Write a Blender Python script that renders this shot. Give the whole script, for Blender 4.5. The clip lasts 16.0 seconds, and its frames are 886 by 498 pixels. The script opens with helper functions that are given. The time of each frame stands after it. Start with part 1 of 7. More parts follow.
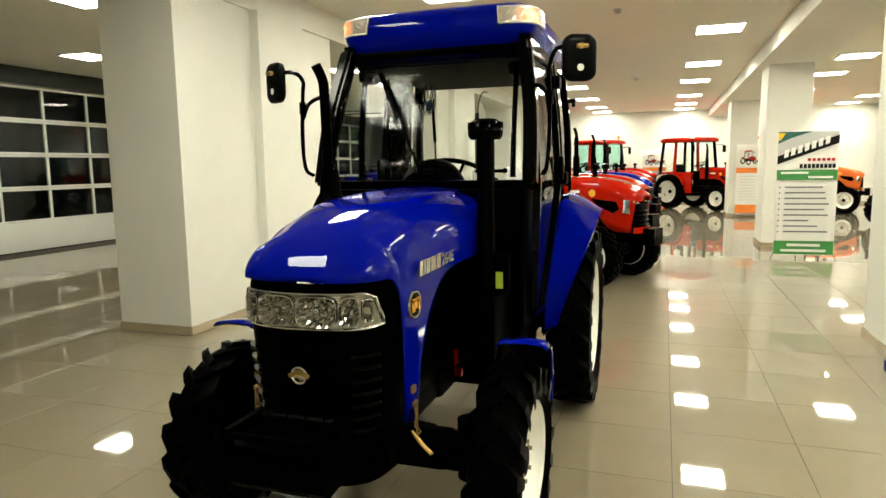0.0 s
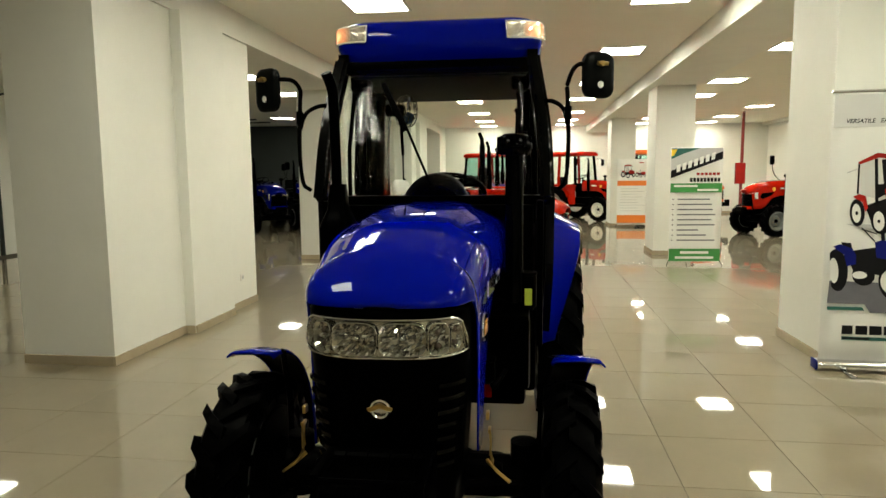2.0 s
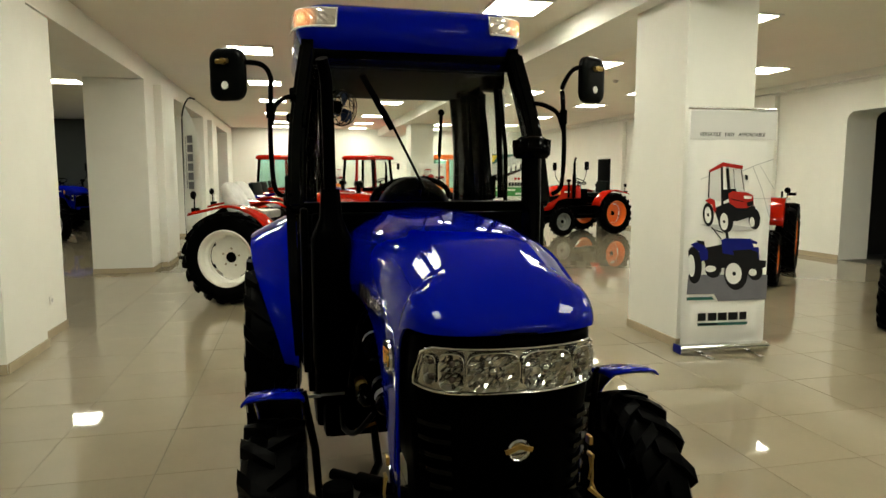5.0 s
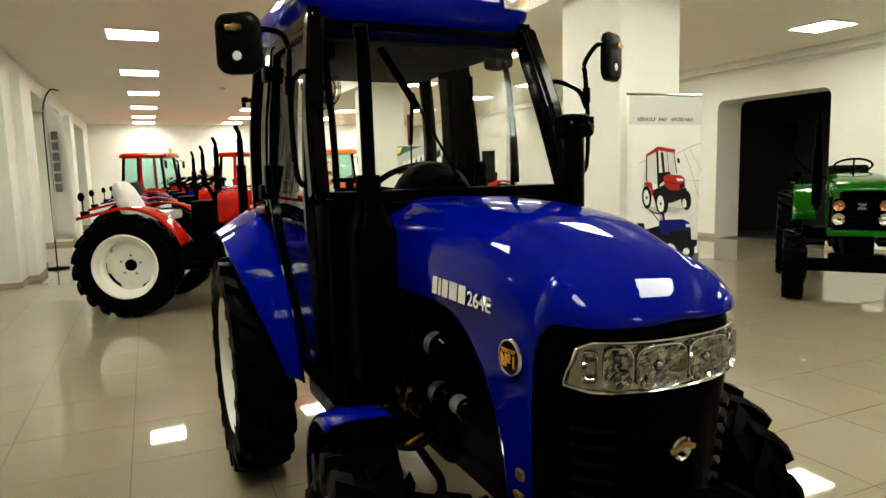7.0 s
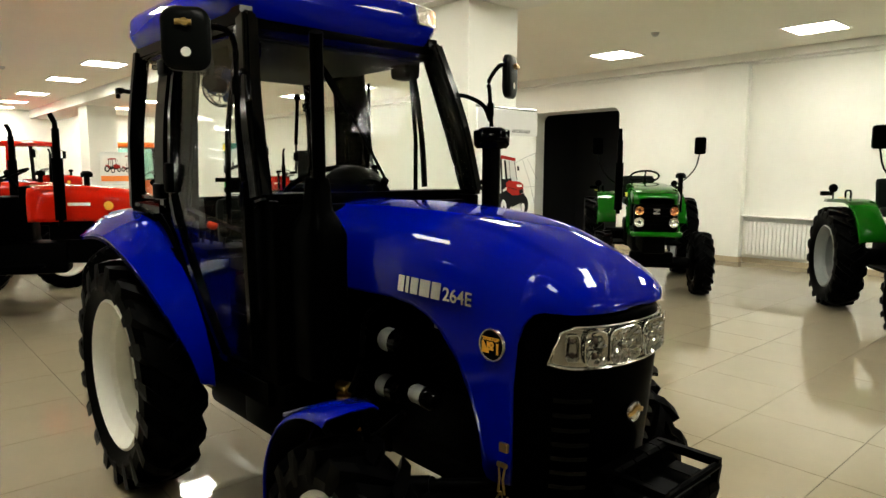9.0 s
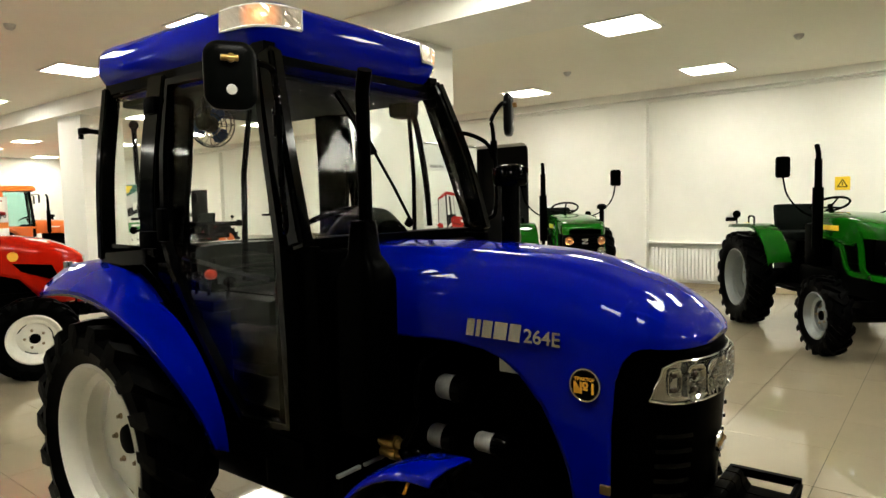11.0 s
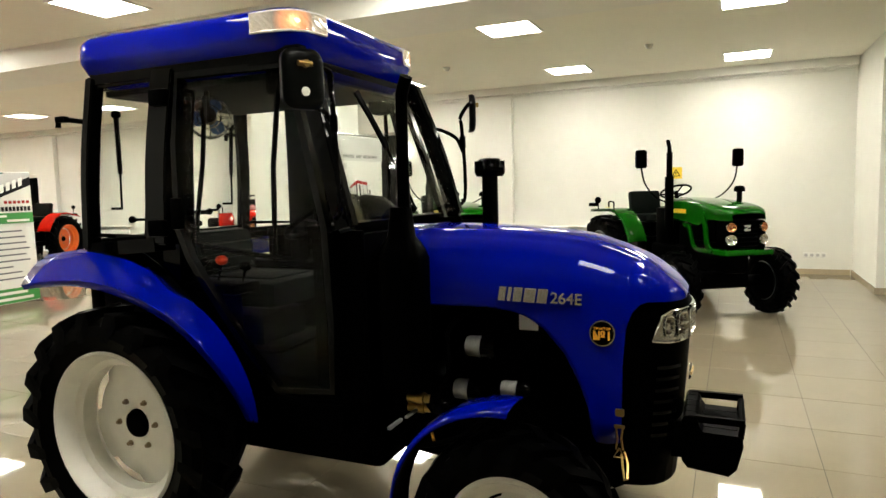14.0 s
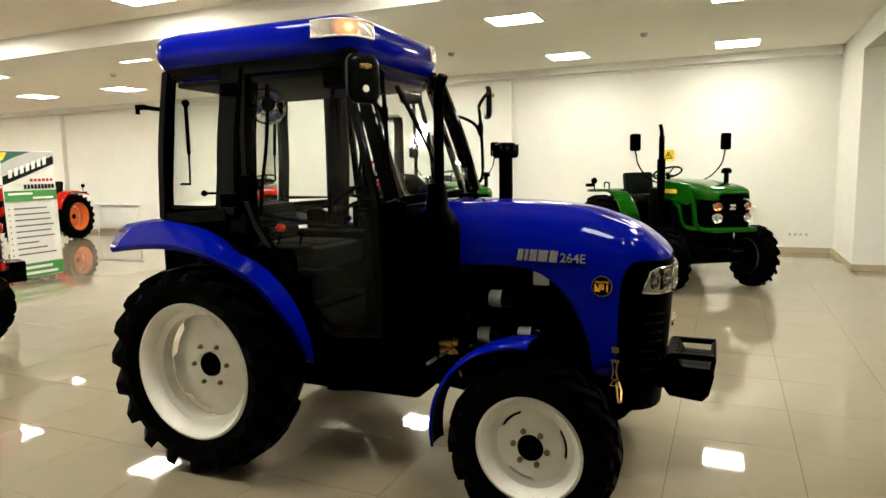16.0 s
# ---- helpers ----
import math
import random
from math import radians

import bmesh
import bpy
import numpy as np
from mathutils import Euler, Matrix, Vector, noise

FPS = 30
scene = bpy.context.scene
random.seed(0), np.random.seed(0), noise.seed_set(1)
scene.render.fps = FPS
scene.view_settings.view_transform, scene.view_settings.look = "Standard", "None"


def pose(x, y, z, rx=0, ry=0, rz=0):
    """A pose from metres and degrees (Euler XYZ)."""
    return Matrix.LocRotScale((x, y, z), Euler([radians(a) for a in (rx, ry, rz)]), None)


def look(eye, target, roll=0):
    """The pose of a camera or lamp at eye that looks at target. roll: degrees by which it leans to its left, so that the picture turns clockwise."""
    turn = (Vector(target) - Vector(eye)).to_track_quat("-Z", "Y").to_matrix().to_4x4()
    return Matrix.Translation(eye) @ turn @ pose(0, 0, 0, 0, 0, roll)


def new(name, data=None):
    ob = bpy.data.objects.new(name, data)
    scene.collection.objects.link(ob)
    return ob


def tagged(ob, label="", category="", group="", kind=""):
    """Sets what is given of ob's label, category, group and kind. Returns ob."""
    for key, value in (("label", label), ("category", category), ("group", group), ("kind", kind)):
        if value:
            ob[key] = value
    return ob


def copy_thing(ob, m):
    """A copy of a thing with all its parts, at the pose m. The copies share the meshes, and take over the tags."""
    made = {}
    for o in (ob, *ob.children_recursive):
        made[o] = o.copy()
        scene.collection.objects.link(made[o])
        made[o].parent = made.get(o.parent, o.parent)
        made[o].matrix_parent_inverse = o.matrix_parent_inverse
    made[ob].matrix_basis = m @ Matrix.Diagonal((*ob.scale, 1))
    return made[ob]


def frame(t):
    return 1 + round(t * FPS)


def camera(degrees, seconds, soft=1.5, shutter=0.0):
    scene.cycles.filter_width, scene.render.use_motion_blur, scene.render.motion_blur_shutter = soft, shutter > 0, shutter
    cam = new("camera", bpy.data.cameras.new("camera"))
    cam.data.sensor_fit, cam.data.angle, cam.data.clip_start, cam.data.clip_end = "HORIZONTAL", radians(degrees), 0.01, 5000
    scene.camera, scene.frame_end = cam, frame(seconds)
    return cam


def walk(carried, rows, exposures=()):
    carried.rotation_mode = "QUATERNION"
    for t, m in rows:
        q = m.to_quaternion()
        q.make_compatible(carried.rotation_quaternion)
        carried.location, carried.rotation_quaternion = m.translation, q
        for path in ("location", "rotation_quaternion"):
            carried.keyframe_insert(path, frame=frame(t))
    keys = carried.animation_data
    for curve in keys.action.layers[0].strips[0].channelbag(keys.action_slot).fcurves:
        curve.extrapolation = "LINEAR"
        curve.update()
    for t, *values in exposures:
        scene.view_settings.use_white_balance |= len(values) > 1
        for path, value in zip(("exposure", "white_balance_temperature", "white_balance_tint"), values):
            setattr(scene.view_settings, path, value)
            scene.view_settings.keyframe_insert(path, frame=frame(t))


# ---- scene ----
cam = camera(68.8, 16.0)
PATH = [
    (0, (0.014, 0.166, 1.432), (-0.625, 2.043, 1.177), -0.8),
    (0.5, (-0.115, 0.109, 1.443), (-0.703, 2.003, 1.188), 0.4),
    (1, (-0.307, 0.171, 1.449), (-0.794, 2.097, 1.216), -1.2),
    (1.5, (-0.454, 0.18, 1.451), (-0.886, 2.121, 1.24), -0.4),
    (2, (-0.634, 0.113, 1.454), (-0.896, 2.083, 1.229), -0.5),
    (2.5, (-0.807, 0.096, 1.445), (-0.968, 2.074, 1.194), -0.5),
    (3, (-0.993, 0.213, 1.446), (-1.003, 2.201, 1.228), -0.4),
    (3.5, (-1.102, 0.265, 1.45), (-1.023, 2.251, 1.226), -0.2),
    (4, (-1.312, 0.287, 1.458), (-1.064, 2.253, 1.185), -0.4),
    (4.5, (-1.454, 0.338, 1.459), (-1.069, 2.284, 1.199), -1.0),
    (4.7, (-1.512, 0.362, 1.466), (-1.112, 2.308, 1.233), -0.6),
    (6.8, (-2.057, 0.77, 1.427), (-1.253, 2.587, 1.198), -0.7),
    (7, (-2.134, 0.816, 1.427), (-1.318, 2.626, 1.189), -1.5),
    (7.5, (-2.243, 0.919, 1.435), (-1.309, 2.665, 1.154), -1.0),
    (8, (-2.429, 0.884, 1.437), (-1.3, 2.511, 1.156), -0.7),
    (8.2, (-2.484, 0.877, 1.451), (-1.284, 2.453, 1.18), -0.3),
    (10.3, (-2.802, 1.237, 1.448), (-1.355, 2.601, 1.238), 0.3),
    (10.5, (-2.843, 1.281, 1.458), (-1.344, 2.589, 1.253), 0.6),
    (11, (-2.952, 1.387, 1.47), (-1.386, 2.624, 1.331), -1.3),
    (11.5, (-2.993, 1.564, 1.466), (-1.371, 2.723, 1.309), -3.1),
    (12, (-3.051, 1.669, 1.468), (-1.377, 2.749, 1.291), -2.6),
    (12.5, (-3.184, 1.761, 1.483), (-1.396, 2.631, 1.271), -1.1),
    (13, (-3.296, 1.835, 1.492), (-1.48, 2.627, 1.222), -0.1),
    (13.5, (-3.432, 1.795, 1.485), (-1.612, 2.606, 1.316), -0.7),
    (14, (-3.61, 1.751, 1.489), (-1.795, 2.57, 1.301), -1.5),
    (14.5, (-3.755, 1.774, 1.486), (-1.93, 2.564, 1.267), -1.6),
    (15, (-3.929, 1.811, 1.49), (-2.066, 2.504, 1.269), -2.3),
    (15.5, (-4.034, 1.786, 1.497), (-2.164, 2.46, 1.273), -1.1),
    (16, (-4.152, 1.681, 1.486), (-2.335, 2.481, 1.24), -1.2),
]
walk(cam, [(t, look(eye, target, roll)) for t, eye, target, roll in PATH],
     exposures=[(0, -0.16, 6500, 10), (0.5, -0.36, 6500, 10), (1.2, -0.36, 6500, 10), (1.9, -0.54, 6500, 10), (2.5, -0.6, 6500, 10), (4.5, -0.64, 6500, 10), (7.5, -0.29, 6350, 12), (11, -0.24, 6250, 15), (14, -0.15, 6250, 17), (16, -0.08, 6300, 17)])

# ---- world: night outside, all light comes from the ceiling panels ----
world = bpy.data.worlds.new("night")
world.use_nodes = True
world.node_tree.nodes["Background"].inputs["Color"].default_value = (0.004, 0.006, 0.012, 1)
world.node_tree.nodes["Background"].inputs["Strength"].default_value = 0.3
scene.world = world
scene.view_settings.exposure = 0.0
PANEL_POWER = 51.0
CEIL = 3.25


# ---- materials ----
def mat(name, color, rough=0.5, metal=0.0, var=0.0, scale=6.0, bump=0.0, bscale=60.0, coat=0.0, rvar=0.0,
        emit=0.0, ecolor=None, trans=0.0, ior=1.45, random=0.0, spec=0.5, tint=None):
    m = bpy.data.materials.new(name)
    m.use_nodes = True
    nt = m.node_tree
    b = nt.nodes["Principled BSDF"]
    b.inputs["Base Color"].default_value = (*color, 1)
    b.inputs["Roughness"].default_value = rough
    b.inputs["Metallic"].default_value = metal
    b.inputs["IOR"].default_value = ior
    b.inputs["Coat Weight"].default_value = coat
    b.inputs["Coat Roughness"].default_value = 0.025
    b.inputs["Transmission Weight"].default_value = trans
    b.inputs["Specular IOR Level"].default_value = spec
    if tint:
        b.inputs["Specular Tint"].default_value = (*tint, 1)
    if emit:
        b.inputs["Emission Color"].default_value = (*(ecolor or color), 1)
        b.inputs["Emission Strength"].default_value = emit
    tex = nt.nodes.new("ShaderNodeTexCoord")
    out = tex.outputs["Object"]
    if var or random:
        n1 = nt.nodes.new("ShaderNodeTexNoise")
        n1.inputs["Scale"].default_value = scale
        n1.inputs["Detail"].default_value = 6
        n1.inputs["Roughness"].default_value = 0.65
        nt.links.new(out, n1.inputs["Vector"])
        ramp = nt.nodes.new("ShaderNodeMapRange")
        ramp.inputs["From Min"].default_value, ramp.inputs["From Max"].default_value = 0.3, 0.7
        ramp.inputs["To Min"].default_value, ramp.inputs["To Max"].default_value = 1 - var, 1 + var
        nt.links.new(n1.outputs["Fac"], ramp.inputs["Value"])
        last = ramp.outputs["Result"]
        if random:
            info = nt.nodes.new("ShaderNodeObjectInfo")
            geo = nt.nodes.new("ShaderNodeNewGeometry")
            both = nt.nodes.new("ShaderNodeMath")
            both.operation = "ADD"
            nt.links.new(info.outputs["Random"], both.inputs[0])
            nt.links.new(geo.outputs["Random Per Island"], both.inputs[1])
            rr = nt.nodes.new("ShaderNodeMapRange")
            rr.inputs["From Max"].default_value = 2.0
            rr.inputs["To Min"].default_value, rr.inputs["To Max"].default_value = 1 - random, 1 + random
            nt.links.new(both.outputs[0], rr.inputs["Value"])
            mul = nt.nodes.new("ShaderNodeMath")
            mul.operation = "MULTIPLY"
            nt.links.new(last, mul.inputs[0])
            nt.links.new(rr.outputs["Result"], mul.inputs[1])
            last = mul.outputs[0]
        mix = nt.nodes.new("ShaderNodeVectorMath")
        mix.operation = "SCALE"
        mix.inputs[0].default_value = color
        nt.links.new(last, mix.inputs["Scale"])
        nt.links.new(mix.outputs["Vector"], b.inputs["Base Color"])
    if rvar:
        n3 = nt.nodes.new("ShaderNodeTexNoise")
        n3.inputs["Scale"].default_value = scale * 0.7
        n3.inputs["Detail"].default_value = 8
        nt.links.new(out, n3.inputs["Vector"])
        r3 = nt.nodes.new("ShaderNodeMapRange")
        r3.inputs["From Min"].default_value, r3.inputs["From Max"].default_value = 0.3, 0.7
        r3.inputs["To Min"].default_value, r3.inputs["To Max"].default_value = max(rough - rvar, 0.01), rough + rvar
        nt.links.new(n3.outputs["Fac"], r3.inputs["Value"])
        nt.links.new(r3.outputs["Result"], b.inputs["Roughness"])
    if bump:
        n2 = nt.nodes.new("ShaderNodeTexNoise")
        n2.inputs["Scale"].default_value = bscale
        n2.inputs["Detail"].default_value = 4
        nt.links.new(out, n2.inputs["Vector"])
        bp = nt.nodes.new("ShaderNodeBump")
        bp.inputs["Strength"].default_value = bump
        bp.inputs["Distance"].default_value = 0.01
        nt.links.new(n2.outputs["Fac"], bp.inputs["Height"])
        nt.links.new(bp.outputs["Normal"], b.inputs["Normal"])
    return m


M_WALL = mat("white_wall_paint", (0.80, 0.80, 0.74), 0.6, var=0.03, scale=1.5, bump=0.05, bscale=40)
M_CEIL = mat("ceiling_paint", (0.84, 0.82, 0.72), 0.7, var=0.02, scale=1.0, bump=0.03)
M_TILE = mat("polished_beige_tile", (0.25, 0.213, 0.142), 0.35, var=0.05, scale=2.2, random=0.05, spec=0.05, coat=1.0)
M_TILE.node_tree.nodes["Principled BSDF"].inputs["Coat IOR"].default_value = 1.65
M_TILE.node_tree.nodes["Principled BSDF"].inputs["Coat Roughness"].default_value = 0.032
M_GROUT = mat("grey_grout", (0.07, 0.06, 0.045), 0.8, var=0.1, scale=20)
M_SKIRT = mat("tan_skirting_tile", (0.42, 0.35, 0.24), 0.25, var=0.06, scale=5)
M_PANEL = mat("light_diffuser", (0.9, 0.9, 0.85), 0.5, emit=PANEL_POWER, ecolor=(1.0, 0.98, 0.79))
M_TRIM = mat("white_metal_trim", (0.8, 0.8, 0.76), 0.4, var=0.02)
M_BLUE = mat("blue_tractor_paint", (0.0001, 0.0035, 0.215), 0.012, var=0.06, scale=3, rvar=0.005, spec=0.5, ior=1.24, tint=(0.8, 0.85, 1.0))
M_RED = mat("red_tractor_paint", (0.38, 0.009, 0.002), 0.03, var=0.06, scale=3, spec=0.5, ior=1.27)
M_ORANGE = mat("orange_paint", (0.75, 0.14, 0.01), 0.3, var=0.05, scale=3, coat=0.4)
M_GREEN = mat("green_tractor_paint", (0.003, 0.065, 0.002), 0.04, var=0.06, scale=3, spec=0.5, ior=1.25)
M_BLACK = mat("black_enamel", (0.0004, 0.0004, 0.0004), 0.05, var=0.2, scale=8, rvar=0.03, spec=0.5, ior=1.12)
M_POST = mat("glossy_black_post", (0.0004, 0.0005, 0.0005), 0.10, var=0.2, scale=8, rvar=0.03, spec=0.5, ior=1.2)
M_SATIN = mat("satin_black_plastic", (0.002, 0.0024, 0.0022), 0.3, var=0.2, scale=14, bump=0.04, bscale=220, spec=0.5, ior=1.14)
M_MATT = mat("matt_black_plastic", (0.0003, 0.0003, 0.0003), 0.34, var=0.2, scale=12, bump=0.05, bscale=200, spec=0.5, ior=1.04)
M_IRON = mat("black_cast_iron", (0.0007, 0.0007, 0.0007), 0.40, var=0.4, scale=18, bump=0.2, bscale=90, spec=0.5, ior=1.06)
M_RUBBER = mat("tyre_rubber", (0.0007, 0.0007, 0.0007), 0.42, var=0.25, scale=14, bump=0.08, bscale=120, spec=0.5, ior=1.07)
M_RIM = mat("cream_white_rim_paint", (0.83, 0.82, 0.75), 0.32, var=0.05, scale=9, coat=0.2)
M_RIMSILVER = mat("silver_rim_paint", (0.17, 0.185, 0.18), 0.4, metal=0.3, var=0.06, scale=9)
M_CHROME = mat("chrome", (0.75, 0.75, 0.75), 0.12, metal=1.0, var=0.05, scale=30)
M_STEEL = mat("grey_cast_metal", (0.30, 0.30, 0.29), 0.4, metal=0.6, var=0.2, scale=25)
M_BRASS = mat("yellow_zinc", (0.42, 0.28, 0.09), 0.34, metal=0.9, var=0.15, scale=30)
M_NUT = mat("dull_zinc_nut", (0.26, 0.20, 0.12), 0.4, metal=0.7, var=0.2, scale=60)
M_KNOB = mat("orange_plastic_knob", (0.55, 0.035, 0.003), 0.55, var=0.05, scale=20, ior=1.25)
M_SEAT = mat("black_vinyl", (0.005, 0.0065, 0.0055), 0.36, var=0.15, scale=10, bump=0.08, bscale=150, spec=0.5, ior=1.07)
M_FACET = mat("mirrored_reflector", (0.45, 0.45, 0.45), 0.04, metal=1.0, var=0.1, scale=60)
M_HOUSING = mat("silver_lamp_housing", (0.66, 0.66, 0.65), 0.12, metal=1.0, var=0.10, scale=40)
M_UNLITWALL = mat("unlit_wall_grey", (0.055, 0.065, 0.06), 0.6, var=0.08, scale=2)
M_WRAP = mat("translucent_plastic_wrap", (0.55, 0.55, 0.52), 0.35, var=0.2, scale=9, bump=0.5, bscale=14)
M_AMBER = mat("amber_lens", (0.9, 0.25, 0.02), 0.15, emit=0.25, ecolor=(1.0, 0.28, 0.02))
M_AMBERDIM = mat("smoky_bulb", (0.06, 0.045, 0.035), 0.2)
M_PRINTGREY = mat("mid_grey_print", (0.14, 0.14, 0.16), 0.45, var=0.12, scale=6)
M_MIRROR = mat("mirror_glass", (0.8, 0.8, 0.8), 0.03, metal=1.0)
M_YELLOW = mat("yellow_sign", (0.85, 0.6, 0.03), 0.4, var=0.03)
M_BANNER = mat("white_banner_vinyl", (0.80, 0.80, 0.76), 0.42, var=0.02, scale=4)
M_BGREY = mat("grey_banner_print", (0.50, 0.50, 0.49), 0.42, var=0.06, scale=4)
M_BGREEN = mat("green_banner_print", (0.05, 0.26, 0.06), 0.42, var=0.04)
M_BTEAL = mat("dark_teal_print", (0.02, 0.11, 0.09), 0.42)
M_BORANGE = mat("orange_banner_print", (0.80, 0.22, 0.03), 0.42, var=0.04)
M_INK = mat("black_print", (0.008, 0.008, 0.009), 0.5, var=0.1, ior=1.2)
M_INKRED = mat("red_print", (0.36, 0.02, 0.014), 0.5, var=0.1, ior=1.2)
M_INKBLUE = mat("blue_print", (0.006, 0.010, 0.14), 0.5, var=0.1, ior=1.2)
M_INKGREY = mat("pale_grey_print", (0.62, 0.62, 0.60), 0.42)
# near-black colour in place of missing light
M_UNLIT = mat("unlit_space_black", (0.012, 0.012, 0.012), 0.7, var=0.1)
M_TRACK = mat("dark_green_grey_steel", (0.022, 0.030, 0.026), 0.45, var=0.2, scale=6)
M_FANBLUE = mat("blue_fan_blade", (0.02, 0.07, 0.22), 0.3)
M_GOLD = mat("gold_print", (0.85, 0.42, 0.04), 0.35, metal=0.2)


def lamp_mat():
    """Silvery lamp insert, lit amber from the bulb behind it: brightest at the bulb, fading outwards."""
    m = mat("lit_lamp_reflector", (0.85, 0.80, 0.72), 0.15, metal=0.7, var=0.1, scale=60)
    nt = m.node_tree
    b = nt.nodes["Principled BSDF"]
    co = nt.nodes.new("ShaderNodeTexCoord")
    ab = nt.nodes.new("ShaderNodeVectorMath")
    ab.operation = "ABSOLUTE"
    nt.links.new(co.outputs["Object"], ab.inputs[0])
    ds = nt.nodes.new("ShaderNodeVectorMath")
    ds.operation = "DISTANCE"
    ds.inputs[1].default_value = (0.715, 0.475, 2.138)
    nt.links.new(ab.outputs["Vector"], ds.inputs[0])
    ramp = nt.nodes.new("ShaderNodeValToRGB")
    ramp.color_ramp.elements[0].position, ramp.color_ramp.elements[0].color = 0.0, (1.0, 0.62, 0.24, 1)
    ramp.color_ramp.elements[1].position, ramp.color_ramp.elements[1].color = 1.0, (0.012, 0.004, 0.003, 1)
    mid = ramp.color_ramp.elements.new(0.38)
    mid.color = (0.55, 0.17, 0.035, 1)
    sc = nt.nodes.new("ShaderNodeMath")
    sc.operation, sc.inputs[1].default_value = "MULTIPLY", 12.5
    nt.links.new(ds.outputs["Value"], sc.inputs[0])
    nt.links.new(sc.outputs[0], ramp.inputs["Fac"])
    nt.links.new(ramp.outputs["Color"], b.inputs["Emission Color"])
    b.inputs["Emission Strength"].default_value = 2.3
    return m


M_LAMPGLOW = lamp_mat()


def glass_mat(name, tint, rough=0.0, face=0.008, graze=0.8):
    """Thin clear pane: see-through with a mirror-like gloss that grows towards grazing."""
    m = bpy.data.materials.new(name)
    m.use_nodes = True
    nt = m.node_tree
    nt.nodes.clear()
    o = nt.nodes.new("ShaderNodeOutputMaterial")
    mixn = nt.nodes.new("ShaderNodeMixShader")
    tr = nt.nodes.new("ShaderNodeBsdfTransparent")
    tr.inputs["Color"].default_value = (*tint, 1)
    gl = nt.nodes.new("ShaderNodeBsdfGlossy")
    gl.inputs["Roughness"].default_value = rough
    lw = nt.nodes.new("ShaderNodeLayerWeight")
    lw.inputs["Blend"].default_value = 0.5
    p5 = nt.nodes.new("ShaderNodeMath")
    p5.operation, p5.inputs[1].default_value = "POWER", 5.0
    nt.links.new(lw.outputs["Facing"], p5.inputs[0])
    sc = nt.nodes.new("ShaderNodeMath")
    sc.operation, sc.inputs[1].default_value, sc.inputs[2].default_value = "MULTIPLY_ADD", graze, face
    nt.links.new(p5.outputs[0], sc.inputs[0])
    nt.links.new(sc.outputs[0], mixn.inputs["Fac"])
    nt.links.new(tr.outputs["BSDF"], mixn.inputs[1])
    nt.links.new(gl.outputs["BSDF"], mixn.inputs[2])
    nt.links.new(mixn.outputs["Shader"], o.inputs["Surface"])
    return m


M_GLASS = glass_mat("clear_cab_glass", (0.978, 0.99, 0.98), 0.0, 0.006, 0.5)
M_TEALGLASS = glass_mat("green_tinted_glass", (0.80, 0.93, 0.91), 0.0, 0.03, 0.7)
M_NIGHTGLASS = glass_mat("door_pane_glass", (0.7, 0.75, 0.75), 0.01, 0.03, 0.8)
M_AMBERGLASS = glass_mat("amber_lamp_glass", (0.95, 0.62, 0.42), 0.02, 0.02, 0.6)
M_LENS = glass_mat("clear_lamp_lens", (0.97, 0.97, 0.95), 0.02, 0.01, 0.6)


# ---- mesh helpers ----
def mesh_of(bm, name, smooth=True, angle=35):
    me = bpy.data.meshes.new(name)
    bmesh.ops.recalc_face_normals(bm, faces=bm.faces)
    bm.to_mesh(me)
    bm.free()
    if smooth and me.polygons:
        me.polygons.foreach_set("use_smooth", [True] * len(me.polygons))
        me.set_sharp_from_angle(angle=radians(angle))
    return me


def part(name, bm, material, parent=None, label="", smooth=True, angle=35, m=None):
    me = bm if isinstance(bm, bpy.types.Mesh) else mesh_of(bm, name, smooth, angle)
    if not me.materials:
        me.materials.append(material)
    ob = new(name, me)
    ob.parent = parent
    if m is not None:
        ob.matrix_basis = m
    if label:
        ob["label"] = label
    return ob


def thing(name, m, label, category, group=""):
    ob = new(name)
    ob.empty_display_size = 0.2
    ob.matrix_basis = m
    return tagged(ob, label, category, group)


def solid(name, bm, material, label, category, group="", kind="", smooth=True, m=None, angle=35):
    ob = part(name, bm, material, None, "", smooth, angle, m)
    return tagged(ob, label, category, group, kind)


def B():
    return bmesh.new()


def box(bm, c, s, bevel=0.0, m=None):
    r = bmesh.ops.create_cube(bm, size=1.0, matrix=Matrix.Translation(c) @ Matrix.Diagonal((*s, 1)))
    vs = r["verts"]
    if bevel:
        es = list({e for v in vs for e in v.link_edges})
        g = bmesh.ops.bevel(bm, geom=es, offset=bevel, segments=2, affect="EDGES", profile=0.6)
        vs = list({v for f in g["faces"] for v in f.verts} | {v for v in vs if v.is_valid})
    if m is not None:
        bmesh.ops.transform(bm, matrix=m, verts=vs)
    return bm


def span(bm, x0, x1, y0, y1, z0, z1, bevel=0.0):
    return box(bm, ((x0 + x1) / 2, (y0 + y1) / 2, (z0 + z1) / 2), (abs(x1 - x0), abs(y1 - y0), abs(z1 - z0)), bevel)


def cyl(bm, a, b, r, r2=None, seg=16, caps=True):
    a, b = Vector(a), Vector(b)
    d = b - a
    m = Matrix.Translation((a + b) / 2) @ d.to_track_quat("Z", "Y").to_matrix().to_4x4()
    bmesh.ops.create_cone(bm, cap_ends=caps, segments=seg, radius1=r, radius2=r if r2 is None else r2, depth=d.length, matrix=m)
    return bm


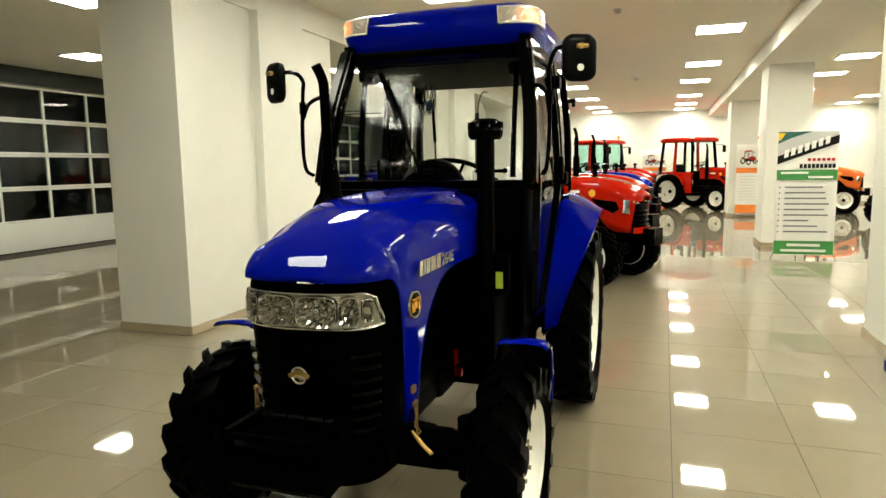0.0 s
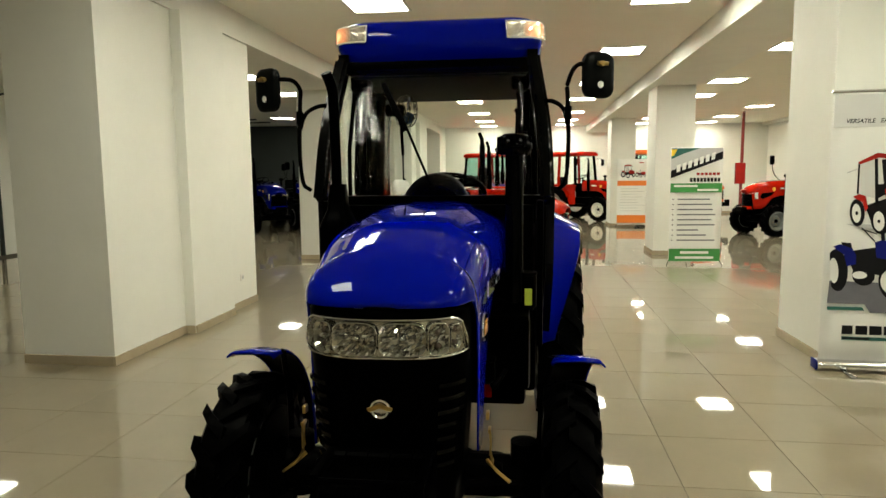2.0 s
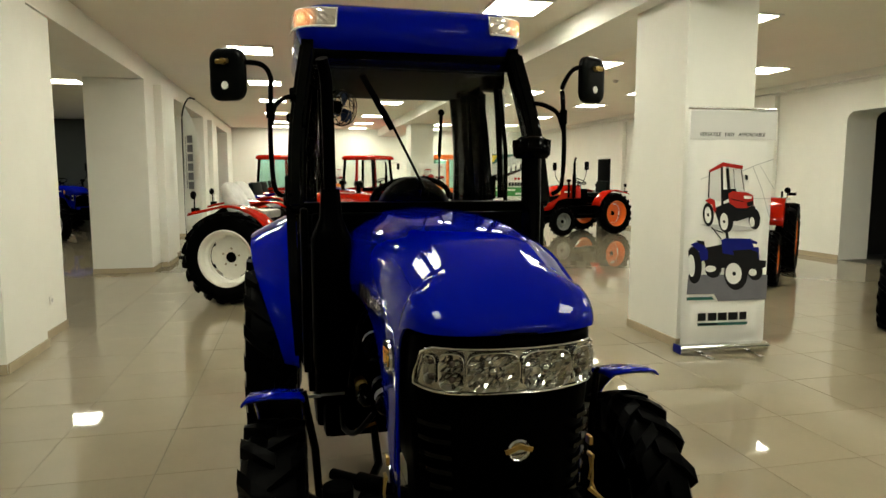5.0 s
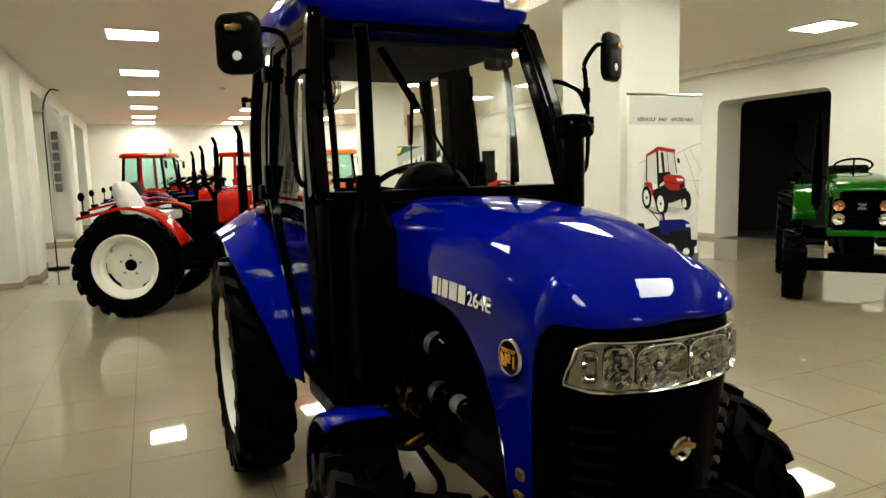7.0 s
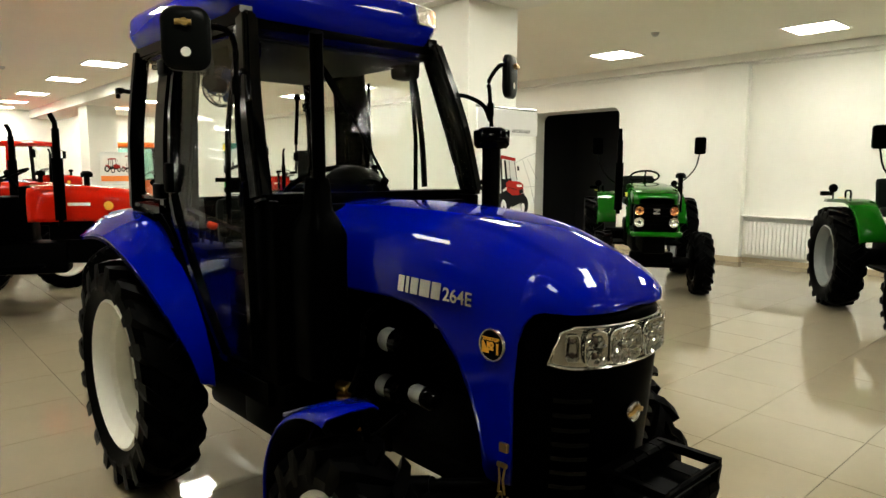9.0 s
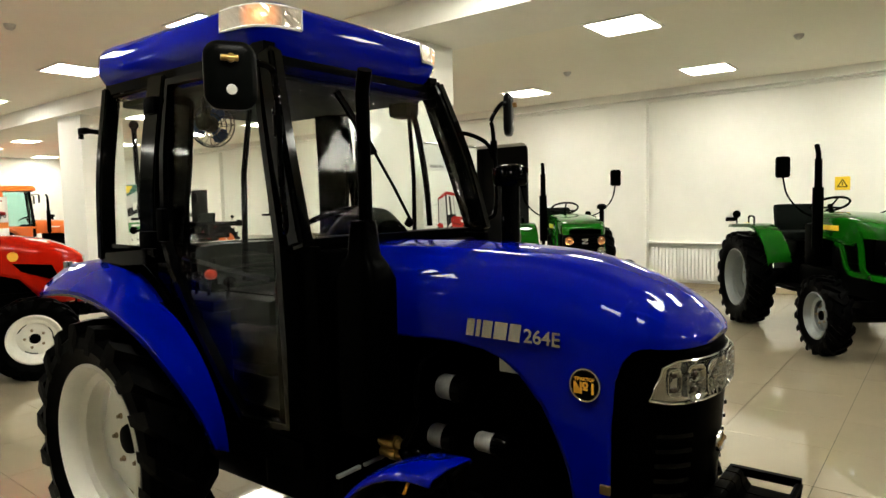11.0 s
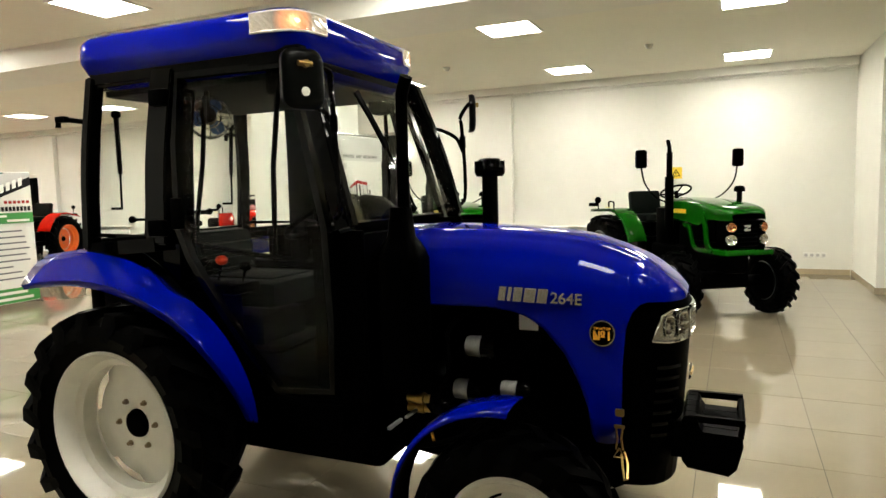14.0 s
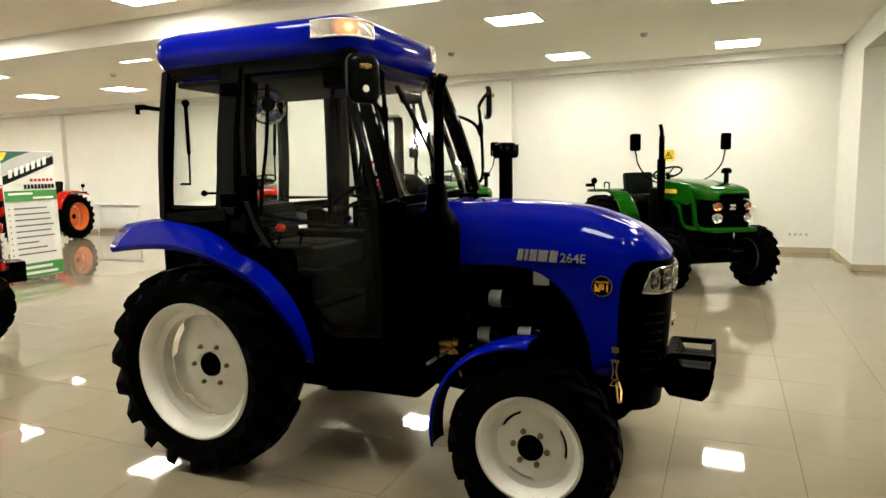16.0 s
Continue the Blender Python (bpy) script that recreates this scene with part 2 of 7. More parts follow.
def ball(bm, c, r, seg=12, s=(1, 1, 1)):
    bmesh.ops.create_uvsphere(bm, u_segments=seg, v_segments=max(seg // 2, 4), radius=r, matrix=Matrix.Translation(c) @ Matrix.Diagonal((*s, 1)))
    return bm


def smooth_path(pts, n=6):
    """Catmull-Rom points through pts."""
    p = [Vector(q) for q in pts]
    p = [2 * p[0] - p[1]] + p + [2 * p[-1] - p[-2]]
    out = []
    for i in range(1, len(p) - 2):
        for k in range(n):
            t = k / n
            out.append(0.5 * ((2 * p[i]) + (p[i + 1] - p[i - 1]) * t + (2 * p[i - 1] - 5 * p[i] + 4 * p[i + 1] - p[i + 2]) * t * t
                              + (3 * p[i] - p[i - 1] - 3 * p[i + 1] + p[i + 2]) * t ** 3))
    out.append(p[-2])
    return out


def tube(bm, pts, r, seg=8, curved=0, flat=None, caps=True):
    """A round bar along pts; flat=(half width, half thickness, side vector) makes it a flat bar."""
    pts = smooth_path(pts, curved) if curved else [Vector(p) for p in pts]
    rings = []
    up = Vector((0.0, 0.13, 1.0)).normalized()
    for i, p in enumerate(pts):
        d = (pts[min(i + 1, len(pts) - 1)] - pts[max(i - 1, 0)]).normalized()
        if flat:
            s = Vector(flat[2])
            s = (s - d * s.dot(d)).normalized()
            u = d.cross(s)
            ring = [bm.verts.new(p + s * flat[0] * a + u * flat[1] * b) for a, b in ((1, 1), (-1, 1), (-1, -1), (1, -1))]
        else:
            s = d.cross(up)
            if s.length < 1e-3:
                s = d.cross(Vector((1, 0, 0)))
            s.normalize()
            u = s.cross(d)
            ring = [bm.verts.new(p + (s * math.cos(a) + u * math.sin(a)) * r) for a in (2 * math.pi * k / seg for k in range(seg))]
        rings.append(ring)
    for a, b in zip(rings, rings[1:]):
        k = len(a)
        for j in range(k):
            bm.faces.new((a[j], a[(j + 1) % k], b[(j + 1) % k], b[j]))
    if caps:
        bm.faces.new(rings[0][::-1])
        bm.faces.new(rings[-1])
    return bm


def revolve(bm, profile, seg=48, axis="Y", closed=False, at=(0, 0, 0)):
    """Turn (radius, along) points about an axis."""
    rings = []
    for r, h in profile:
        if r < 1e-5:
            v = {"Y": (0, h, 0), "Z": (0, 0, h), "X": (h, 0, 0)}[axis]
            rings.append([bm.verts.new(Vector(v) + Vector(at))])
            continue
        ring = []
        for k in range(seg):
            a = 2 * math.pi * k / seg
            c, s = r * math.cos(a), r * math.sin(a)
            v = {"Y": (c, h, s), "Z": (c, s, h), "X": (h, c, s)}[axis]
            ring.append(bm.verts.new(Vector(v) + Vector(at)))
        rings.append(ring)
    pairs = list(zip(rings, rings[1:])) + ([(rings[-1], rings[0])] if closed else [])
    for a, b in pairs:
        if len(a) == 1 and len(b) == 1:
            continue
        for j in range(seg):
            if len(a) == 1:
                bm.faces.new((a[0], b[j], b[(j + 1) % seg]))
            elif len(b) == 1:
                bm.faces.new((a[j], b[0], a[(j + 1) % seg]))
            else:
                bm.faces.new((a[j], a[(j + 1) % seg], b[(j + 1) % seg], b[j]))
    return bm


def loft(bm, rings, closed=True, cap=False):
    vs = [[bm.verts.new(p) for p in ring] for ring in rings]
    for a, b in zip(vs, vs[1:]):
        n = len(a)
        for j in range(n if closed else n - 1):
            q = (a[j], a[(j + 1) % n], b[(j + 1) % n], b[j])
            if len({tuple(round(c, 5) for c in v.co) for v in q}) >= 3:
                bm.faces.new(q)
    if cap:
        bm.faces.new(vs[0][::-1])
        bm.faces.new(vs[-1])
    return bm


def prism(bm, pts, m, depth):
    """A flat outline given in (u, v) with depth along w, placed by m."""
    a = [bm.verts.new(m @ Vector((u, v, 0))) for u, v in pts]
    b = [bm.verts.new(m @ Vector((u, v, depth))) for u, v in pts]
    bm.faces.new(a[::-1])
    bm.faces.new(b)
    for i in range(len(a)):
        j = (i + 1) % len(a)
        bm.faces.new((a[i], a[j], b[j], b[i]))
    return bm


def rounded(w, h, r, n=5):
    """Outline of a rounded rectangle about the origin."""
    out = []
    for cx, cy, a0 in ((w / 2 - r, h / 2 - r, 0), (-w / 2 + r, h / 2 - r, 90), (-w / 2 + r, -h / 2 + r, 180), (w / 2 - r, -h / 2 + r, 270)):
        for k in range(n + 1):
            a = radians(a0 + 90 * k / n)
            out.append((cx + r * math.cos(a), cy + r * math.sin(a)))
    return out


def thicken(ob, t, offset=-1.0):
    md = ob.modifiers.new("thickness", "SOLIDIFY")
    md.thickness, md.offset = t, offset
    return ob


def text_mesh(body, size, depth=0.001, align="LEFT", bold=0.0):
    cu = bpy.data.curves.new("text", "FONT")
    cu.body, cu.size, cu.extrude, cu.offset = body, size, depth, bold
    cu.align_x = align
    ob = bpy.data.objects.new("text", cu)
    scene.collection.objects.link(ob)
    bpy.context.view_layer.update()
    me = bpy.data.meshes.new_from_object(ob.evaluated_get(bpy.context.evaluated_depsgraph_get()))
    bpy.data.objects.remove(ob)
    bpy.data.curves.remove(cu)
    return me


# axes for things on walls: u to the right as seen, v up, w towards the viewer
FACE_SOUTH = Matrix(((1, 0, 0, 0), (0, 0, -1, 0), (0, 1, 0, 0), (0, 0, 0, 1)))


# ---- the hall: large structure ----
X_E, X_W, Y_S, Y_N = 7.85, -10.7, -5.0, 24.9


def structure(name, bm, material, label, category, smooth=False):
    return solid(name, bm, material, label, category, kind="structure", smooth=smooth)


bm = B()
span(bm, X_W - 0.3, X_E + 1.5, Y_S - 0.3, Y_N + 0.3, -0.2, -0.0035)
FLOOR = structure("floor", bm, M_GROUT, "glossy beige porcelain tile floor with thin joints", "floor")

bm = B()
span(bm, X_W - 0.3, X_E + 1.5, Y_S - 0.3, Y_N + 0.3, CEIL, CEIL + 0.15)
structure("ceiling", bm, M_CEIL, "plain off-white ceiling with recessed square lights", "ceiling")


def hole_wall_x(name, x0, x1, y0, y1, z1, holes, label):
    """A wall along y between x0 and x1, with rectangular holes (ya, yb, za, zb)."""
    bm = B()
    y = y0
    for ya, yb, za, zb in holes:
        span(bm, x0, x1, y, ya, 0, z1)
        if za > 0.01:
            span(bm, x0, x1, ya, yb, 0, za)
        if zb < z1 - 0.01:
            span(bm, x0, x1, ya, yb, zb, z1)
        y = yb
    span(bm, x0, x1, y, y1, 0, z1)
    return structure(name, bm, M_WALL, label, "wall")


DOOR_YA, DOOR_YB, DOOR_TOP = 7.80, 10.07, 2.61
hole_wall_x("wall_east", X_E, X_E + 0.62, Y_S, Y_N, CEIL, [(-4.2, -0.95, 0.0, 2.95), (DOOR_YA, DOOR_YB, 0.0, DOOR_TOP)],
            "white painted wall with a tall dark doorway")
# rounded upper corners of the doorway
bm = B()
for yc, sgn in ((DOOR_YA, 1), (DOOR_YB, -1)):
    r = 0.16
    out = [(0, 0)] + [(sgn * (r - r * math.sin(a)), -(r - r * math.cos(a))) for a in (math.pi / 2 * k / 6 for k in range(7))]
    prism(bm, out, Matrix(((0, 0, 1, X_E + 0.002), (1, 0, 0, yc), (0, 1, 0, DOOR_TOP), (0, 0, 0, 1))), 0.616)
structure("trim_doorway", bm, M_WALL, "rounded white corners of the doorway", "trim")
# rooms added behind the openings; their darkness is put into the near-black colour
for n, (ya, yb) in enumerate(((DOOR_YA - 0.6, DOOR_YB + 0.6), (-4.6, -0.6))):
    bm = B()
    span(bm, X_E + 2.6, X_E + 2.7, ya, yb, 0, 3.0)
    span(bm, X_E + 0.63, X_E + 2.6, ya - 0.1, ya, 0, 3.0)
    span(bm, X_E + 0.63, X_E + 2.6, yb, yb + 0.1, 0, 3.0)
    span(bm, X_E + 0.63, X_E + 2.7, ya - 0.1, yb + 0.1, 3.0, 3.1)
    structure("wall_side_room" if n == 0 else "wall_porch", bm, M_UNLIT, "near-black shell added for the unlit space behind the opening", "wall")
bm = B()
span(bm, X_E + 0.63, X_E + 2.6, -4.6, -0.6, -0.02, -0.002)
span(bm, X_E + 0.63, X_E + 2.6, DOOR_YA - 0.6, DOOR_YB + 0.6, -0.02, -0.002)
structure("floor_dark_room", bm, M_UNLIT, "near-black floor standing for the unlit rooms", "floor")

# short return wall near the glazed entrance
bm = B()
span(bm, 6.03, X_E - 0.002, -0.42, 0.1, 0, CEIL - 0.002)
structure("wall_return", bm, M_WALL, "short white return wall beside the dark entrance", "wall")

bm = B()
span(bm, X_W - 0.3, X_E + 1.5, Y_N, Y_N + 0.3, 0, CEIL)
structure("wall_north", bm, M_WALL, "brightly lit white end wall of the hall", "wall")
bm = B()
span(bm, X_W - 0.3, X_E + 1.5, Y_S - 0.3, Y_S, 0, CEIL)
structure("wall_south", bm, M_WALL, "plain white wall closing the hall", "wall")

GARAGE = [(0.6, 5.5), (6.3, 11.2), (12.6, 17.5), (18.6, 23.5)]
GARAGE_TOP = 2.95
hole_wall_x("wall_west", X_W - 0.3, X_W, Y_S, Y_N, CEIL, [(a, b, 0, GARAGE_TOP) for a, b in GARAGE], "white wall with sectional glazed doors")

# the end's lack of light is put into this wall's dark colour
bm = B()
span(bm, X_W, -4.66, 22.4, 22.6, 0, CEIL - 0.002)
structure("wall_side_hall", bm, M_UNLITWALL, "wall closing the side hall, coloured dark for its unlit end", "wall")

# pilasters of the east wall
for n, y in enumerate((0.4, 5.45, 11.73, 17.9)):
    if n == 0:
        continue
    bm = B()
    span(bm, X_E - 0.12, X_E - 0.001, y, y + 0.69, 0, 3.08)
    structure("pilaster_%d" % n, bm, M_WALL, "shallow white wall pilaster", "pilaster")

# row of square columns under a long beam
COLUMNS = [(1.60, 5.33), (1.60, 12.16), (1.64, 18.85)]
for n, (x, y) in enumerate(COLUMNS):
    bm = B()
    span(bm, x, x + 0.66, y, y + 0.84, 0, 2.999)
    structure("column_%d" % (n + 1), bm, M_WALL, "square white plastered column", "column")
bm = B()
span(bm, 1.45, 2.32, Y_S, Y_N, 3.0, CEIL - 0.001)
structure("beam_1", bm, M_WALL, "long white ceiling beam over the columns", "beam")

# wall piers with stepped faces on the other side of the aisle
PIERS = [[(-4.6, -3.83, 4.66, 5.72), (-4.6, -3.73, 5.72, 6.54), (-4.6, -3.83, 6.54, 7.34)],
         [(-4.65, -3.80, 11.15, 11.8), (-4.65, -3.68, 11.8, 12.6), (-4.65, -3.78, 12.6, 13.5)],
         [(-4.65, -3.80, 17.6, 18.3), (-4.65, -3.68, 18.3, 19.1), (-4.65, -3.78, 19.1, 20.2)],
         [(-4.65, -3.80, 23.3, Y_N - 0.01)]]
for n, pieces in enumerate(PIERS):
    bm = B()
    out = [(pieces[0][0], pieces[0][2])]
    for x0, x1, y0, y1 in pieces:
        out += [(x1, y0), (x1, y1)]
    out.append((pieces[-1][0], pieces[-1][3]))
    prism(bm, out, Matrix.Identity(4), 2.949)
    structure("pier_%d" % (n + 1), bm, M_WALL, "broad white wall pier with stepped sides", "pier")
    bm = B()
    for k, (x0, x1, y0, y1) in enumerate(pieces):
        span(bm, x1 + 0.001, x1 + 0.016, y0 - (0.016 if k == 0 else 0), y1, 0.001, 0.075, 0.003)
        if k == 0:
            span(bm, x0, x1, y0 - 0.016, y0 - 0.001, 0.001, 0.075, 0.003)
        elif x1 > pieces[k - 1][1]:
            span(bm, pieces[k - 1][1] + 0.02, x1, y0 - 0.016, y0 - 0.001, 0.001, 0.075)
    structure("baseboard_pier_%d" % (n + 1), bm, M_SKIRT, "tan tile skirting round the pier", "baseboard")
bm = B()
span(bm, -4.65, -3.8, Y_S, Y_N, 2.95, CEIL - 0.001)
structure("beam_2", bm, M_WALL, "white ceiling beam over the wall piers", "beam")

# dropped cornice along the east wall and a cross beam from the return wall
bm = B()
span(bm, X_E - 0.22, X_E - 0.001, 0.12, Y_N - 0.01, 3.13, CEIL - 0.001)
span(bm, X_E - 0.06, X_E - 0.002, 0.12, Y_N - 0.01, 3.085, 3.128, 0.012)
structure("trim_cornice", bm, M_WALL, "plaster cornice under the ceiling", "trim")
bm = B()
span(bm, 2.33, 6.028, -0.42, 0.1, 2.93, CEIL - 0.001)
structure("beam_3", bm, M_WALL, "white cross beam meeting the return wall", "beam")

# skirting of columns and of the east side
bm = B()
for x, y in COLUMNS:
    for x0, x1, y0, y1 in ((x - 0.016, x + 0.676, y - 0.016, y - 0.001), (x - 0.016, x - 0.001, y, y + 0.84), (x + 0.661, x + 0.676, y, y + 0.84)):
        span(bm, x0, x1, y0, y1, 0.001, 0.075, 0.003)
structure("baseboard_columns", bm, M_SKIRT, "tan tile skirting round the columns", "baseboard")
bm = B()
for ya, yb in ((0.12, 5.43), (6.16, DOOR_YA), (DOOR_YB, 11.71), (12.44, 17.88), (18.61, Y_N - 0.02)):
    span(bm, X_E - 0.016, X_E - 0.001, ya, yb, 0.001, 0.085, 0.003)
for y in (5.45, 11.73, 17.9):
    span(bm, X_E - 0.136, X_E - 0.121, y - 0.015, y + 0.705, 0.001, 0.085, 0.003)
    span(bm, X_E - 0.12, X_E - 0.017, y - 0.016, y - 0.001, 0.001, 0.085)
span(bm, 6.015, X_E - 0.02, 0.101, 0.116, 0.001, 0.085, 0.003)
span(bm, 6.014, 6.029, -0.42, 0.116, 0.001, 0.085, 0.003)
span(bm, -3.8, X_E - 0.02, Y_N - 0.016, Y_N - 0.001, 0.001, 0.085, 0.003)
structure("baseboard_walls", bm, M_SKIRT, "tan tile skirting along the walls", "baseboard")


# glazed entrance on the south-east: dark panes in a frame
def glazed_entrance():
    bm = B()
    for y in (-4.17, -3.13, -2.07, -0.98):
        span(bm, X_E + 0.15, X_E + 0.22, y - 0.03, y + 0.03, 0, 2.95)
    span(bm, X_E + 0.15, X_E + 0.22, -4.2, -0.95, 2.89, 2.95)
    span(bm, X_E + 0.15, X_E + 0.22, -4.2, -0.95, 0.0, 0.08)
    ob = structure("door_2", bm, M_MATT, "dark framed glazed entrance at night", "door")
    for a, b in ((-4.14, -3.16), (-3.10, -2.10), (-2.04, -1.01)):
        bm = B()
        span(bm, X_E + 0.18, X_E + 0.19, a, b, 0.08, 2.89)
        part("pane", bm, M_NIGHTGLASS, ob, smooth=False)


glazed_entrance()


# sectional garage doors with glazed rows
def garage_door(n, ya, yb):
    ob = thing("door_%d" % n, pose(X_W - 0.06, ya, 0), "white sectional garage door with dark glazed rows", "garage door")
    ob["kind"] = "structure"
    w = yb - ya
    bm = B()
    span(bm, -0.03, 0.03, 0.0, w, 0.02, 0.53, 0.006)
    part("bottom_section", bm, M_TRIM, ob, "plain white bottom section")
    bm = B()
    span(bm, -0.02, 0.025, 0.0, w, 0.002, 0.02)
    part("rubber_seal", bm, M_RUBBER, ob)
    cols = [0.06 + k * (w - 0.12) / 5 for k in range(6)]
    rows = [0.53 + k * 0.6 for k in range(5)]
    for r in range(4):
        sec = B()
        z0, z1 = rows[r], rows[r + 1]
        span(sec, -0.025, 0.025, 0, w, z0 + 0.002, z0 + 0.042, 0.004)
        span(sec, -0.025, 0.025, 0, w, z1 - 0.042, z1 - 0.002, 0.004)
        for c in cols:
            span(sec, -0.022, 0.022, c - 0.024, c + 0.024, z0 + 0.042, z1 - 0.042)
        s = part("glazed_section", sec, M_TRIM, ob)
        for a, b in zip(cols, cols[1:]):
            pn = B()
            span(pn, -0.005, 0.005, a + 0.024, b - 0.024, z0 + 0.042, z1 - 0.042)
            part("pane", pn, M_NIGHTGLASS, s, smooth=False)
    bm = B()
    for y in (-0.07, w + 0.07):
        span(bm, 0.07, 0.13, y - 0.03, y + 0.03, 0, GARAGE_TOP, 0.005)
        tube(bm, [(0.1, y, GARAGE_TOP - 0.02), (0.18, y, GARAGE_TOP + 0.06), (0.4, y, GARAGE_TOP + 0.1), (2.6, y, GARAGE_TOP + 0.1)], 0.02, 6)
    span(bm, 0.07, 0.16, -0.1, w + 0.1, GARAGE_TOP + 0.0, CEIL - 0.01, 0.01)
    part("track", bm, M_TRACK, ob, "dark steel door tracks")
    bm = B()
    box(bm, (0.05, w - 0.35, 0.33), (0.03, 0.12, 0.05), 0.01)
    part("handle", bm, M_MATT, ob)
    return ob


for k, (ya, yb) in enumerate(GARAGE):
    garage_door(3 + k, ya, yb)
# near-black sheet added outside the garage doors, standing for the night yard
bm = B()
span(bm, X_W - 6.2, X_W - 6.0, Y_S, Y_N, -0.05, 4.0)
structure("backdrop_yard", bm, M_UNLIT, "dark yard wall seen through the door panes", "backdrop")


# ---- ceiling lights ----
def ceiling_light():
    ob = thing("ceiling_light", pose(0, 0, CEIL), "square recessed ceiling light panel, switched on", "ceiling light", "ceiling lights")
    bm = B()
    for x0, x1, y0, y1 in ((-0.32, 0.32, -0.32, -0.29), (-0.32, 0.32, 0.29, 0.32), (-0.32, -0.29, -0.29, 0.29), (0.29, 0.32, -0.29, 0.29)):
        span(bm, x0, x1, y0, y1, -0.018, -0.001, 0.002)
    part("frame", bm, M_TRIM, ob)
    bm = B()
    box(bm, (0, 0, -0.0075), (0.578, 0.578, 0.012), 0.002)
    part("diffuser", bm, M_PANEL, ob, "glowing warm white diffuser", smooth=False)
    return ob


first_light = ceiling_light()
# the row at y 24.1 is added to brighten the end wall
LIGHT_SPOTS = [(-2.2, 1.62), (-2.2, 4.1), (-2.23, 6.97), (-2.17, 10.1), (-2.12, 13.3), (-2.07, 16.2), (-2.08, 19.2), (-2.1, 22.0), (-2.1, 24.1),
               (0.74, 1.62), (0.73, 4.1), (0.71, 7.1), (0.69, 10.07), (0.65, 13.38), (0.62, 16.05), (0.62, 19.4), (0.62, 22.0), (0.62, 24.1),
               (3.54, 1.6), (3.5, 4.08), (3.36, 7.05), (3.12, 10.1), (3.17, 13.55), (3.25, 16.0), (3.3, 19.4), (3.3, 22.0), (3.3, 24.1),
               (6.68, 1.61), (6.47, 4.1), (6.33, 6.91), (6.05, 10.0), (5.66, 13.06), (5.56, 15.55), (5.5, 18.8), (5.5, 21.8), (5.5, 24.1),
               (-5.9, 5.75), (-8.75, 8.45), (-5.74, 11.45), (-5.75, 13.9), (-8.1, 19.4), (0.74, -1.4), (3.48, -1.4)]
for k, (x, y) in enumerate(LIGHT_SPOTS):
    if k == 0:
        first_light.matrix_basis = pose(x, y, CEIL)
    else:
        copy_thing(first_light, pose(x, y, CEIL))


# ---- wheels ----
def lug(bm, R, w, lugs, lug_h, i, side):
    b = R - lug_h
    step = 2 * math.pi / lugs
    a0 = step * (i + (0.5 if side < 0 else 0))
    lean = step * 1.05
    sections = []
    for yy, f, rr in ((-0.06, 0.0, R), (0.28, 0.38, R), (0.49, 0.72, R - 0.012), (0.515, 0.9, b - 0.05)):
        a = a0 - lean * f
        half = step * (0.17 if rr > b else 0.12)
        y = side * w * yy
        low = rr - lug_h - 0.012
        sections.append([(low * math.cos(a - half * 1.3), y, low * math.sin(a - half * 1.3)), (rr * math.cos(a - half), y, rr * math.sin(a - half)),
                         (rr * math.cos(a + half), y, rr * math.sin(a + half)), (low * math.cos(a + half * 1.3), y, low * math.sin(a + half * 1.3))])
    return loft(bm, sections, closed=True, cap=True)


def tyre_mesh(R, w, rim, lugs, lug_h, treads=True):
    """Agricultural tyre about the Y axis with alternating chevron lugs."""
    bm = B()
    b = R - lug_h
    prof = [(rim - 0.012, -w * 0.34), (rim + 0.02, -w * 0.40), ((rim + b) / 2, -w * 0.5), (b - 0.035, -w * 0.47), (b - 0.006, -w * 0.36), (b + 0.004, 0),
            (b - 0.006, w * 0.36), (b - 0.035, w * 0.47), ((rim + b) / 2, w * 0.5), (rim + 0.02, w * 0.40), (rim - 0.012, w * 0.34), (rim - 0.02, 0)]
    revolve(bm, prof, 56, closed=True)
    for i in range(lugs if treads else 0):
        for side in (1, -1):
            lug(bm, R, w, lugs, lug_h, i, side)
    return mesh_of(bm, "tyre", True, 30)


def rim_mesh(lip, w, disc_y, tabs, dish):
    """Pressed steel rim, outer side towards +Y, with a tabbed centre disc."""
    bm = B()
    o = w * 0.42
    revolve(bm, [(lip, o), (lip + 0.012, o - 0.006), (lip + 0.010, o - 0.016), (lip - 0.012, o - 0.024), (lip - 0.028, o * 0.35), (lip - 0.055, o * 0.2),
                 (lip - 0.055, -o * 0.4), (lip - 0.02, -o * 0.7), (lip + 0.01, -o), (lip - 0.002, -o), (lip - 0.035, -o * 0.7), (lip - 0.065, -o * 0.4),
                 (lip - 0.065, o * 0.18), (lip - 0.036, o * 0.33), (lip - 0.02, o - 0.03), (lip - 0.008, o - 0.008)], 56, closed=True)
    r0 = lip - 0.062
    seg = 64
    rings = []
    for f, y in ((1.0, disc_y), (0.86, disc_y + 0.004), (0.74, disc_y + dish * 0.6), (0.55, disc_y + dish), (0.24, disc_y + dish), (0.22, disc_y + dish - 0.01)):
        ring = []
        for k in range(seg):
            a = 2 * math.pi * k / seg
            r = r0 * f
            if f == 1.0:
                r = r0 * (1.0 if math.cos(a * tabs) > -0.35 else 0.90)
            ring.append((r * math.cos(a), y, r * math.sin(a)))
        rings.append(ring)
    loft(bm, rings)
    back = [[(x, y - 0.012, z) for x, y, z in ring] for ring in rings]
    loft(bm, back)
    return mesh_of(bm, "rim", True, 30)


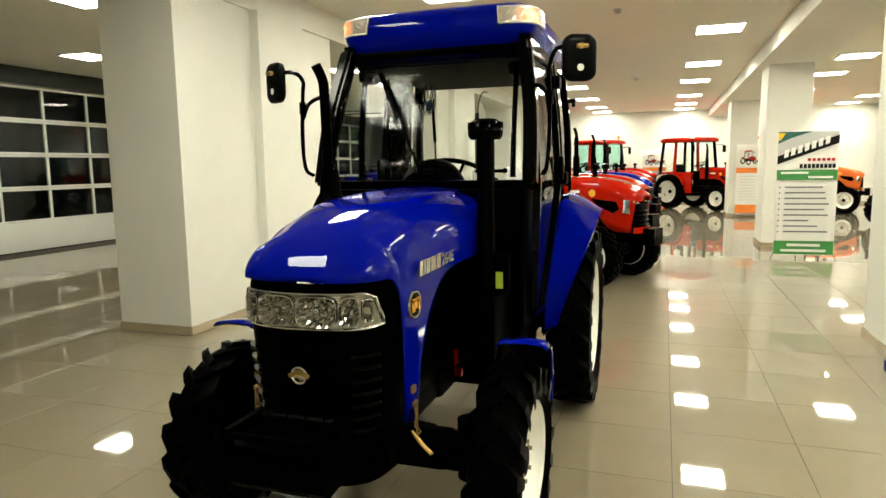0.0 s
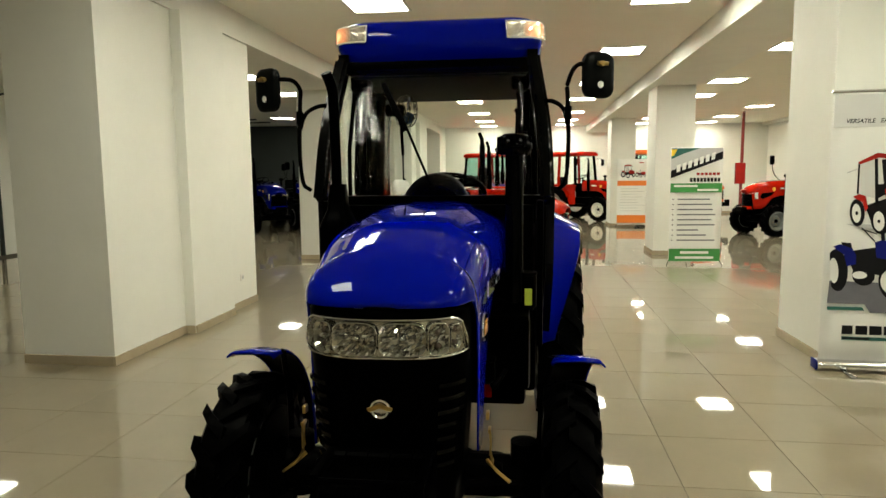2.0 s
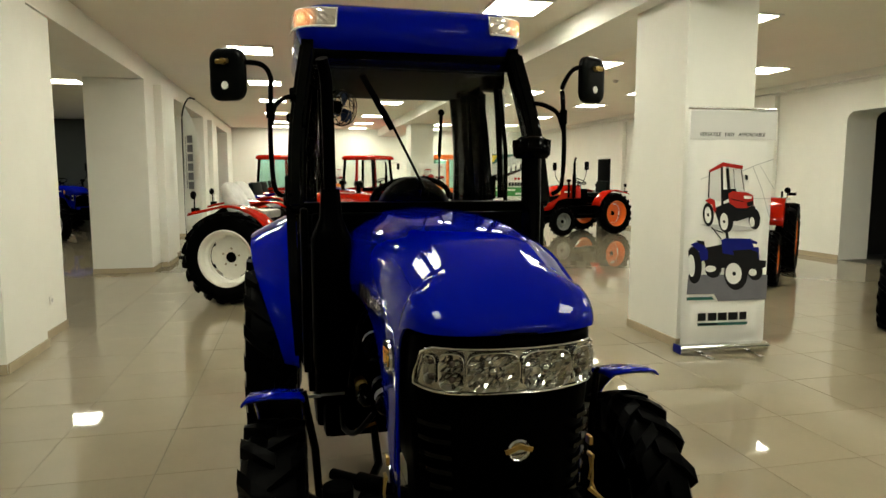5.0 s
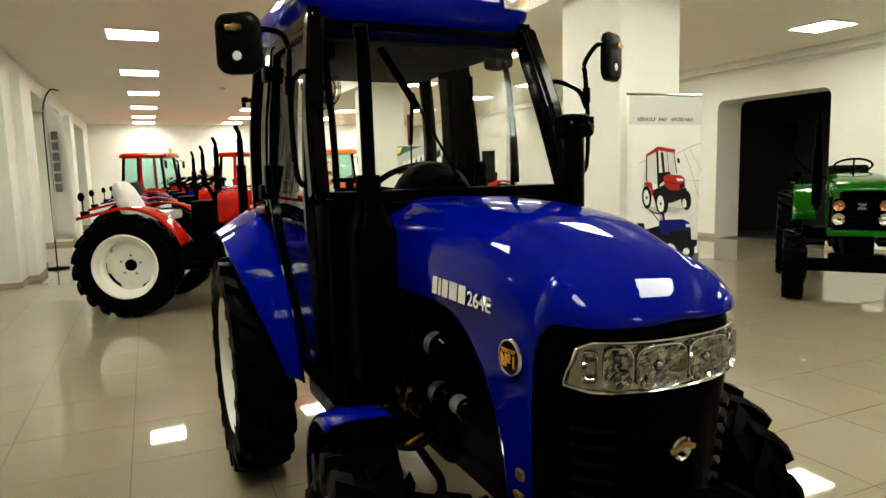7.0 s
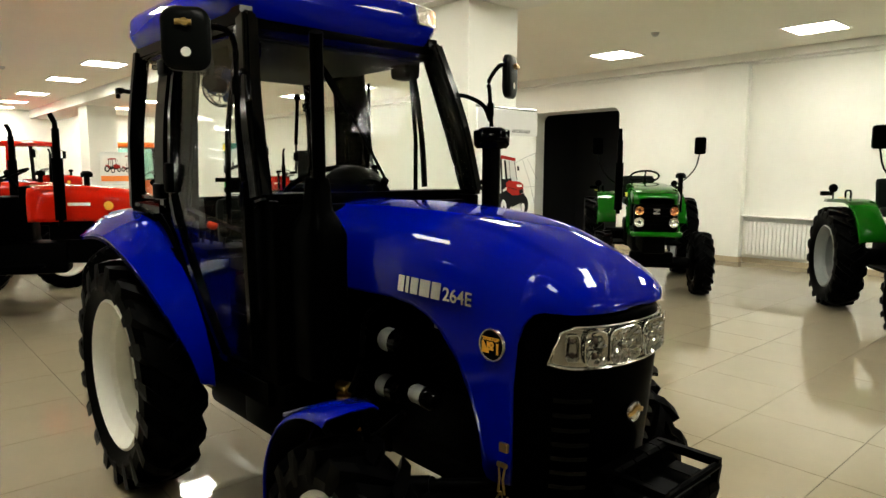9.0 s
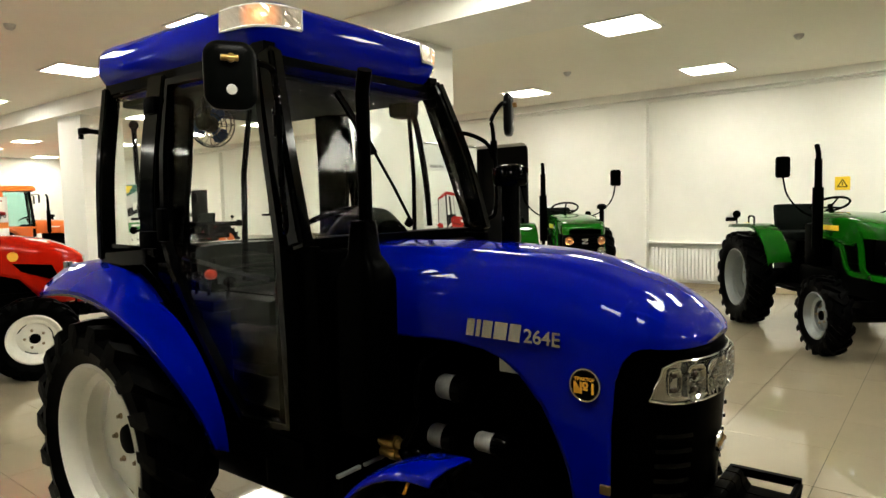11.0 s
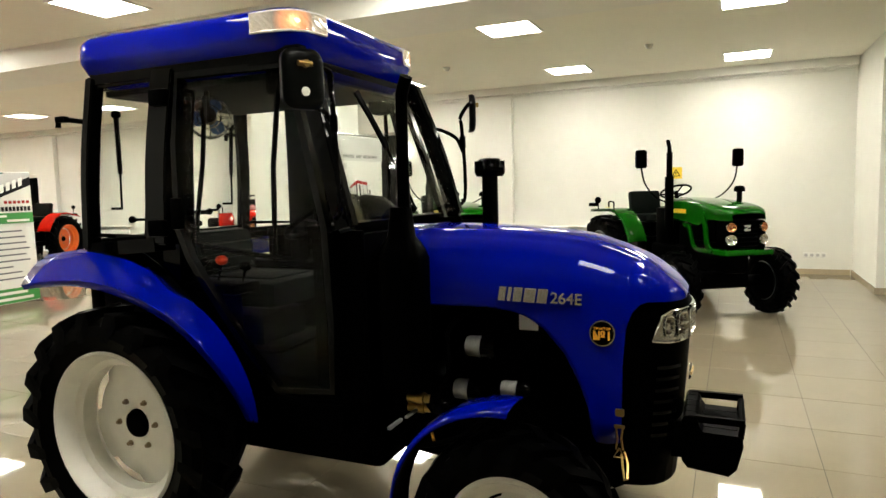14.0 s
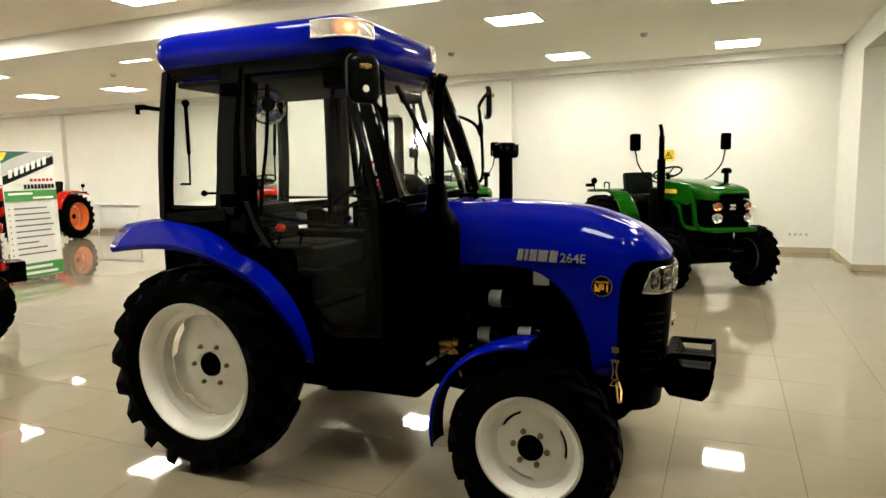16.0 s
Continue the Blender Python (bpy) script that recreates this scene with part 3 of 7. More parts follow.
def hub_mesh(r, y, bolts, rb):
    bm = B()
    revolve(bm, [(r * 1.05, y - 0.05), (r, y), (r * 0.92, y + 0.012), (r * 0.6, y + 0.016), (0, y + 0.016)], 28)
    return mesh_of(bm, "hub", True, 30)


def bolt_mesh():
    bm = B()
    cyl(bm, (0, 0, 0), (0, 0.010, 0), 0.0125, seg=12)
    cyl(bm, (0, 0.010, 0), (0, 0.022, 0), 0.008, seg=6)
    return mesh_of(bm, "wheel_nut", False)


MESH = {}


def wheel_set(key, R, w, rim, lugs, lug_h, disc_y, tabs, dish, hub_r):
    if key not in MESH:
        MESH[key] = (tyre_mesh(R, w, rim, lugs, lug_h), rim_mesh(rim, w, disc_y, tabs, dish), hub_mesh(hub_r, disc_y + dish, 6, 0), bolt_mesh())
    return MESH[key]


def put_wheel(owner, key, name, x, y, z, rim_mat, spin=0.0, nuts=6, nut_r=0.1, loose_lugs=False, steer=0.0, **kw):
    """A wheel under its tractor: tyre, with rim, hub and nuts under it."""
    tm, rm, hm, nm = wheel_set(key, **kw)
    out = 1 if y > 0 else -1
    m = Matrix.Translation((x, y, z)) @ pose(0, 0, 0, 0, 0, steer + (0 if out > 0 else 180)) @ pose(0, 0, 0, 0, spin, 0)
    if loose_lugs:
        if key + "_bald" not in MESH:
            MESH[key + "_bald"] = tyre_mesh(kw["R"], kw["w"], kw["rim"], kw["lugs"], kw["lug_h"], False)
            MESH[key + "_lug"] = [mesh_of(lug(B(), kw["R"], kw["w"], kw["lugs"], kw["lug_h"], 0, side), "tread_lug", False) for side in (1, -1)]
        tm = MESH[key + "_bald"]
    wheel = part(name, tm, M_RUBBER, owner, m=m)
    for i in range(kw["lugs"] if loose_lugs else 0):
        for lm in MESH[key + "_lug"]:
            part("tread_lug", lm, M_RUBBER, wheel, m=pose(0, 0, 0, 0, -360 * i / kw["lugs"], 0))
    if rim_mat.name not in MESH:
        MESH[rim_mat.name] = {}
    cache = MESH[rim_mat.name]
    if key not in cache:
        cache[key] = rm.copy()
        cache[key].materials.append(rim_mat)
    part("rim", cache[key], rim_mat, wheel, rim_mat.name.replace("_", " "))
    part("hub", hm, M_MATT, wheel, "black hub cap")
    face = kw["disc_y"] + kw["dish"]
    for k in range(nuts):
        a = 2 * math.pi * k / nuts + 0.3
        part("wheel_nut", nm, M_NUT, wheel, m=pose(nut_r * math.cos(a), face - 0.004, nut_r * math.sin(a)))
    return wheel


BLUE_REAR = dict(R=0.521, w=0.25, rim=0.332, lugs=19, lug_h=0.034, disc_y=-0.055, tabs=4, dish=0.02, hub_r=0.062)
BLUE_FRONT = dict(R=0.357, w=0.19, rim=0.213, lugs=17, lug_h=0.024, disc_y=0.018, tabs=3, dish=0.02, hub_r=0.055)
REAR = dict(R=0.54, w=0.28, rim=0.325, lugs=19, lug_h=0.032, disc_y=-0.07, tabs=4, dish=0.03, hub_r=0.062)
FRONT = dict(R=0.372, w=0.20, rim=0.208, lugs=17, lug_h=0.024, disc_y=-0.015, tabs=3, dish=0.03, hub_r=0.045)


# ---- body panels ----
def lerp_table(table, x):
    for (a, fa), (b, fb) in zip(table, table[1:]):
        if x <= b:
            t = (x - a) / (b - a) if b > a else 0
            return fa + (fb - fa) * max(0.0, t)
    return table[-1][1]


def smooth_table(table, x):
    """Cubic through the table's points, without overshoot."""
    if x <= table[0][0]:
        return table[0][1]
    slope = [(b[1] - a[1]) / (b[0] - a[0]) for a, b in zip(table, table[1:])]
    for i in range(len(slope)):
        (xa, fa), (xb, fb) = table[i], table[i + 1]
        if x <= xb:
            def tangent(k):
                lo, hi = slope[max(k - 1, 0)], slope[min(k, len(slope) - 1)]
                return 0.0 if lo * hi < 0 else math.copysign(min(abs(lo + hi) / 2, 3 * min(abs(lo), abs(hi))), lo + hi)
            h = xb - xa
            t = (x - xa) / h
            return (fa * (1 + 2 * t) + h * tangent(i) * t) * (1 - t) ** 2 + (fb * (3 - 2 * t) - h * tangent(i + 1) * (1 - t)) * t * t
    return table[-1][1]


def hood_mesh(stations, width, top, bottom, shoulder=0.24, power=3.0, n=14, side_rows=6, crease=0.0):
    bm = B()
    rings = []
    for x in stations:
        w, zt, zb = smooth_table(width, x), smooth_table(top, x), lerp_table(bottom, x)
        h = min(shoulder, (zt - zb) * 0.98)
        zc = zt - h
        left = []
        for k in range(side_rows):
            f = k / side_rows
            left.append((x, w * (1 - 0.02 * (1 - f)), zb + (zc - zb) * f))
        arc = []
        for k in range(n + 1):
            a = math.pi / 2 * k / n
            y, z = w * math.cos(a) ** (2 / power), zc + h * math.sin(a) ** (2 / power)
            if crease and k > n * 0.4:
                # a raised centre panel with a soft step at its edges
                f = min(max((y / w - 0.50) / 0.10, 0.0), 1.0)
                z -= crease * f * f * (3 - 2 * f) * min(max((2.03 - x) / 0.2, 0.0), 1.0)
            arc.append((x, y, z))
        half = left + arc
        rings.append(half + [(px, -py, pz) for px, py, pz in half[-2::-1]])
    loft(bm, rings, closed=False)
    return bm


def arc_fender(bm, outer, inner, lip=0.03):
    """A mudguard skin between two edge curves, with a turned-down outer lip."""
    n = 24
    po, pi_ = smooth_path(outer, n // (len(outer) - 1) + 1), smooth_path(inner, n // (len(inner) - 1) + 1)

    def at(path, f):
        s = f * (len(path) - 1)
        i = min(int(s), len(path) - 2)
        return path[i].lerp(path[i + 1], s - i)
    rings = []
    for k in range(n + 1):
        o, i = at(po, k / n), at(pi_, k / n)
        out = (o - i).normalized()
        down = Vector((0, 0, -1))
        centre_dir = (Vector((0.0, o.y, 0.5)) - o).normalized()
        crown = (o + i) / 2 + Vector((0, 0, 0)) - centre_dir * 0.012
        ring = []
        for p in (i, i.lerp(o, 0.12), i.lerp(o, 0.25) - centre_dir * 0.010, crown, i.lerp(o, 0.8) - centre_dir * 0.008, o):
            # keep clear of the tyre
            off = Vector((p.x + 0.09, 0, p.z - 0.549))
            if abs(p.y) > 0.515 and off.length < 0.572:
                p = p + off.normalized() * (0.572 - off.length)
            ring.append(p)
        rings.append(ring + [o + centre_dir * lip])
    loft(bm, rings, closed=False)
    return bm


def mirrored(pts, s):
    return [(x, s * y, z) for x, y, z in pts]


# ---- the blue cab tractor ----
TRACTOR_AT = pose(-1.085, 3.992, -0.008, 0, 0, -89.3)
blue = thing("cab_tractor", TRACTOR_AT, "shiny blue compact tractor with a black-framed glazed cab", "tractor", "tractors")


def blue_wheels():
    for s in (-1, 1):
        put_wheel(blue, "blue_rear", "rear_tyre", -0.08, s * 0.637 - 0.015, 0.530, M_RIM, 20 if s < 0 else 50, 6, 0.105, True, **BLUE_REAR)
        put_wheel(blue, "blue_front", "front_tyre", 1.60, -0.610 if s < 0 else 0.582, 0.359, M_RIM, 10 if s < 0 else 35, 6, 0.072, True, -1.5, **BLUE_FRONT)


blue_wheels()

HOOD_X = [0.93, 1.0, 1.1, 1.2, 1.3, 1.4, 1.45, 1.5, 1.55, 1.6, 1.645, 1.69, 1.72, 1.75, 1.77, 1.785, 1.80, 1.84, 1.875, 1.885, 1.889, 1.90, 1.92, 1.945, 1.965, 1.99, 2.01, 2.03, 2.05, 2.065, 2.078, 2.088, 2.095]
HOOD_W = [(0.93, 0.345), (1.2, 0.332), (1.48, 0.315), (1.82, 0.284), (1.92, 0.272), (1.99, 0.252), (2.03, 0.232), (2.05, 0.215), (2.065, 0.19), (2.078, 0.16), (2.088, 0.12), (2.095, 0.05)]
HOOD_TOP = [(0.93, 1.345), (1.14, 1.345), (1.3, 1.342), (1.5, 1.332), (1.65, 1.318), (1.757, 1.298), (1.85, 1.268), (1.927, 1.236), (1.99, 1.198), (2.034, 1.163), (2.065, 1.134), (2.085, 1.109), (2.095, 1.09)]
HOOD_LOW = [(0.93, 1.05), (1.4, 1.052), (1.5, 1.04), (1.56, 1.018), (1.62, 0.975), (1.69, 0.89), (1.74, 0.79), (1.77, 0.70), (1.785, 0.60), (1.80, 0.575), (1.84, 0.57), (1.885, 0.58), (1.889, 0.86), (1.90, 0.99), (1.92, 1.045), (1.945, 1.075), (1.97, 1.085), (2.095, 1.085)]


def blue_body():
    ob = part("hood", hood_mesh(sorted(set(HOOD_X) | {round(0.94 + 0.0225 * k, 4) for k in range(50)}), HOOD_W, HOOD_TOP, HOOD_LOW, 0.23, 2.65, 40, 6, 0.010), M_BLUE, blue, "glossy blue engine hood with arched side panels", angle=45)
    thicken(ob, 0.006)
    # black radiator mask below the hood
    plan = [(2.098, 0.0), (2.096, 0.05), (2.086, 0.11), (2.066, 0.165), (2.036, 0.208), (1.995, 0.236), (1.94, 0.25), (1.87, 0.262)]
    full = [(x, -y) for x, y in plan[:0:-1]] + plan
    rings = []
    for z, f, dx in ((0.40, 0.84, -0.045), (0.55, 0.89, -0.03), (0.75, 0.95, -0.012), (0.93, 1.0, 0.0), (1.06, 1.0, 0.0), (1.083, 0.985, -0.006)):
        rings.append([(x + dx, y * f, z) for x, y in full])
    bm = B()
    loft(bm, rings, closed=False)
    mask = part("radiator_mask", bm, M_MATT, blue, "matt black front mask with louvres", angle=40)
    thicken(mask, 0.01)
    # louvres on both front corners
    for s in (-1, 1):
        for k in range(7):
            z = 0.60 + 0.042 * k
            pts = []
            for x, y in plan[3:6]:
                f = 0.89 + (z - 0.55) * 0.28
                pts.append((x - 0.03 + (z - 0.55) * 0.085 + 0.006, s * (y * f + 0.004), z))
            bm = B()
            tube(bm, pts, 0, flat=(0.006, 0.009, (0, 0, 1)), curved=4)
            part("louvre", bm, M_POST, mask, smooth=False)
    # headlight unit: lens shell, smooth silvery back and bowls; the ends slope back towards the bottom
    curve = smooth_path([(x, y, 0) for x, y in plan], 8)
    run = [0.0]
    for p, q in zip(curve, curve[1:]):
        run.append(run[-1] + (q - p).length)

    def lens_row(f, out, n=20):
        x_end = 1.986 + 0.028 * f
        last = next(i for i, p in enumerate(curve) if p.x < x_end)
        half = []
        for k in range(n + 1):
            d = run[last] * k / n
            i = min(next((j for j, v in enumerate(run) if v >= d), len(run) - 1), len(run) - 1)
            j = max(i - 1, 0)
            t = (d - run[j]) / (run[i] - run[j]) if run[i] > run[j] else 0.0
            p = curve[j].lerp(curve[i], t)
            side = min(max((2.04 - p.x) / 0.1, 0), 1)
            lo, hi = 0.940 + 0.012 * side, 1.052 - 0.06 * side
            d = Vector((p.x - 1.9, p.y * 0.8, 0)).normalized() * out
            half.append((p.x + d.x, p.y + d.y, lo + (hi - lo) * f))
        return [(x, -y, z) for x, y, z in half[:0:-1]] + half
    bm = B()
    loft(bm, [lens_row(k / 8, 0.004 + 0.014 * math.sin(math.pi * k / 8) ** 0.5) for k in range(9)], closed=False)
    lens = part("headlight_lens", bm, M_LENS, blue, "clear wrap-round headlight lens")
    lens.visible_shadow = False
    bm = B()
    loft(bm, [lens_row(k / 6, 0.003) for k in range(7)], closed=False)
    part("headlight_back", bm, M_HOUSING, blue, "satin silver headlight surround")
    rng = random.Random(3)
    for y0, x0, tilt, w, h in ((-0.069, 2.096, -5, 0.132, 0.094), (0.069, 2.096, 5, 0.132, 0.094), (-0.166, 2.073, -27, 0.062, 0.090), (0.166, 2.073, 27, 0.062, 0.090), (-0.2085, 2.034, -48, 0.034, 0.070), (0.2085, 2.034, 48, 0.034, 0.070)):
        bm = B()
        nu, nv = int(w / 0.0085), int(h / 0.0085)
        grid = []
        for i in range(nu + 1):
            row = []
            for j in range(nv + 1):
                u, v = 2 * i / nu - 1, 2 * j / nv - 1
                k = max(abs(u), abs(v)) / max((abs(u) ** 4 + abs(v) ** 4) ** 0.25, 1e-6)
                edge = max(abs(u), abs(v))
                d = 0.011 * edge ** 2 + (rng.uniform(-0.0055, 0.0055) if edge < 0.98 else 0.003)
                row.append((d, u * k * w / 2, v * k * h / 2))
            grid.append(row)
        loft(bm, grid, closed=False)
        bowl = part("reflector_bowl", bm, M_FACET, blue, "faceted mirror reflector", smooth=False, m=pose(x0, y0, 0.996, 0, 0, tilt))
        bm = B()
        rim = [(0.0125, u * (w / 2 + 0.001) / max((abs(u) ** 4 + abs(v) ** 4) ** 0.25, 1e-6), v * (h / 2 + 0.001) / max((abs(u) ** 4 + abs(v) ** 4) ** 0.25, 1e-6)) for u, v in ((math.cos(a), math.sin(a)) for a in (2 * math.pi * k / 40 for k in range(41)))]
        tube(bm, rim, 0.0018, 6, caps=False)
        part("bowl_rim", bm, M_HOUSING, bowl, "bright rim of the reflector")
        for c in ((0.0, 0.0),) if w > 0.1 else ((0.0, 0.02), (0.0, -0.02)):
            bm = B()
            ball(bm, (0.006, c[0], c[1]), 0.012 if w > 0.1 else 0.009, 12, (0.7, 1, 1))
            part("bulb", bm, M_FACET if w > 0.1 else M_AMBERDIM, bowl)
    # pale rim all round the lens
    low, high = lens_row(0, 0.008), lens_row(1, 0.008)
    loop = low + [lens_row(f, 0.012)[-1] for f in (0.25, 0.5, 0.75)] + high[::-1] + [lens_row(f, 0.012)[0] for f in (0.75, 0.5, 0.25)]
    bm = B()
    tube(bm, loop + [loop[0]], 0.0035, 6, caps=False)
    part("lens_frame", bm, M_HOUSING, lens, "pale rim of the lens")
    # round emblem
    bm = B()
    revolve(bm, [(0.032, 0.0), (0.031, 0.006), (0.026, 0.009), (0.022, 0.006), (0, 0.008)], 32, axis="X")
    em = part("emblem", bm, M_CHROME, mask, "round chrome and gold emblem", m=pose(2.096, 0.0, 0.787, 0, 4, 0))
    bm = B()
    tube(bm, [(0.008, -0.036, 0.0), (0.012, -0.02, 0.006), (0.012, 0.0, 0.014), (0.012, 0.02, 0.008), (0.008, 0.036, 0.002)], 0, flat=(0.006, 0.002, (0, 0, 1)), curved=4)
    part("emblem_band", bm, M_BRASS, em, "gold band across the emblem")
    # over-centre catches at the hood's lower corners
    for s in (-1, 1):
        bm = B()
        box(bm, (1.884, s * 0.302, 0.700), (0.030, 0.012, 0.026), 0.004)
        for dx in (-0.012, 0.012):
            tube(bm, [(1.884 + dx, s * 0.308, 0.655), (1.884 + dx * 0.5, s * 0.312, 0.61), (1.884 + dx, s * 0.310, 0.57)], 0.0035, 6)
        box(bm, (1.884, s * 0.308, 0.652), (0.036, 0.010, 0.012), 0.003)
        tube(bm, [(1.884, s * 0.311, 0.575), (1.866, s * 0.318, 0.545), (1.902, s * 0.318, 0.545), (1.884, s * 0.311, 0.575)], 0.004, 6)
        part("hood_catch", bm, M_BRASS, blue, "yellow zinc hood catch")
        bm = B()
        tube(bm, [(1.90, s * 0.30, 0.56), (1.915, s * 0.33, 0.53), (1.92, s * 0.372, 0.495), (1.91, s * 0.376, 0.492), (1.90, s * 0.34, 0.515), (1.89, s * 0.30, 0.55)], 0.0045, 6)
        part("catch_lever", bm, M_BRASS, blue, "yellow zinc lever")


blue_body()


def side_lettering():
    for s in (-1, 1):
        # maker's name as plain chrome blocks, then the model number
        base = Matrix(((1, 0, 0, 0), (0, 0, s, 0), (0, 1, 0, 0), (0, 0, 0, 1))) if s < 0 else Matrix(((-1, 0, 0, 0), (0, 0, 1, 0), (0, 1, 0, 0), (0, 0, 0, 1)))
        x0 = 1.452 if s < 0 else 1.80
        turn = pose(0, 0, 0, 0, 0, 5.2 * (1 if s < 0 else -1))
        m = Matrix.Translation((x0, s * 0.324 if s < 0 else 0.296, 1.083 if s < 0 else 1.066)) @ turn @ base @ pose(0, 0, 0, 0, 0, -2.5 if s < 0 else 2.5)
        u = 0.0
        for wd in (0.026, 0.014, 0.032, 0.042, 0.036):
            bm = B()
            prism(bm, [(u, 0), (u + wd, 0), (u + wd + 0.006, 0.052), (u + 0.006, 0.052)], m, 0.006)
            part("name_block", bm, M_CHROME, blue, "plain chrome block", smooth=False)
            u += wd + 0.007
        me = text_mesh("264E", 0.056, 0.003, bold=0.001)
        me.materials.append(M_CHROME)
        part("model_number", me, M_CHROME, blue, "chrome model number 264E", m=m @ Matrix.Translation((u + 0.006, 0.004, 0.004)))
        # round badge
        bx, by = 1.822, s * 0.2875
        bb = Matrix.Translation((bx, by, 0.975)) @ turn @ base
        bm = B()
        revolve(bm, [(0.0, 0.004), (0.038, 0.004), (0.040, 0.006), (0.044, 0.006), (0.046, 0.0)], 40, axis="Z")
        for v in bm.verts:
            v.co.y *= 1.06
        badge = part("badge", bm, M_HOUSING, blue, "round silver-rimmed badge", m=bb)
        bm = B()
        revolve(bm, [(0.0, 0.0065), (0.038, 0.0065), (0.0385, 0.005)], 40, axis="Z")
        for v in bm.verts:
            v.co.y *= 1.06
        part("badge_face", bm, M_BLACK, badge, "black badge face")
        me = text_mesh("№1", 0.042, 0.0008, "CENTER", 0.001)
        me.materials.append(M_GOLD)
        part("badge_number", me, M_GOLD, badge, "gold numeral", m=pose(0, -0.022, 0.0075))
        me = text_mesh("ТРАКТОР", 0.0125, 0.0008, "CENTER", 0.0004)
        me.materials.append(M_GOLD)
        part("badge_word", me, M_GOLD, badge, "small gold word", m=pose(0, 0.013, 0.0075))


side_lettering()


def blue_fenders():
    for s in (-1, 1):
        outer = mirrored([(-0.585, 0.735, 1.125), (-0.40, 0.745, 1.15), (-0.2, 0.75, 1.16), (-0.02, 0.75, 1.14), (0.14, 0.742, 1.09), (0.255, 0.725, 1.03), (0.335, 0.70, 0.955), (0.415, 0.66, 0.84), (0.47, 0.62, 0.725), (0.51, 0.585, 0.60)], s)
        inner = mirrored([(-0.66, 0.56, 1.235), (-0.43, 0.51, 1.265), (-0.23, 0.506, 1.238), (-0.08, 0.506, 1.19), (0.085, 0.506, 1.07), (0.215, 0.506, 0.93), (0.30, 0.506, 0.79), (0.36, 0.506, 0.70), (0.41, 0.506, 0.62), (0.44, 0.51, 0.56)], s)
        bm = B()
        arc_fender(bm, outer, inner, 0.028)
        ob = part("rear_fender", bm, M_BLUE, blue, "glossy blue rear mudguard", angle=50)
        thicken(ob, 0.008)
        # inner wall of the wheel house
        bm = B()
        pts = [p for p in smooth_path(inner, 3) if p.x > -0.24]
        a = [bm.verts.new(p + Vector((0, -s * 0.004, 0.045 if p.x > -0.4 else -0.006))) for p in pts]
        b = [bm.verts.new((p.x * 0.9 - 0.02, s * 0.486, 0.52)) for p in pts]
        for i in range(len(a) - 1):
            bm.faces.new((a[i], a[i + 1], b[i + 1], b[i]))
        ob = part("wheel_house", bm, M_MATT, blue)
        thicken(ob, 0.01, 0)
        # front mudguard
        bm = B()
        rings = []
        for k in range(15):
            a = radians(88 + 100 * k / 14)
            rings.append([(1.585 + (0.445 - d) * math.cos(a), s * y, 0.355 + (0.445 - d) * math.sin(a)) for y, d in ((0.515, 0.014), (0.53, 0.0), (0.62 - 0.002 * k, -0.006), (0.69 - 0.004 * k, 0.0), (0.707 - 0.004 * k, 0.016))])
        loft(bm, rings, closed=False)
        ob = part("front_fender", bm, M_BLUE, blue, "small blue front mudguard", angle=50)
        thicken(ob, 0.006)
        bm = B()
        rings = []
        for k in range(15):
            a = radians(88.5 + 99 * k / 14)
            rings.append([(1.585 + (0.434 - d) * math.cos(a), s * y, 0.355 + (0.434 - d) * math.sin(a)) for y, d in ((0.522, 0.008), (0.53, 0.0), (0.62 - 0.002 * k, -0.004), (0.684 - 0.004 * k, 0.0), (0.697 - 0.004 * k, 0.010))])
        loft(bm, rings, closed=False)
        part("fender_lining", bm, M_MATT, ob, "black underside of the mudguard", angle=50)
        bm = B()
        tube(bm, [(1.57, s * 0.47, 0.36), (1.53, s * 0.485, 0.6), (1.50, s * 0.52, 0.785)], 0.013, 6)
        tube(bm, [(1.50, s * 0.52, 0.785), (1.44, s * 0.64, 0.765)], 0.010, 6)
        part("fender_bracket", bm, M_IRON, blue)


blue_fenders()


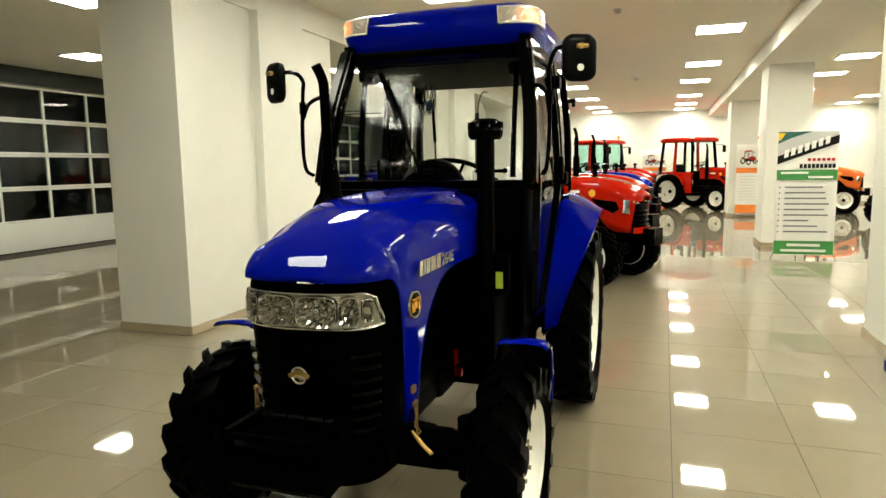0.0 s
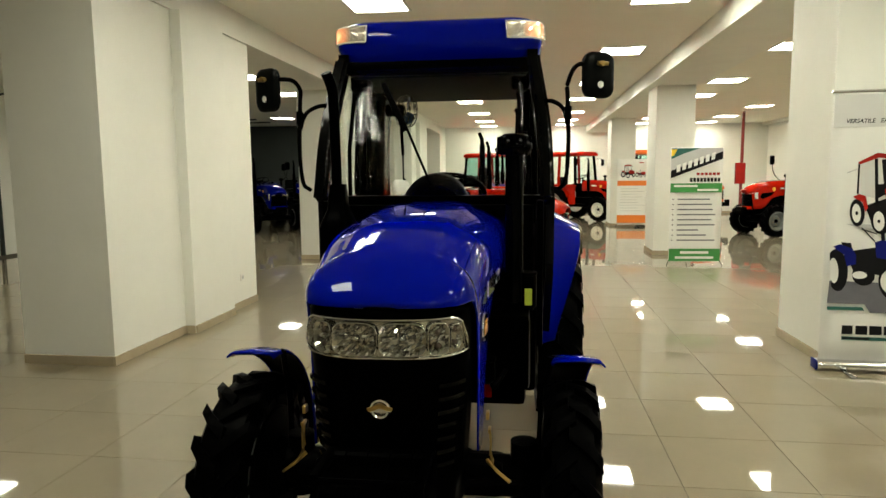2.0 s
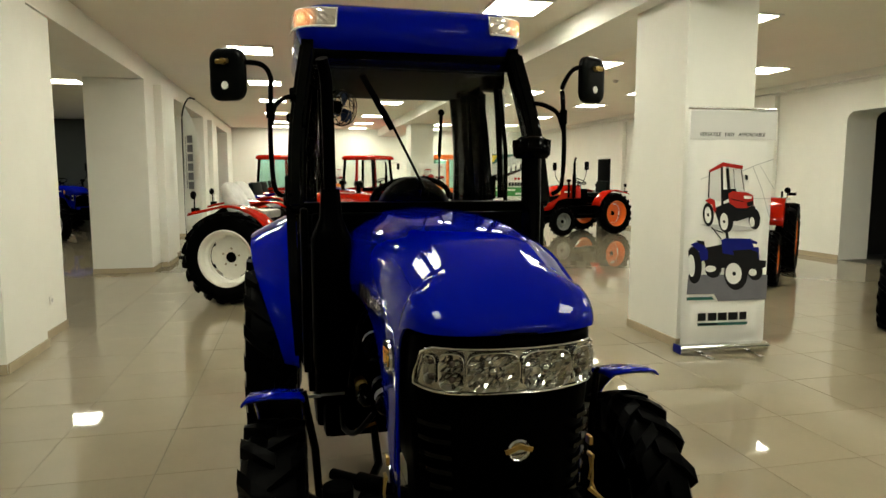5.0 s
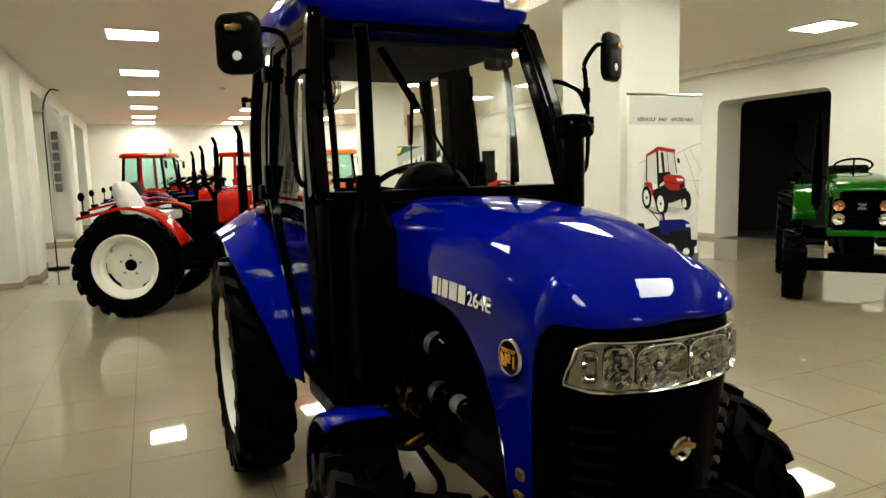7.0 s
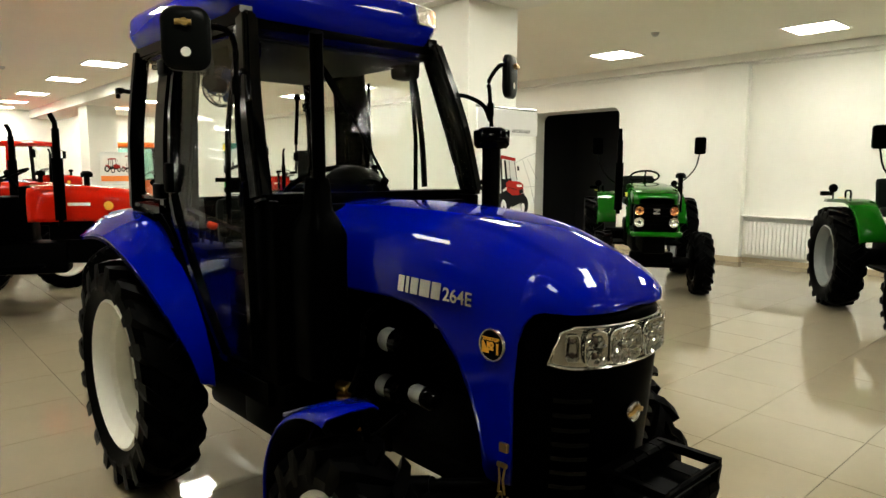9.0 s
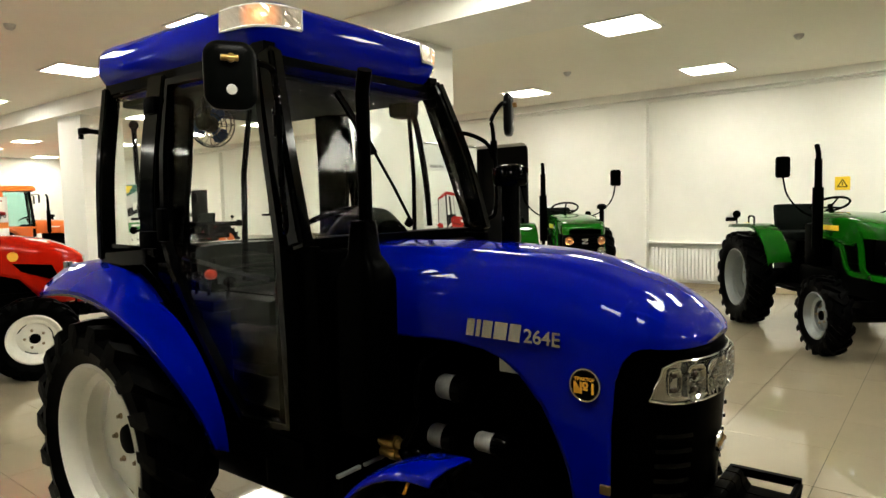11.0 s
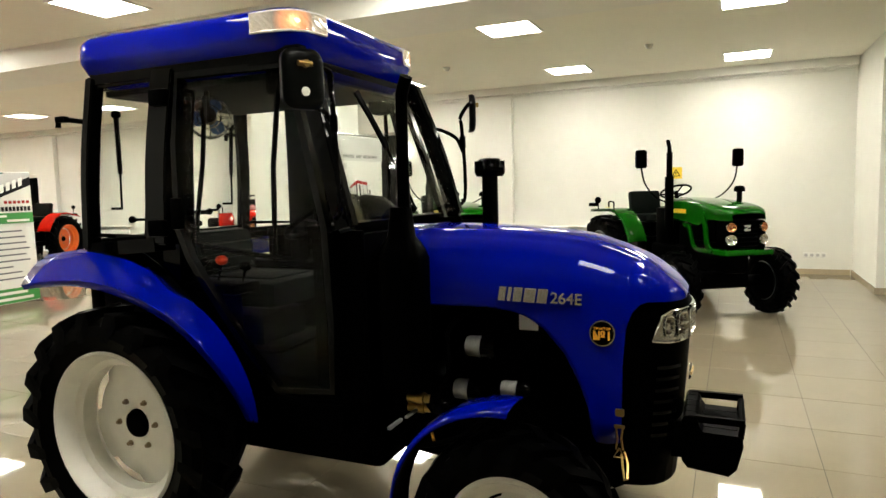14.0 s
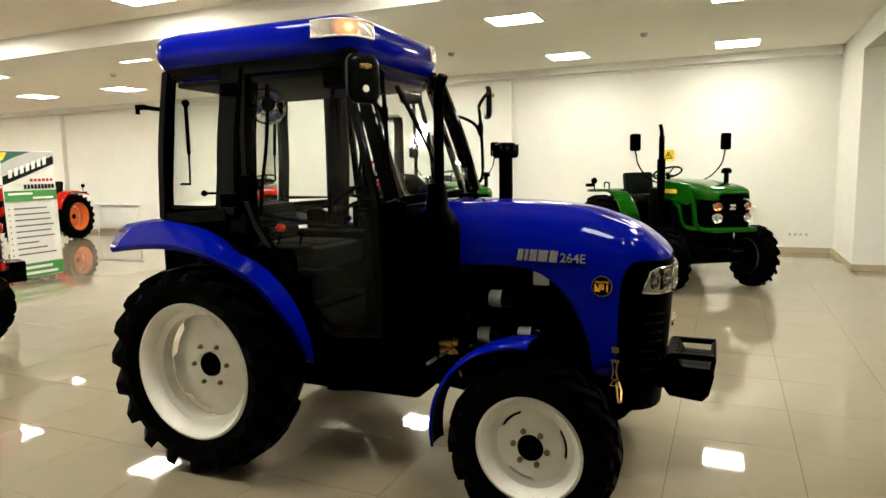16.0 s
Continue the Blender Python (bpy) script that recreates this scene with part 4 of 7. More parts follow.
def blue_running_gear():
    bm = B()
    box(bm, (1.6, 0, 0.37), (0.14, 0.7, 0.13), 0.03)
    cyl(bm, (1.6, -0.56, 0.366), (1.6, 0.56, 0.366), 0.075)
    for s in (-1, 1):
        cyl(bm, (1.6, s * 0.42, 0.27), (1.6, s * 0.42, 0.50), 0.05)
        ball(bm, (1.6, s * 0.46, 0.366), 0.09, 14)
    part("front_axle", bm, M_IRON, blue, "black front driving axle")
    # black hub and disc added over the inner rim, standing for its shade
    for s in (-1, 1):
        bm = B()
        revolve(bm, [(0, -0.15), (0.09, -0.15), (0.12, -0.10), (0.228, -0.098), (0.232, -0.084), (0.150, -0.078), (0.150, -0.015), (0, -0.012)], 32)
        part("rim_shade_disc", bm, M_IRON, blue, "black disc added behind the wheel for the shaded inner rim", m=pose(1.60, -0.610 if s < 0 else 0.582, 0.359, 0, 0, -1.5) @ Matrix.Diagonal((1, s, 1, 1)))
    bm = B()
    box(bm, (1.55, 0, 0.60), (0.85, 0.30, 0.26), 0.03)
    part("crankcase", bm, M_IRON, blue, "black engine crankcase")
    bm = B()
    box(bm, (1.45, 0, 0.84), (0.62, 0.26, 0.34), 0.03)
    part("engine_block", bm, M_IRON, blue, "black engine block")
    for k in range(3):
        bm = B()
        box(bm, (1.28 + 0.14 * k, 0, 1.035), (0.1, 0.2, 0.06), 0.015)
        part("rocker_cover", bm, M_IRON, blue)
    bm = B()
    box(bm, (0.75, 0, 0.56), (0.9, 0.34, 0.34), 0.05)
    box(bm, (0.05, 0, 0.56), (0.62, 0.44, 0.46), 0.06)
    cyl(bm, (-0.08, -0.54, 0.538), (-0.08, 0.54, 0.538), 0.10, seg=20)
    box(bm, (-0.4, 0, 0.55), (0.3, 0.3, 0.3), 0.04)
    part("transmission", bm, M_IRON, blue, "black gearbox and rear axle")
    # side tank and steps under the cab
    bm = B()
    box(bm, (0.78, -0.36, 0.56), (0.34, 0.2, 0.24), 0.03)
    part("side_tank", bm, M_MATT, blue, "black tank under the cab")
    bm = B()
    box(bm, (0.72, 0.38, 0.58), (0.4, 0.2, 0.26), 0.03)
    part("battery_box", bm, M_MATT, blue, "black battery box under the cab")
    for s in (-1, 1):
        bm = B()
        box(bm, (0.62, s * 0.46, 0.62), (0.5, 0.05, 0.10), 0.01)
        part("cab_step", bm, M_MATT, blue)
    # box fills in the black underbody and is added to darken the floor below
    bm = B()
    box(bm, (0.60, 0, 0.48), (0.80, 0.86, 0.14), 0.03)
    part("belly_light_block", bm, M_MATT, blue, "black box for the underbody, added to block light from the floor")
    for s in (-1, 1):
        bm = B()
        revolve(bm, [(0, 0.48), (0.20, 0.485), (0.255, 0.50), (0.255, 0.546), (0, 0.548)], 32)
        part("brake_drum", bm, M_IRON, blue, "black drum behind the wheel disc", m=pose(-0.08, -0.015, 0.538) @ Matrix.Diagonal((1, s, 1, 1)))
    bm = B()
    box(bm, (1.10, 0.36, 0.74), (0.40, 0.17, 0.32), 0.03)
    part("fuel_tank", bm, M_MATT, blue, "black fuel tank beside the engine")
    # drag links
    bm = B()
    tube(bm, [(0.9, -0.22, 0.45), (1.3, -0.25, 0.42), (1.58, -0.36, 0.40)], 0.016, 8)
    tube(bm, [(1.66, -0.42, 0.37), (1.70, 0.0, 0.35), (1.66, 0.42, 0.37)], 0.018, 8)
    tube(bm, [(0.5, 0.0, 0.40), (1.5, 0.0, 0.36)], 0.035, 10)
    part("drag_link", bm, M_IRON, blue)
    bm = B()
    tube(bm, [(1.36, -0.42, 0.43), (1.72, -0.12, 0.47)], 0.02, 12)
    tube(bm, [(1.46, -0.337, 0.441), (1.54, -0.27, 0.45)], 0.032, 12)
    part("steering_cylinder", bm, M_IRON, blue, "black steering cylinder")
    # filters and pump on the engine's sides
    for s, items in ((-1, ((1.336, 0.265, 0.888, 0.032, 0.085), (1.265, 0.225, 0.70, 0.038, 0.085), (1.468, 0.25, 0.728, 0.034, 0.065))), (1, ((1.15, 0.43, 0.975, 0.042, 0.16), (1.46, 0.27, 0.72, 0.04, 0.10)))):
        for x, y, z, r, h in items:
            bm = B()
            if s < 0:
                # lying canisters behind black housings
                revolve(bm, [(0, 0.03), (h * 0.48, 0.03), (h * 0.5, 0.02), (h * 0.47, 0.012), (h * 0.47, -0.022), (h * 0.42, -0.03), (0, -0.031)], 24, axis="X")
                hb = B()
                revolve(hb, [(0, 0.085), (h * 0.4, 0.085), (h * 0.56, 0.07), (h * 0.56, 0.034), (0, 0.032)], 20, axis="X")
                part("pump_housing", hb, M_BLACK, blue, "black housing before the canister", m=pose(x, s * y, z))
            else:
                revolve(bm, [(0, -h / 2), (r * 0.7, -h / 2), (r, -h / 2 + 0.012), (r, h / 2 - 0.014), (r * 1.08, h / 2 - 0.012), (r * 1.08, h / 2), (0, h / 2)], 20, axis="Z")
            part("filter", bm, M_STEEL if s < 0 else M_MATT, blue, "grey metal canister" if s < 0 else "black canister with a yellow sticker", m=pose(x, s * y, z))
    bm = B()
    box(bm, (1.195, 0.437, 0.955), (0.003, 0.03, 0.07))
    part("sticker", bm, mat("yellow_green_sticker", (0.45, 0.55, 0.05), 0.4), blue, smooth=False)
    for z, r in ((0.665, 0.022), (0.625, 0.018)):
        bm = B()
        revolve(bm, [(0, -0.05), (r, -0.05), (r, -0.01), (r * 1.15, -0.008), (r * 1.15, 0.02), (r * 0.8, 0.022), (r * 0.8, 0.045), (0, 0.045)], 14, axis="X")
        part("union", bm, M_BRASS, blue, "yellow zinc hydraulic union", m=pose(1.106, -0.29, z))
    bm = B()
    ball(bm, (1.185, -0.28, 0.64), 0.045, 14, (1.3, 0.8, 0.8))
    cyl(bm, (1.15, -0.285, 0.665), (1.25, -0.27, 0.65), 0.02)
    part("pump", bm, M_BLACK, blue)
    for pts in ([(1.2, -0.34, 0.69), (1.25, -0.33, 0.80), (1.24, -0.30, 0.95), (1.32, -0.25, 1.03)],
                [(1.02, -0.36, 0.55), (1.12, -0.36, 0.50), (1.3, -0.33, 0.55), (1.42, -0.28, 0.66)], [(1.1, 0.34, 0.6), (1.25, 0.36, 0.68), (1.38, 0.3, 0.62)]):
        bm = B()
        tube(bm, pts, 0.011, 8, curved=5)
        part("hose", bm, M_RUBBER, blue)
    bm = B()
    box(bm, (1.25, 0.27, 0.60), (0.035, 0.035, 0.12), 0.008)
    part("red_tag", bm, M_RED, blue, "red plastic cap")
    bm = B()
    box(bm, (1.535, -0.214, 0.985), (0.074, 0.003, 0.066), 0.001)
    part("paper_label", bm, M_BANNER, blue, "white paper label", smooth=False)
    for s in (-1, 1):
        # tie rod with its rubber boots
        bm = B()
        tube(bm, [(1.42, s * 0.44, 0.33), (1.40, s * 0.02, 0.36)], 0.013, 8)
        for k in range(4):
            y = s * (0.13 + 0.022 * k)
            cyl(bm, (1.404, y, 0.354), (1.404, y + s * 0.016, 0.353), 0.030 - 0.002 * k, 0.026 - 0.002 * k, 12)
        part("tie_rod", bm, M_RUBBER, blue, "black tie rod with a rubber boot")
    bm = B()
    tube(bm, [(1.175, -0.319, 0.508), (1.128, -0.237, 0.512)], 0.006, 6)
    part("yellow_rod", bm, mat("amber_plastic", (0.6, 0.25, 0.02), 0.35), blue, "amber plastic rod")
    bm = B()
    box(bm, (1.10, -0.495, 0.630), (0.012, 0.10, 0.012), 0.002)
    box(bm, (1.12, -0.40, 0.640), (0.012, 0.09, 0.010), 0.002)
    part("bracket_edge", bm, M_STEEL, blue, "bright grey metal bracket edges")
    bm = B()
    box(bm, (1.46, 0, 0.47), (0.95, 0.30, 0.14), 0.03)
    part("sump", bm, M_IRON, blue, "black engine sump")
    # front weights on their carrier
    bm = B()
    box(bm, (2.02, 0, 0.56), (0.22, 0.24, 0.14), 0.012)
    tube(bm, [(2.10, -0.145, 0.656), (2.285, -0.145, 0.656)], 0, flat=(0.012, 0.01, (0, 0, 1)))
    tube(bm, [(2.10, 0.145, 0.656), (2.285, 0.145, 0.656)], 0, flat=(0.012, 0.01, (0, 0, 1)))
    tube(bm, [(2.278, -0.15, 0.648), (2.278, 0.15, 0.648)], 0.011, 8)
    for y in (-0.145, 0.145):
        tube(bm, [(2.278, y, 0.648), (2.272, y, 0.60)], 0, flat=(0.010, 0.008, (1, 0, 0)))
    part("weight_carrier", bm, M_MATT, blue)
    for k in range(5):
        y = -0.13 + 0.065 * k
        bm = B()
        out = [(2.08, 0.50), (2.10, 0.475), (2.235, 0.462), (2.262, 0.49), (2.282, 0.575), (2.278, 0.603), (2.262, 0.610), (2.15, 0.612), (2.138, 0.63), (2.132, 0.658), (2.122, 0.665), (2.09, 0.665), (2.08, 0.65)]
        prism(bm, out, Matrix(((1, 0, 0, 0), (0, 0, 1, y - 0.03), (0, 1, 0, 0), (0, 0, 0, 1))), 0.06)
        part("front_weight", bm, M_MATT, blue, "black cast suitcase weight", smooth=False)


blue_running_gear()


# cab frame corner lines, for the tractor's left side (mirrored for the right)
A_LOW, A_TOP = (0.945, 0.522, 1.345), (0.735, 0.455, 2.02)
B_LOW, B_TOP = (0.012, 0.525, 1.29), (0.055, 0.475, 2.02)
C_LOW, C_TOP = (-0.420, 0.505, 1.26), (-0.372, 0.465, 2.02)


def blue_cab():
    cab = part("cab_floor", box(B(), (0.2, 0, 0.73), (1.3, 0.94, 0.06), 0.01), M_MATT, blue, "black cab floor")
    bm = B()
    box(bm, (-0.46, 0, 1.0), (0.06, 0.96, 0.52), 0.015)
    part("rear_bulkhead", bm, M_MATT, blue)
    bm = B()
    box(bm, (0.93, 0, 1.02), (0.05, 0.92, 0.62), 0.015)
    part("front_bulkhead", bm, M_MATT, blue)
    for s in (-1, 1):
        for low, top, hw, ht, name in ((A_LOW, A_TOP, 0.040, 0.032, "front_post"), (B_LOW, B_TOP, 0.060, 0.022, "door_post"), (C_LOW, C_TOP, 0.025, 0.034, "rear_post")):
            l, t = Vector((low[0], s * low[1], low[2])), Vector((top[0], s * top[1], top[2]))
            mid = (l + t) / 2 + Vector((0.012 if name == "front_post" else 0.0, s * 0.018, 0))
            bm = B()
            tube(bm, [l, mid, t], 0, flat=(hw, ht, (1, 0, 0)), curved=6)
            bmesh.ops.bevel(bm, geom=[e for e in bm.edges], offset=0.016 if name == "front_post" else 0.008, segments=3, affect="EDGES")
            part(name, bm, M_POST, blue, "glossy black cab post")
        bm = B()
        tube(bm, [(0.04, s * 0.45, 1.05), (0.055, s * 0.44, 1.65), (0.07, s * 0.415, 1.98)], 0, flat=(0.058, 0.046, (1, 0, 0)), curved=4)
        bmesh.ops.bevel(bm, geom=[e for e in bm.edges], offset=0.010, segments=2, affect="EDGES")
        part("roll_frame", bm, M_BLACK, blue, "black roll-over frame post")
        bm = B()
        box(bm, (0.88, s * 0.49, 1.02), (0.22, 0.03, 0.66), 0.01)
        part("kick_panel", bm, M_MATT, blue)
        # side rails
        for a, b, nm in ((C_LOW, B_LOW, "belt_rail"), (C_TOP, A_TOP, "top_rail")):
            bm = B()
            tube(bm, [(a[0], s * a[1], a[2]), (b[0], s * b[1], b[2])], 0, flat=(0.03, 0.025, (0, 0, 1)))
            part(nm, bm, M_BLACK, blue)
        # door with a frame that follows the mudguard
        door_line = [(0.685, 0.452, 1.985), (0.735, 0.485, 1.80), (0.79, 0.508, 1.62), (0.865, 0.535, 1.36), (0.875, 0.53, 1.0), (0.86, 0.515, 0.74), (0.60, 0.512, 0.72), (0.47, 0.515, 0.86),
                     (0.36, 0.52, 1.00), (0.26, 0.525, 1.14), (0.195, 0.528, 1.24), (0.145, 0.528, 1.36), (0.128, 0.505, 1.7), (0.132, 0.47, 1.985)]
        line = [Vector((x, s * (y + 0.006), z)) for x, y, z in door_line]
        bm = B()
        tube(bm, line + [line[0]], 0, flat=(0.018, 0.014, (0, 1, 0.01)), caps=False)
        door = part("cab_door", bm, M_POST, blue, "glazed cab door with a black frame")
        bm = B()
        f = bm.faces.new([bm.verts.new(p) for p in line])
        pane = part("pane", bm, M_GLASS, door, smooth=False)
        thicken(pane, 0.004, 0)
        pane.visible_shadow = False
        bm = B()
        box(bm, (0.15, s * 0.55, 1.42), (0.05, 0.03, 0.13), 0.01)
        part("handle", bm, M_MATT, door)
        bm = B()
        tube(bm, [(0.24, s * 0.45, 1.90), (0.22, s * 0.465, 1.62), (0.185, s * 0.475, 1.40), (0.175, s * 0.48, 1.28)], 0.010, 8)
        part("grab_rail", bm, M_MATT, door)
        bm = B()
        tube(bm, [(0.578, s * 0.48, 1.22), (0.588, s * 0.475, 1.60), (0.60, s * 0.435, 1.92)], 0.011, 8)
        part("grab_rail", bm, M_MATT, door)
        bm = B()
        tube(bm, [(0.182, s * 0.484, 1.287), (0.45, s * 0.492, 1.255), (0.74, s * 0.505, 1.232)], 0.010, 8)
        part("door_pull", bm, M_POST, door, "slanting black pull bar")
        for z in (1.90, 1.36):
            bm = B()
            box(bm, (0.05, s * (0.51 if z > 1.6 else 0.555), z), (0.09, 0.04, 0.07), 0.012)
            part("hinge", bm, M_MATT, door)
        # rear side pane with its stay
        q = [Vector((-0.388, s * 0.507, 1.325)), Vector((-0.050, s * 0.527, 1.325)), Vector((-0.005, s * 0.488, 1.98)), Vector((-0.338, s * 0.477, 1.98))]
        bm = B()
        bm.faces.new([bm.verts.new(p) for p in q])
        pane = part("rear_side_pane", bm, M_GLASS, blue, smooth=False)
        thicken(pane, 0.004, 0)
        pane.visible_shadow = False
        bm = B()
        tube(bm, q + [q[0]], 0, flat=(0.008, 0.010, (0, 1, 0)), caps=False)
        part("pane_frame", bm, M_BLACK, pane)
        if s < 0:
            bm = B()
            tube(bm, [(-0.06, s * 0.515, 1.395), (-0.14, s * 0.515, 1.395)], 0.007, 6)
            ball(bm, (-0.145, s * 0.515, 1.395), 0.017, 10)
            part("knob", bm, M_MATT, pane)
        else:
            # panel added on this side only, to keep the door's lower glass dark
            bm = B()
            box(bm, (0.46, 0.485, 1.02), (0.66, 0.02, 0.56), 0.008)
            part("door_pocket", bm, M_MATT, door, "black lower door lining")
        # gas stay of the rear window
        bm = B()
        cyl(bm, (-0.36, s * 0.38, 1.86), (-0.37, s * 0.37, 1.60), 0.011)
        cyl(bm, (-0.37, s * 0.37, 1.60), (-0.375, s * 0.37, 1.44), 0.005)
        tube(bm, [(-0.375, s * 0.37, 1.44), (-0.44, s * 0.37, 1.44)], 0.007, 6)
        ball(bm, (-0.36, s * 0.38, 1.87), 0.022, 10)
        part("gas_stay", bm, M_MATT, blue)
        # rear work-light bracket
        bm = B()
        tube(bm, [(-0.41, s * 0.49, 1.83), (-0.50, s * 0.53, 1.845), (-0.535, s * 0.535, 1.845), (-0.54, s * 0.535, 1.81)], 0.012, 6)
        box(bm, (-0.515, s * 0.533, 1.845), (0.06, 0.03, 0.028), 0.006)
        part("rear_handle", bm, M_MATT, blue)
    # windscreen and rear window
    for name, low, top, x_in in (("windscreen", A_LOW, A_TOP, 0.02), ("rear_window", C_LOW, C_TOP, 0.0)):
        z0 = low[2] + 0.03
        q = [Vector((low[0] + x_in, -low[1] + 0.03, z0)), Vector((low[0] + x_in, low[1] - 0.03, z0)), Vector((top[0] + x_in, top[1] - 0.02, top[2] - 0.05)), Vector((top[0] + x_in, -top[1] + 0.02, top[2] - 0.05))]
        if name == "windscreen":
            rows = []
            for k in range(7):
                f = k / 6
                a, b = q[0].lerp(q[3], f), q[1].lerp(q[2], f)
                rows.append([a.lerp(b, j / 10) + Vector((0.010 * (1 - (j / 5 - 1) ** 2), 0, 0)) for j in range(11)])
            bm = B()
            loft(bm, rows, closed=False)
        else:
            bm = B()
            bm.faces.new([bm.verts.new(p) for p in q])
        pane = part(name, bm, M_GLASS, blue, "clear cab glass", smooth=True)
        thicken(pane, 0.004, 0)
        pane.visible_shadow = False
    # cross rails front and rear
    bm = B()
    box(bm, (0.82, 0, 1.345), (0.10, 1.06, 0.05), 0.012)
    part("cowl", bm, M_MATT, blue)
    bm = B()
    box(bm, (0.69, 0, 1.985), (0.06, 0.88, 0.07), 0.015)
    part("header_rail", bm, M_MATT, blue)
    bm = B()
    box(bm, (-0.385, 0, 2.0), (0.06, 0.92, 0.05), 0.012)
    part("rear_header_rail", bm, M_BLACK, blue)
    bm = B()
    box(bm, (-0.44, 0, 1.285), (0.05, 0.98, 0.05), 0.012)
    part("rear_sill_rail", bm, M_BLACK, blue)
    # inner frame hoops of the windscreen
    for s in (-1, 1):
        bm = B()
        tube(bm, [(0.60, s * 0.38, 1.95), (0.66, s * 0.40, 1.88), (0.72, s * 0.40, 1.6), (0.74, s * 0.40, 1.38)], 0.014, 8, curved=5)
        part("inner_hoop", bm, M_MATT, blue)
        bm = B()
        box(bm, (0.60, s * 0.40, 1.93), (0.12, 0.1, 0.11), 0.03)
        part("speaker_box", bm, M_MATT, blue)
    # headliner
    bm = B()
    box(bm, (0.16, 0, 1.955), (1.04, 0.86, 0.03), 0.012)
    part("headliner", bm, mat("dark_headliner", (0.012, 0.015, 0.012), 0.75, var=0.15, scale=8, ior=1.2), blue, "dark grey headliner")
    # roof shell
    bm = B()
    rings = []
    for z, inset, crown in ((1.965, 0.115, 0), (1.978, 0.075, 0), (2.035, 0.022, 0), (2.078, 0.002, 0), (2.096, -0.001, 0), (2.160, 0.003, 0), (2.186, 0.02, 0), (2.207, 0.06, 0), (2.219, 0.12, 0), (2.225, 0.20, 0), (2.226, 0.30, 0)):
        w, l = 1.03 - 2 * inset, 1.21 - 2 * inset
        ring = []
        for u, v in rounded(l, w, max(0.10 - inset * 0.2, 0.03), 5):
            taper = 1 - 0.05 * max(u, 0)
            bow = 0.02 * (1 - (2 * v / w) ** 2) if u > 0 else 0.0
            ring.append((0.145 + u + bow, v * taper, z))
        rings.append(ring)
    loft(bm, rings, closed=True, cap=True)
    roof = part("roof", bm, M_BLUE, blue, "thick rounded blue cab roof", angle=50)
    # corner lamps in the roof's front: clear ends, amber middle over a bright bezel
    for s in (-1, 1):
        plan = [(0.766, 0.335), (0.757, 0.40), (0.738, 0.452), (0.705, 0.487), (0.655, 0.505), (0.60, 0.512), (0.54, 0.515)]

        def lens_strip(points):
            rows = []
            for z, o in ((2.104, 0.002), (2.110, 0.010), (2.136, 0.013), (2.166, 0.009), (2.174, -0.004)):
                ring = []
                for x, y in points:
                    d = Vector((x - 0.3, y, 0)).normalized() * o
                    ring.append((x + d.x, s * (y + d.y), z))
                rows.append(ring)
            return loft(B(), rows, closed=False)
        lamp = part("corner_lamp", lens_strip(plan), M_LENS, blue, "amber-lit clear wrap-round corner lamp")
        lamp.visible_shadow = False
        rng = random.Random(7)
        path = smooth_path([(x, y, 0) for x, y in plan], 4)
        rows = []
        for z in (2.105, 2.118, 2.132, 2.146, 2.160, 2.172):
            ring = []
            for p in path:
                d = Vector((p.x - 0.3, p.y, 0)).normalized() * (0.005 + rng.uniform(-0.0015, 0.0015))
                ring.append((p.x + d.x, s * (p.y + d.y), z))
            rows.append(ring)
        part("reflector", loft(B(), rows, closed=False), M_LAMPGLOW, lamp, "faceted amber-lit reflector", smooth=False)
        bm = B()
        loop = [(x + 0.004, s * (y + 0.003), 2.101) for x, y in plan] + [(x - 0.002, s * (y - 0.004), 2.176) for x, y in plan[::-1]]
        tube(bm, loop + [loop[0]], 0.0048, 6)
        part("bezel", bm, M_TRIM, lamp, "white lamp bezel")
        bm = B()
        ball(bm, (-0.438, s * 0.462, 2.13), 0.016, 10)
        part("rear_marker", bm, M_RIM, blue, "small white rear marker lamp")
    # steering wheel, dash and seat
    bm = B()
    rings = []
    R, r = 0.185, 0.013
    for k in range(32):
        a = 2 * math.pi * k / 32
        rings.append([((R + r * math.cos(b)) * math.cos(a), (R + r * math.cos(b)) * math.sin(a), r * math.sin(b)) for b in (2 * math.pi * j / 8 for j in range(8))])
    rings.append(rings[0])
    loft(bm, rings)
    for k in range(3):
        a = 2 * math.pi * k / 3 + 0.5
        tube(bm, [(0.03 * math.cos(a), 0.03 * math.sin(a), -0.03), (0.18 * math.cos(a), 0.18 * math.sin(a), 0)], 0.009, 6)
    cyl(bm, (0, 0, -0.05), (0, 0, 0.0), 0.045)
    cyl(bm, (0, 0, -0.35), (0, 0, -0.05), 0.02)
    part("steering_wheel", bm, M_MATT, blue, "black steering wheel", m=pose(0.47, 0.03, 1.375, 0, -30, 0))
    bm = B()
    rings = []
    for x, w, zt in ((0.60, 0.15, 1.38), (0.64, 0.175, 1.44), (0.72, 0.19, 1.478), (0.80, 0.185, 1.468), (0.86, 0.17, 1.42)):
        ring = []
        for k in range(17):
            a = math.pi * k / 16
            ring.append((x, -0.005 + w * math.cos(a), 1.0 + (zt - 1.0) * math.sin(a) ** 0.45))
        rings.append(ring)
    loft(bm, rings, closed=False, cap=True)
    part("dashboard", bm, M_MATT, blue, "black rounded dashboard hump")
    bm = B()
    box(bm, (0.12, 0, 1.03), (0.48, 0.44, 0.13), 0.045)
    box(bm, (0.12, 0, 1.09), (0.36, 0.30, 0.03), 0.014)
    part("seat", bm, M_SEAT, blue, "black vinyl driver's seat")
    bm = B()
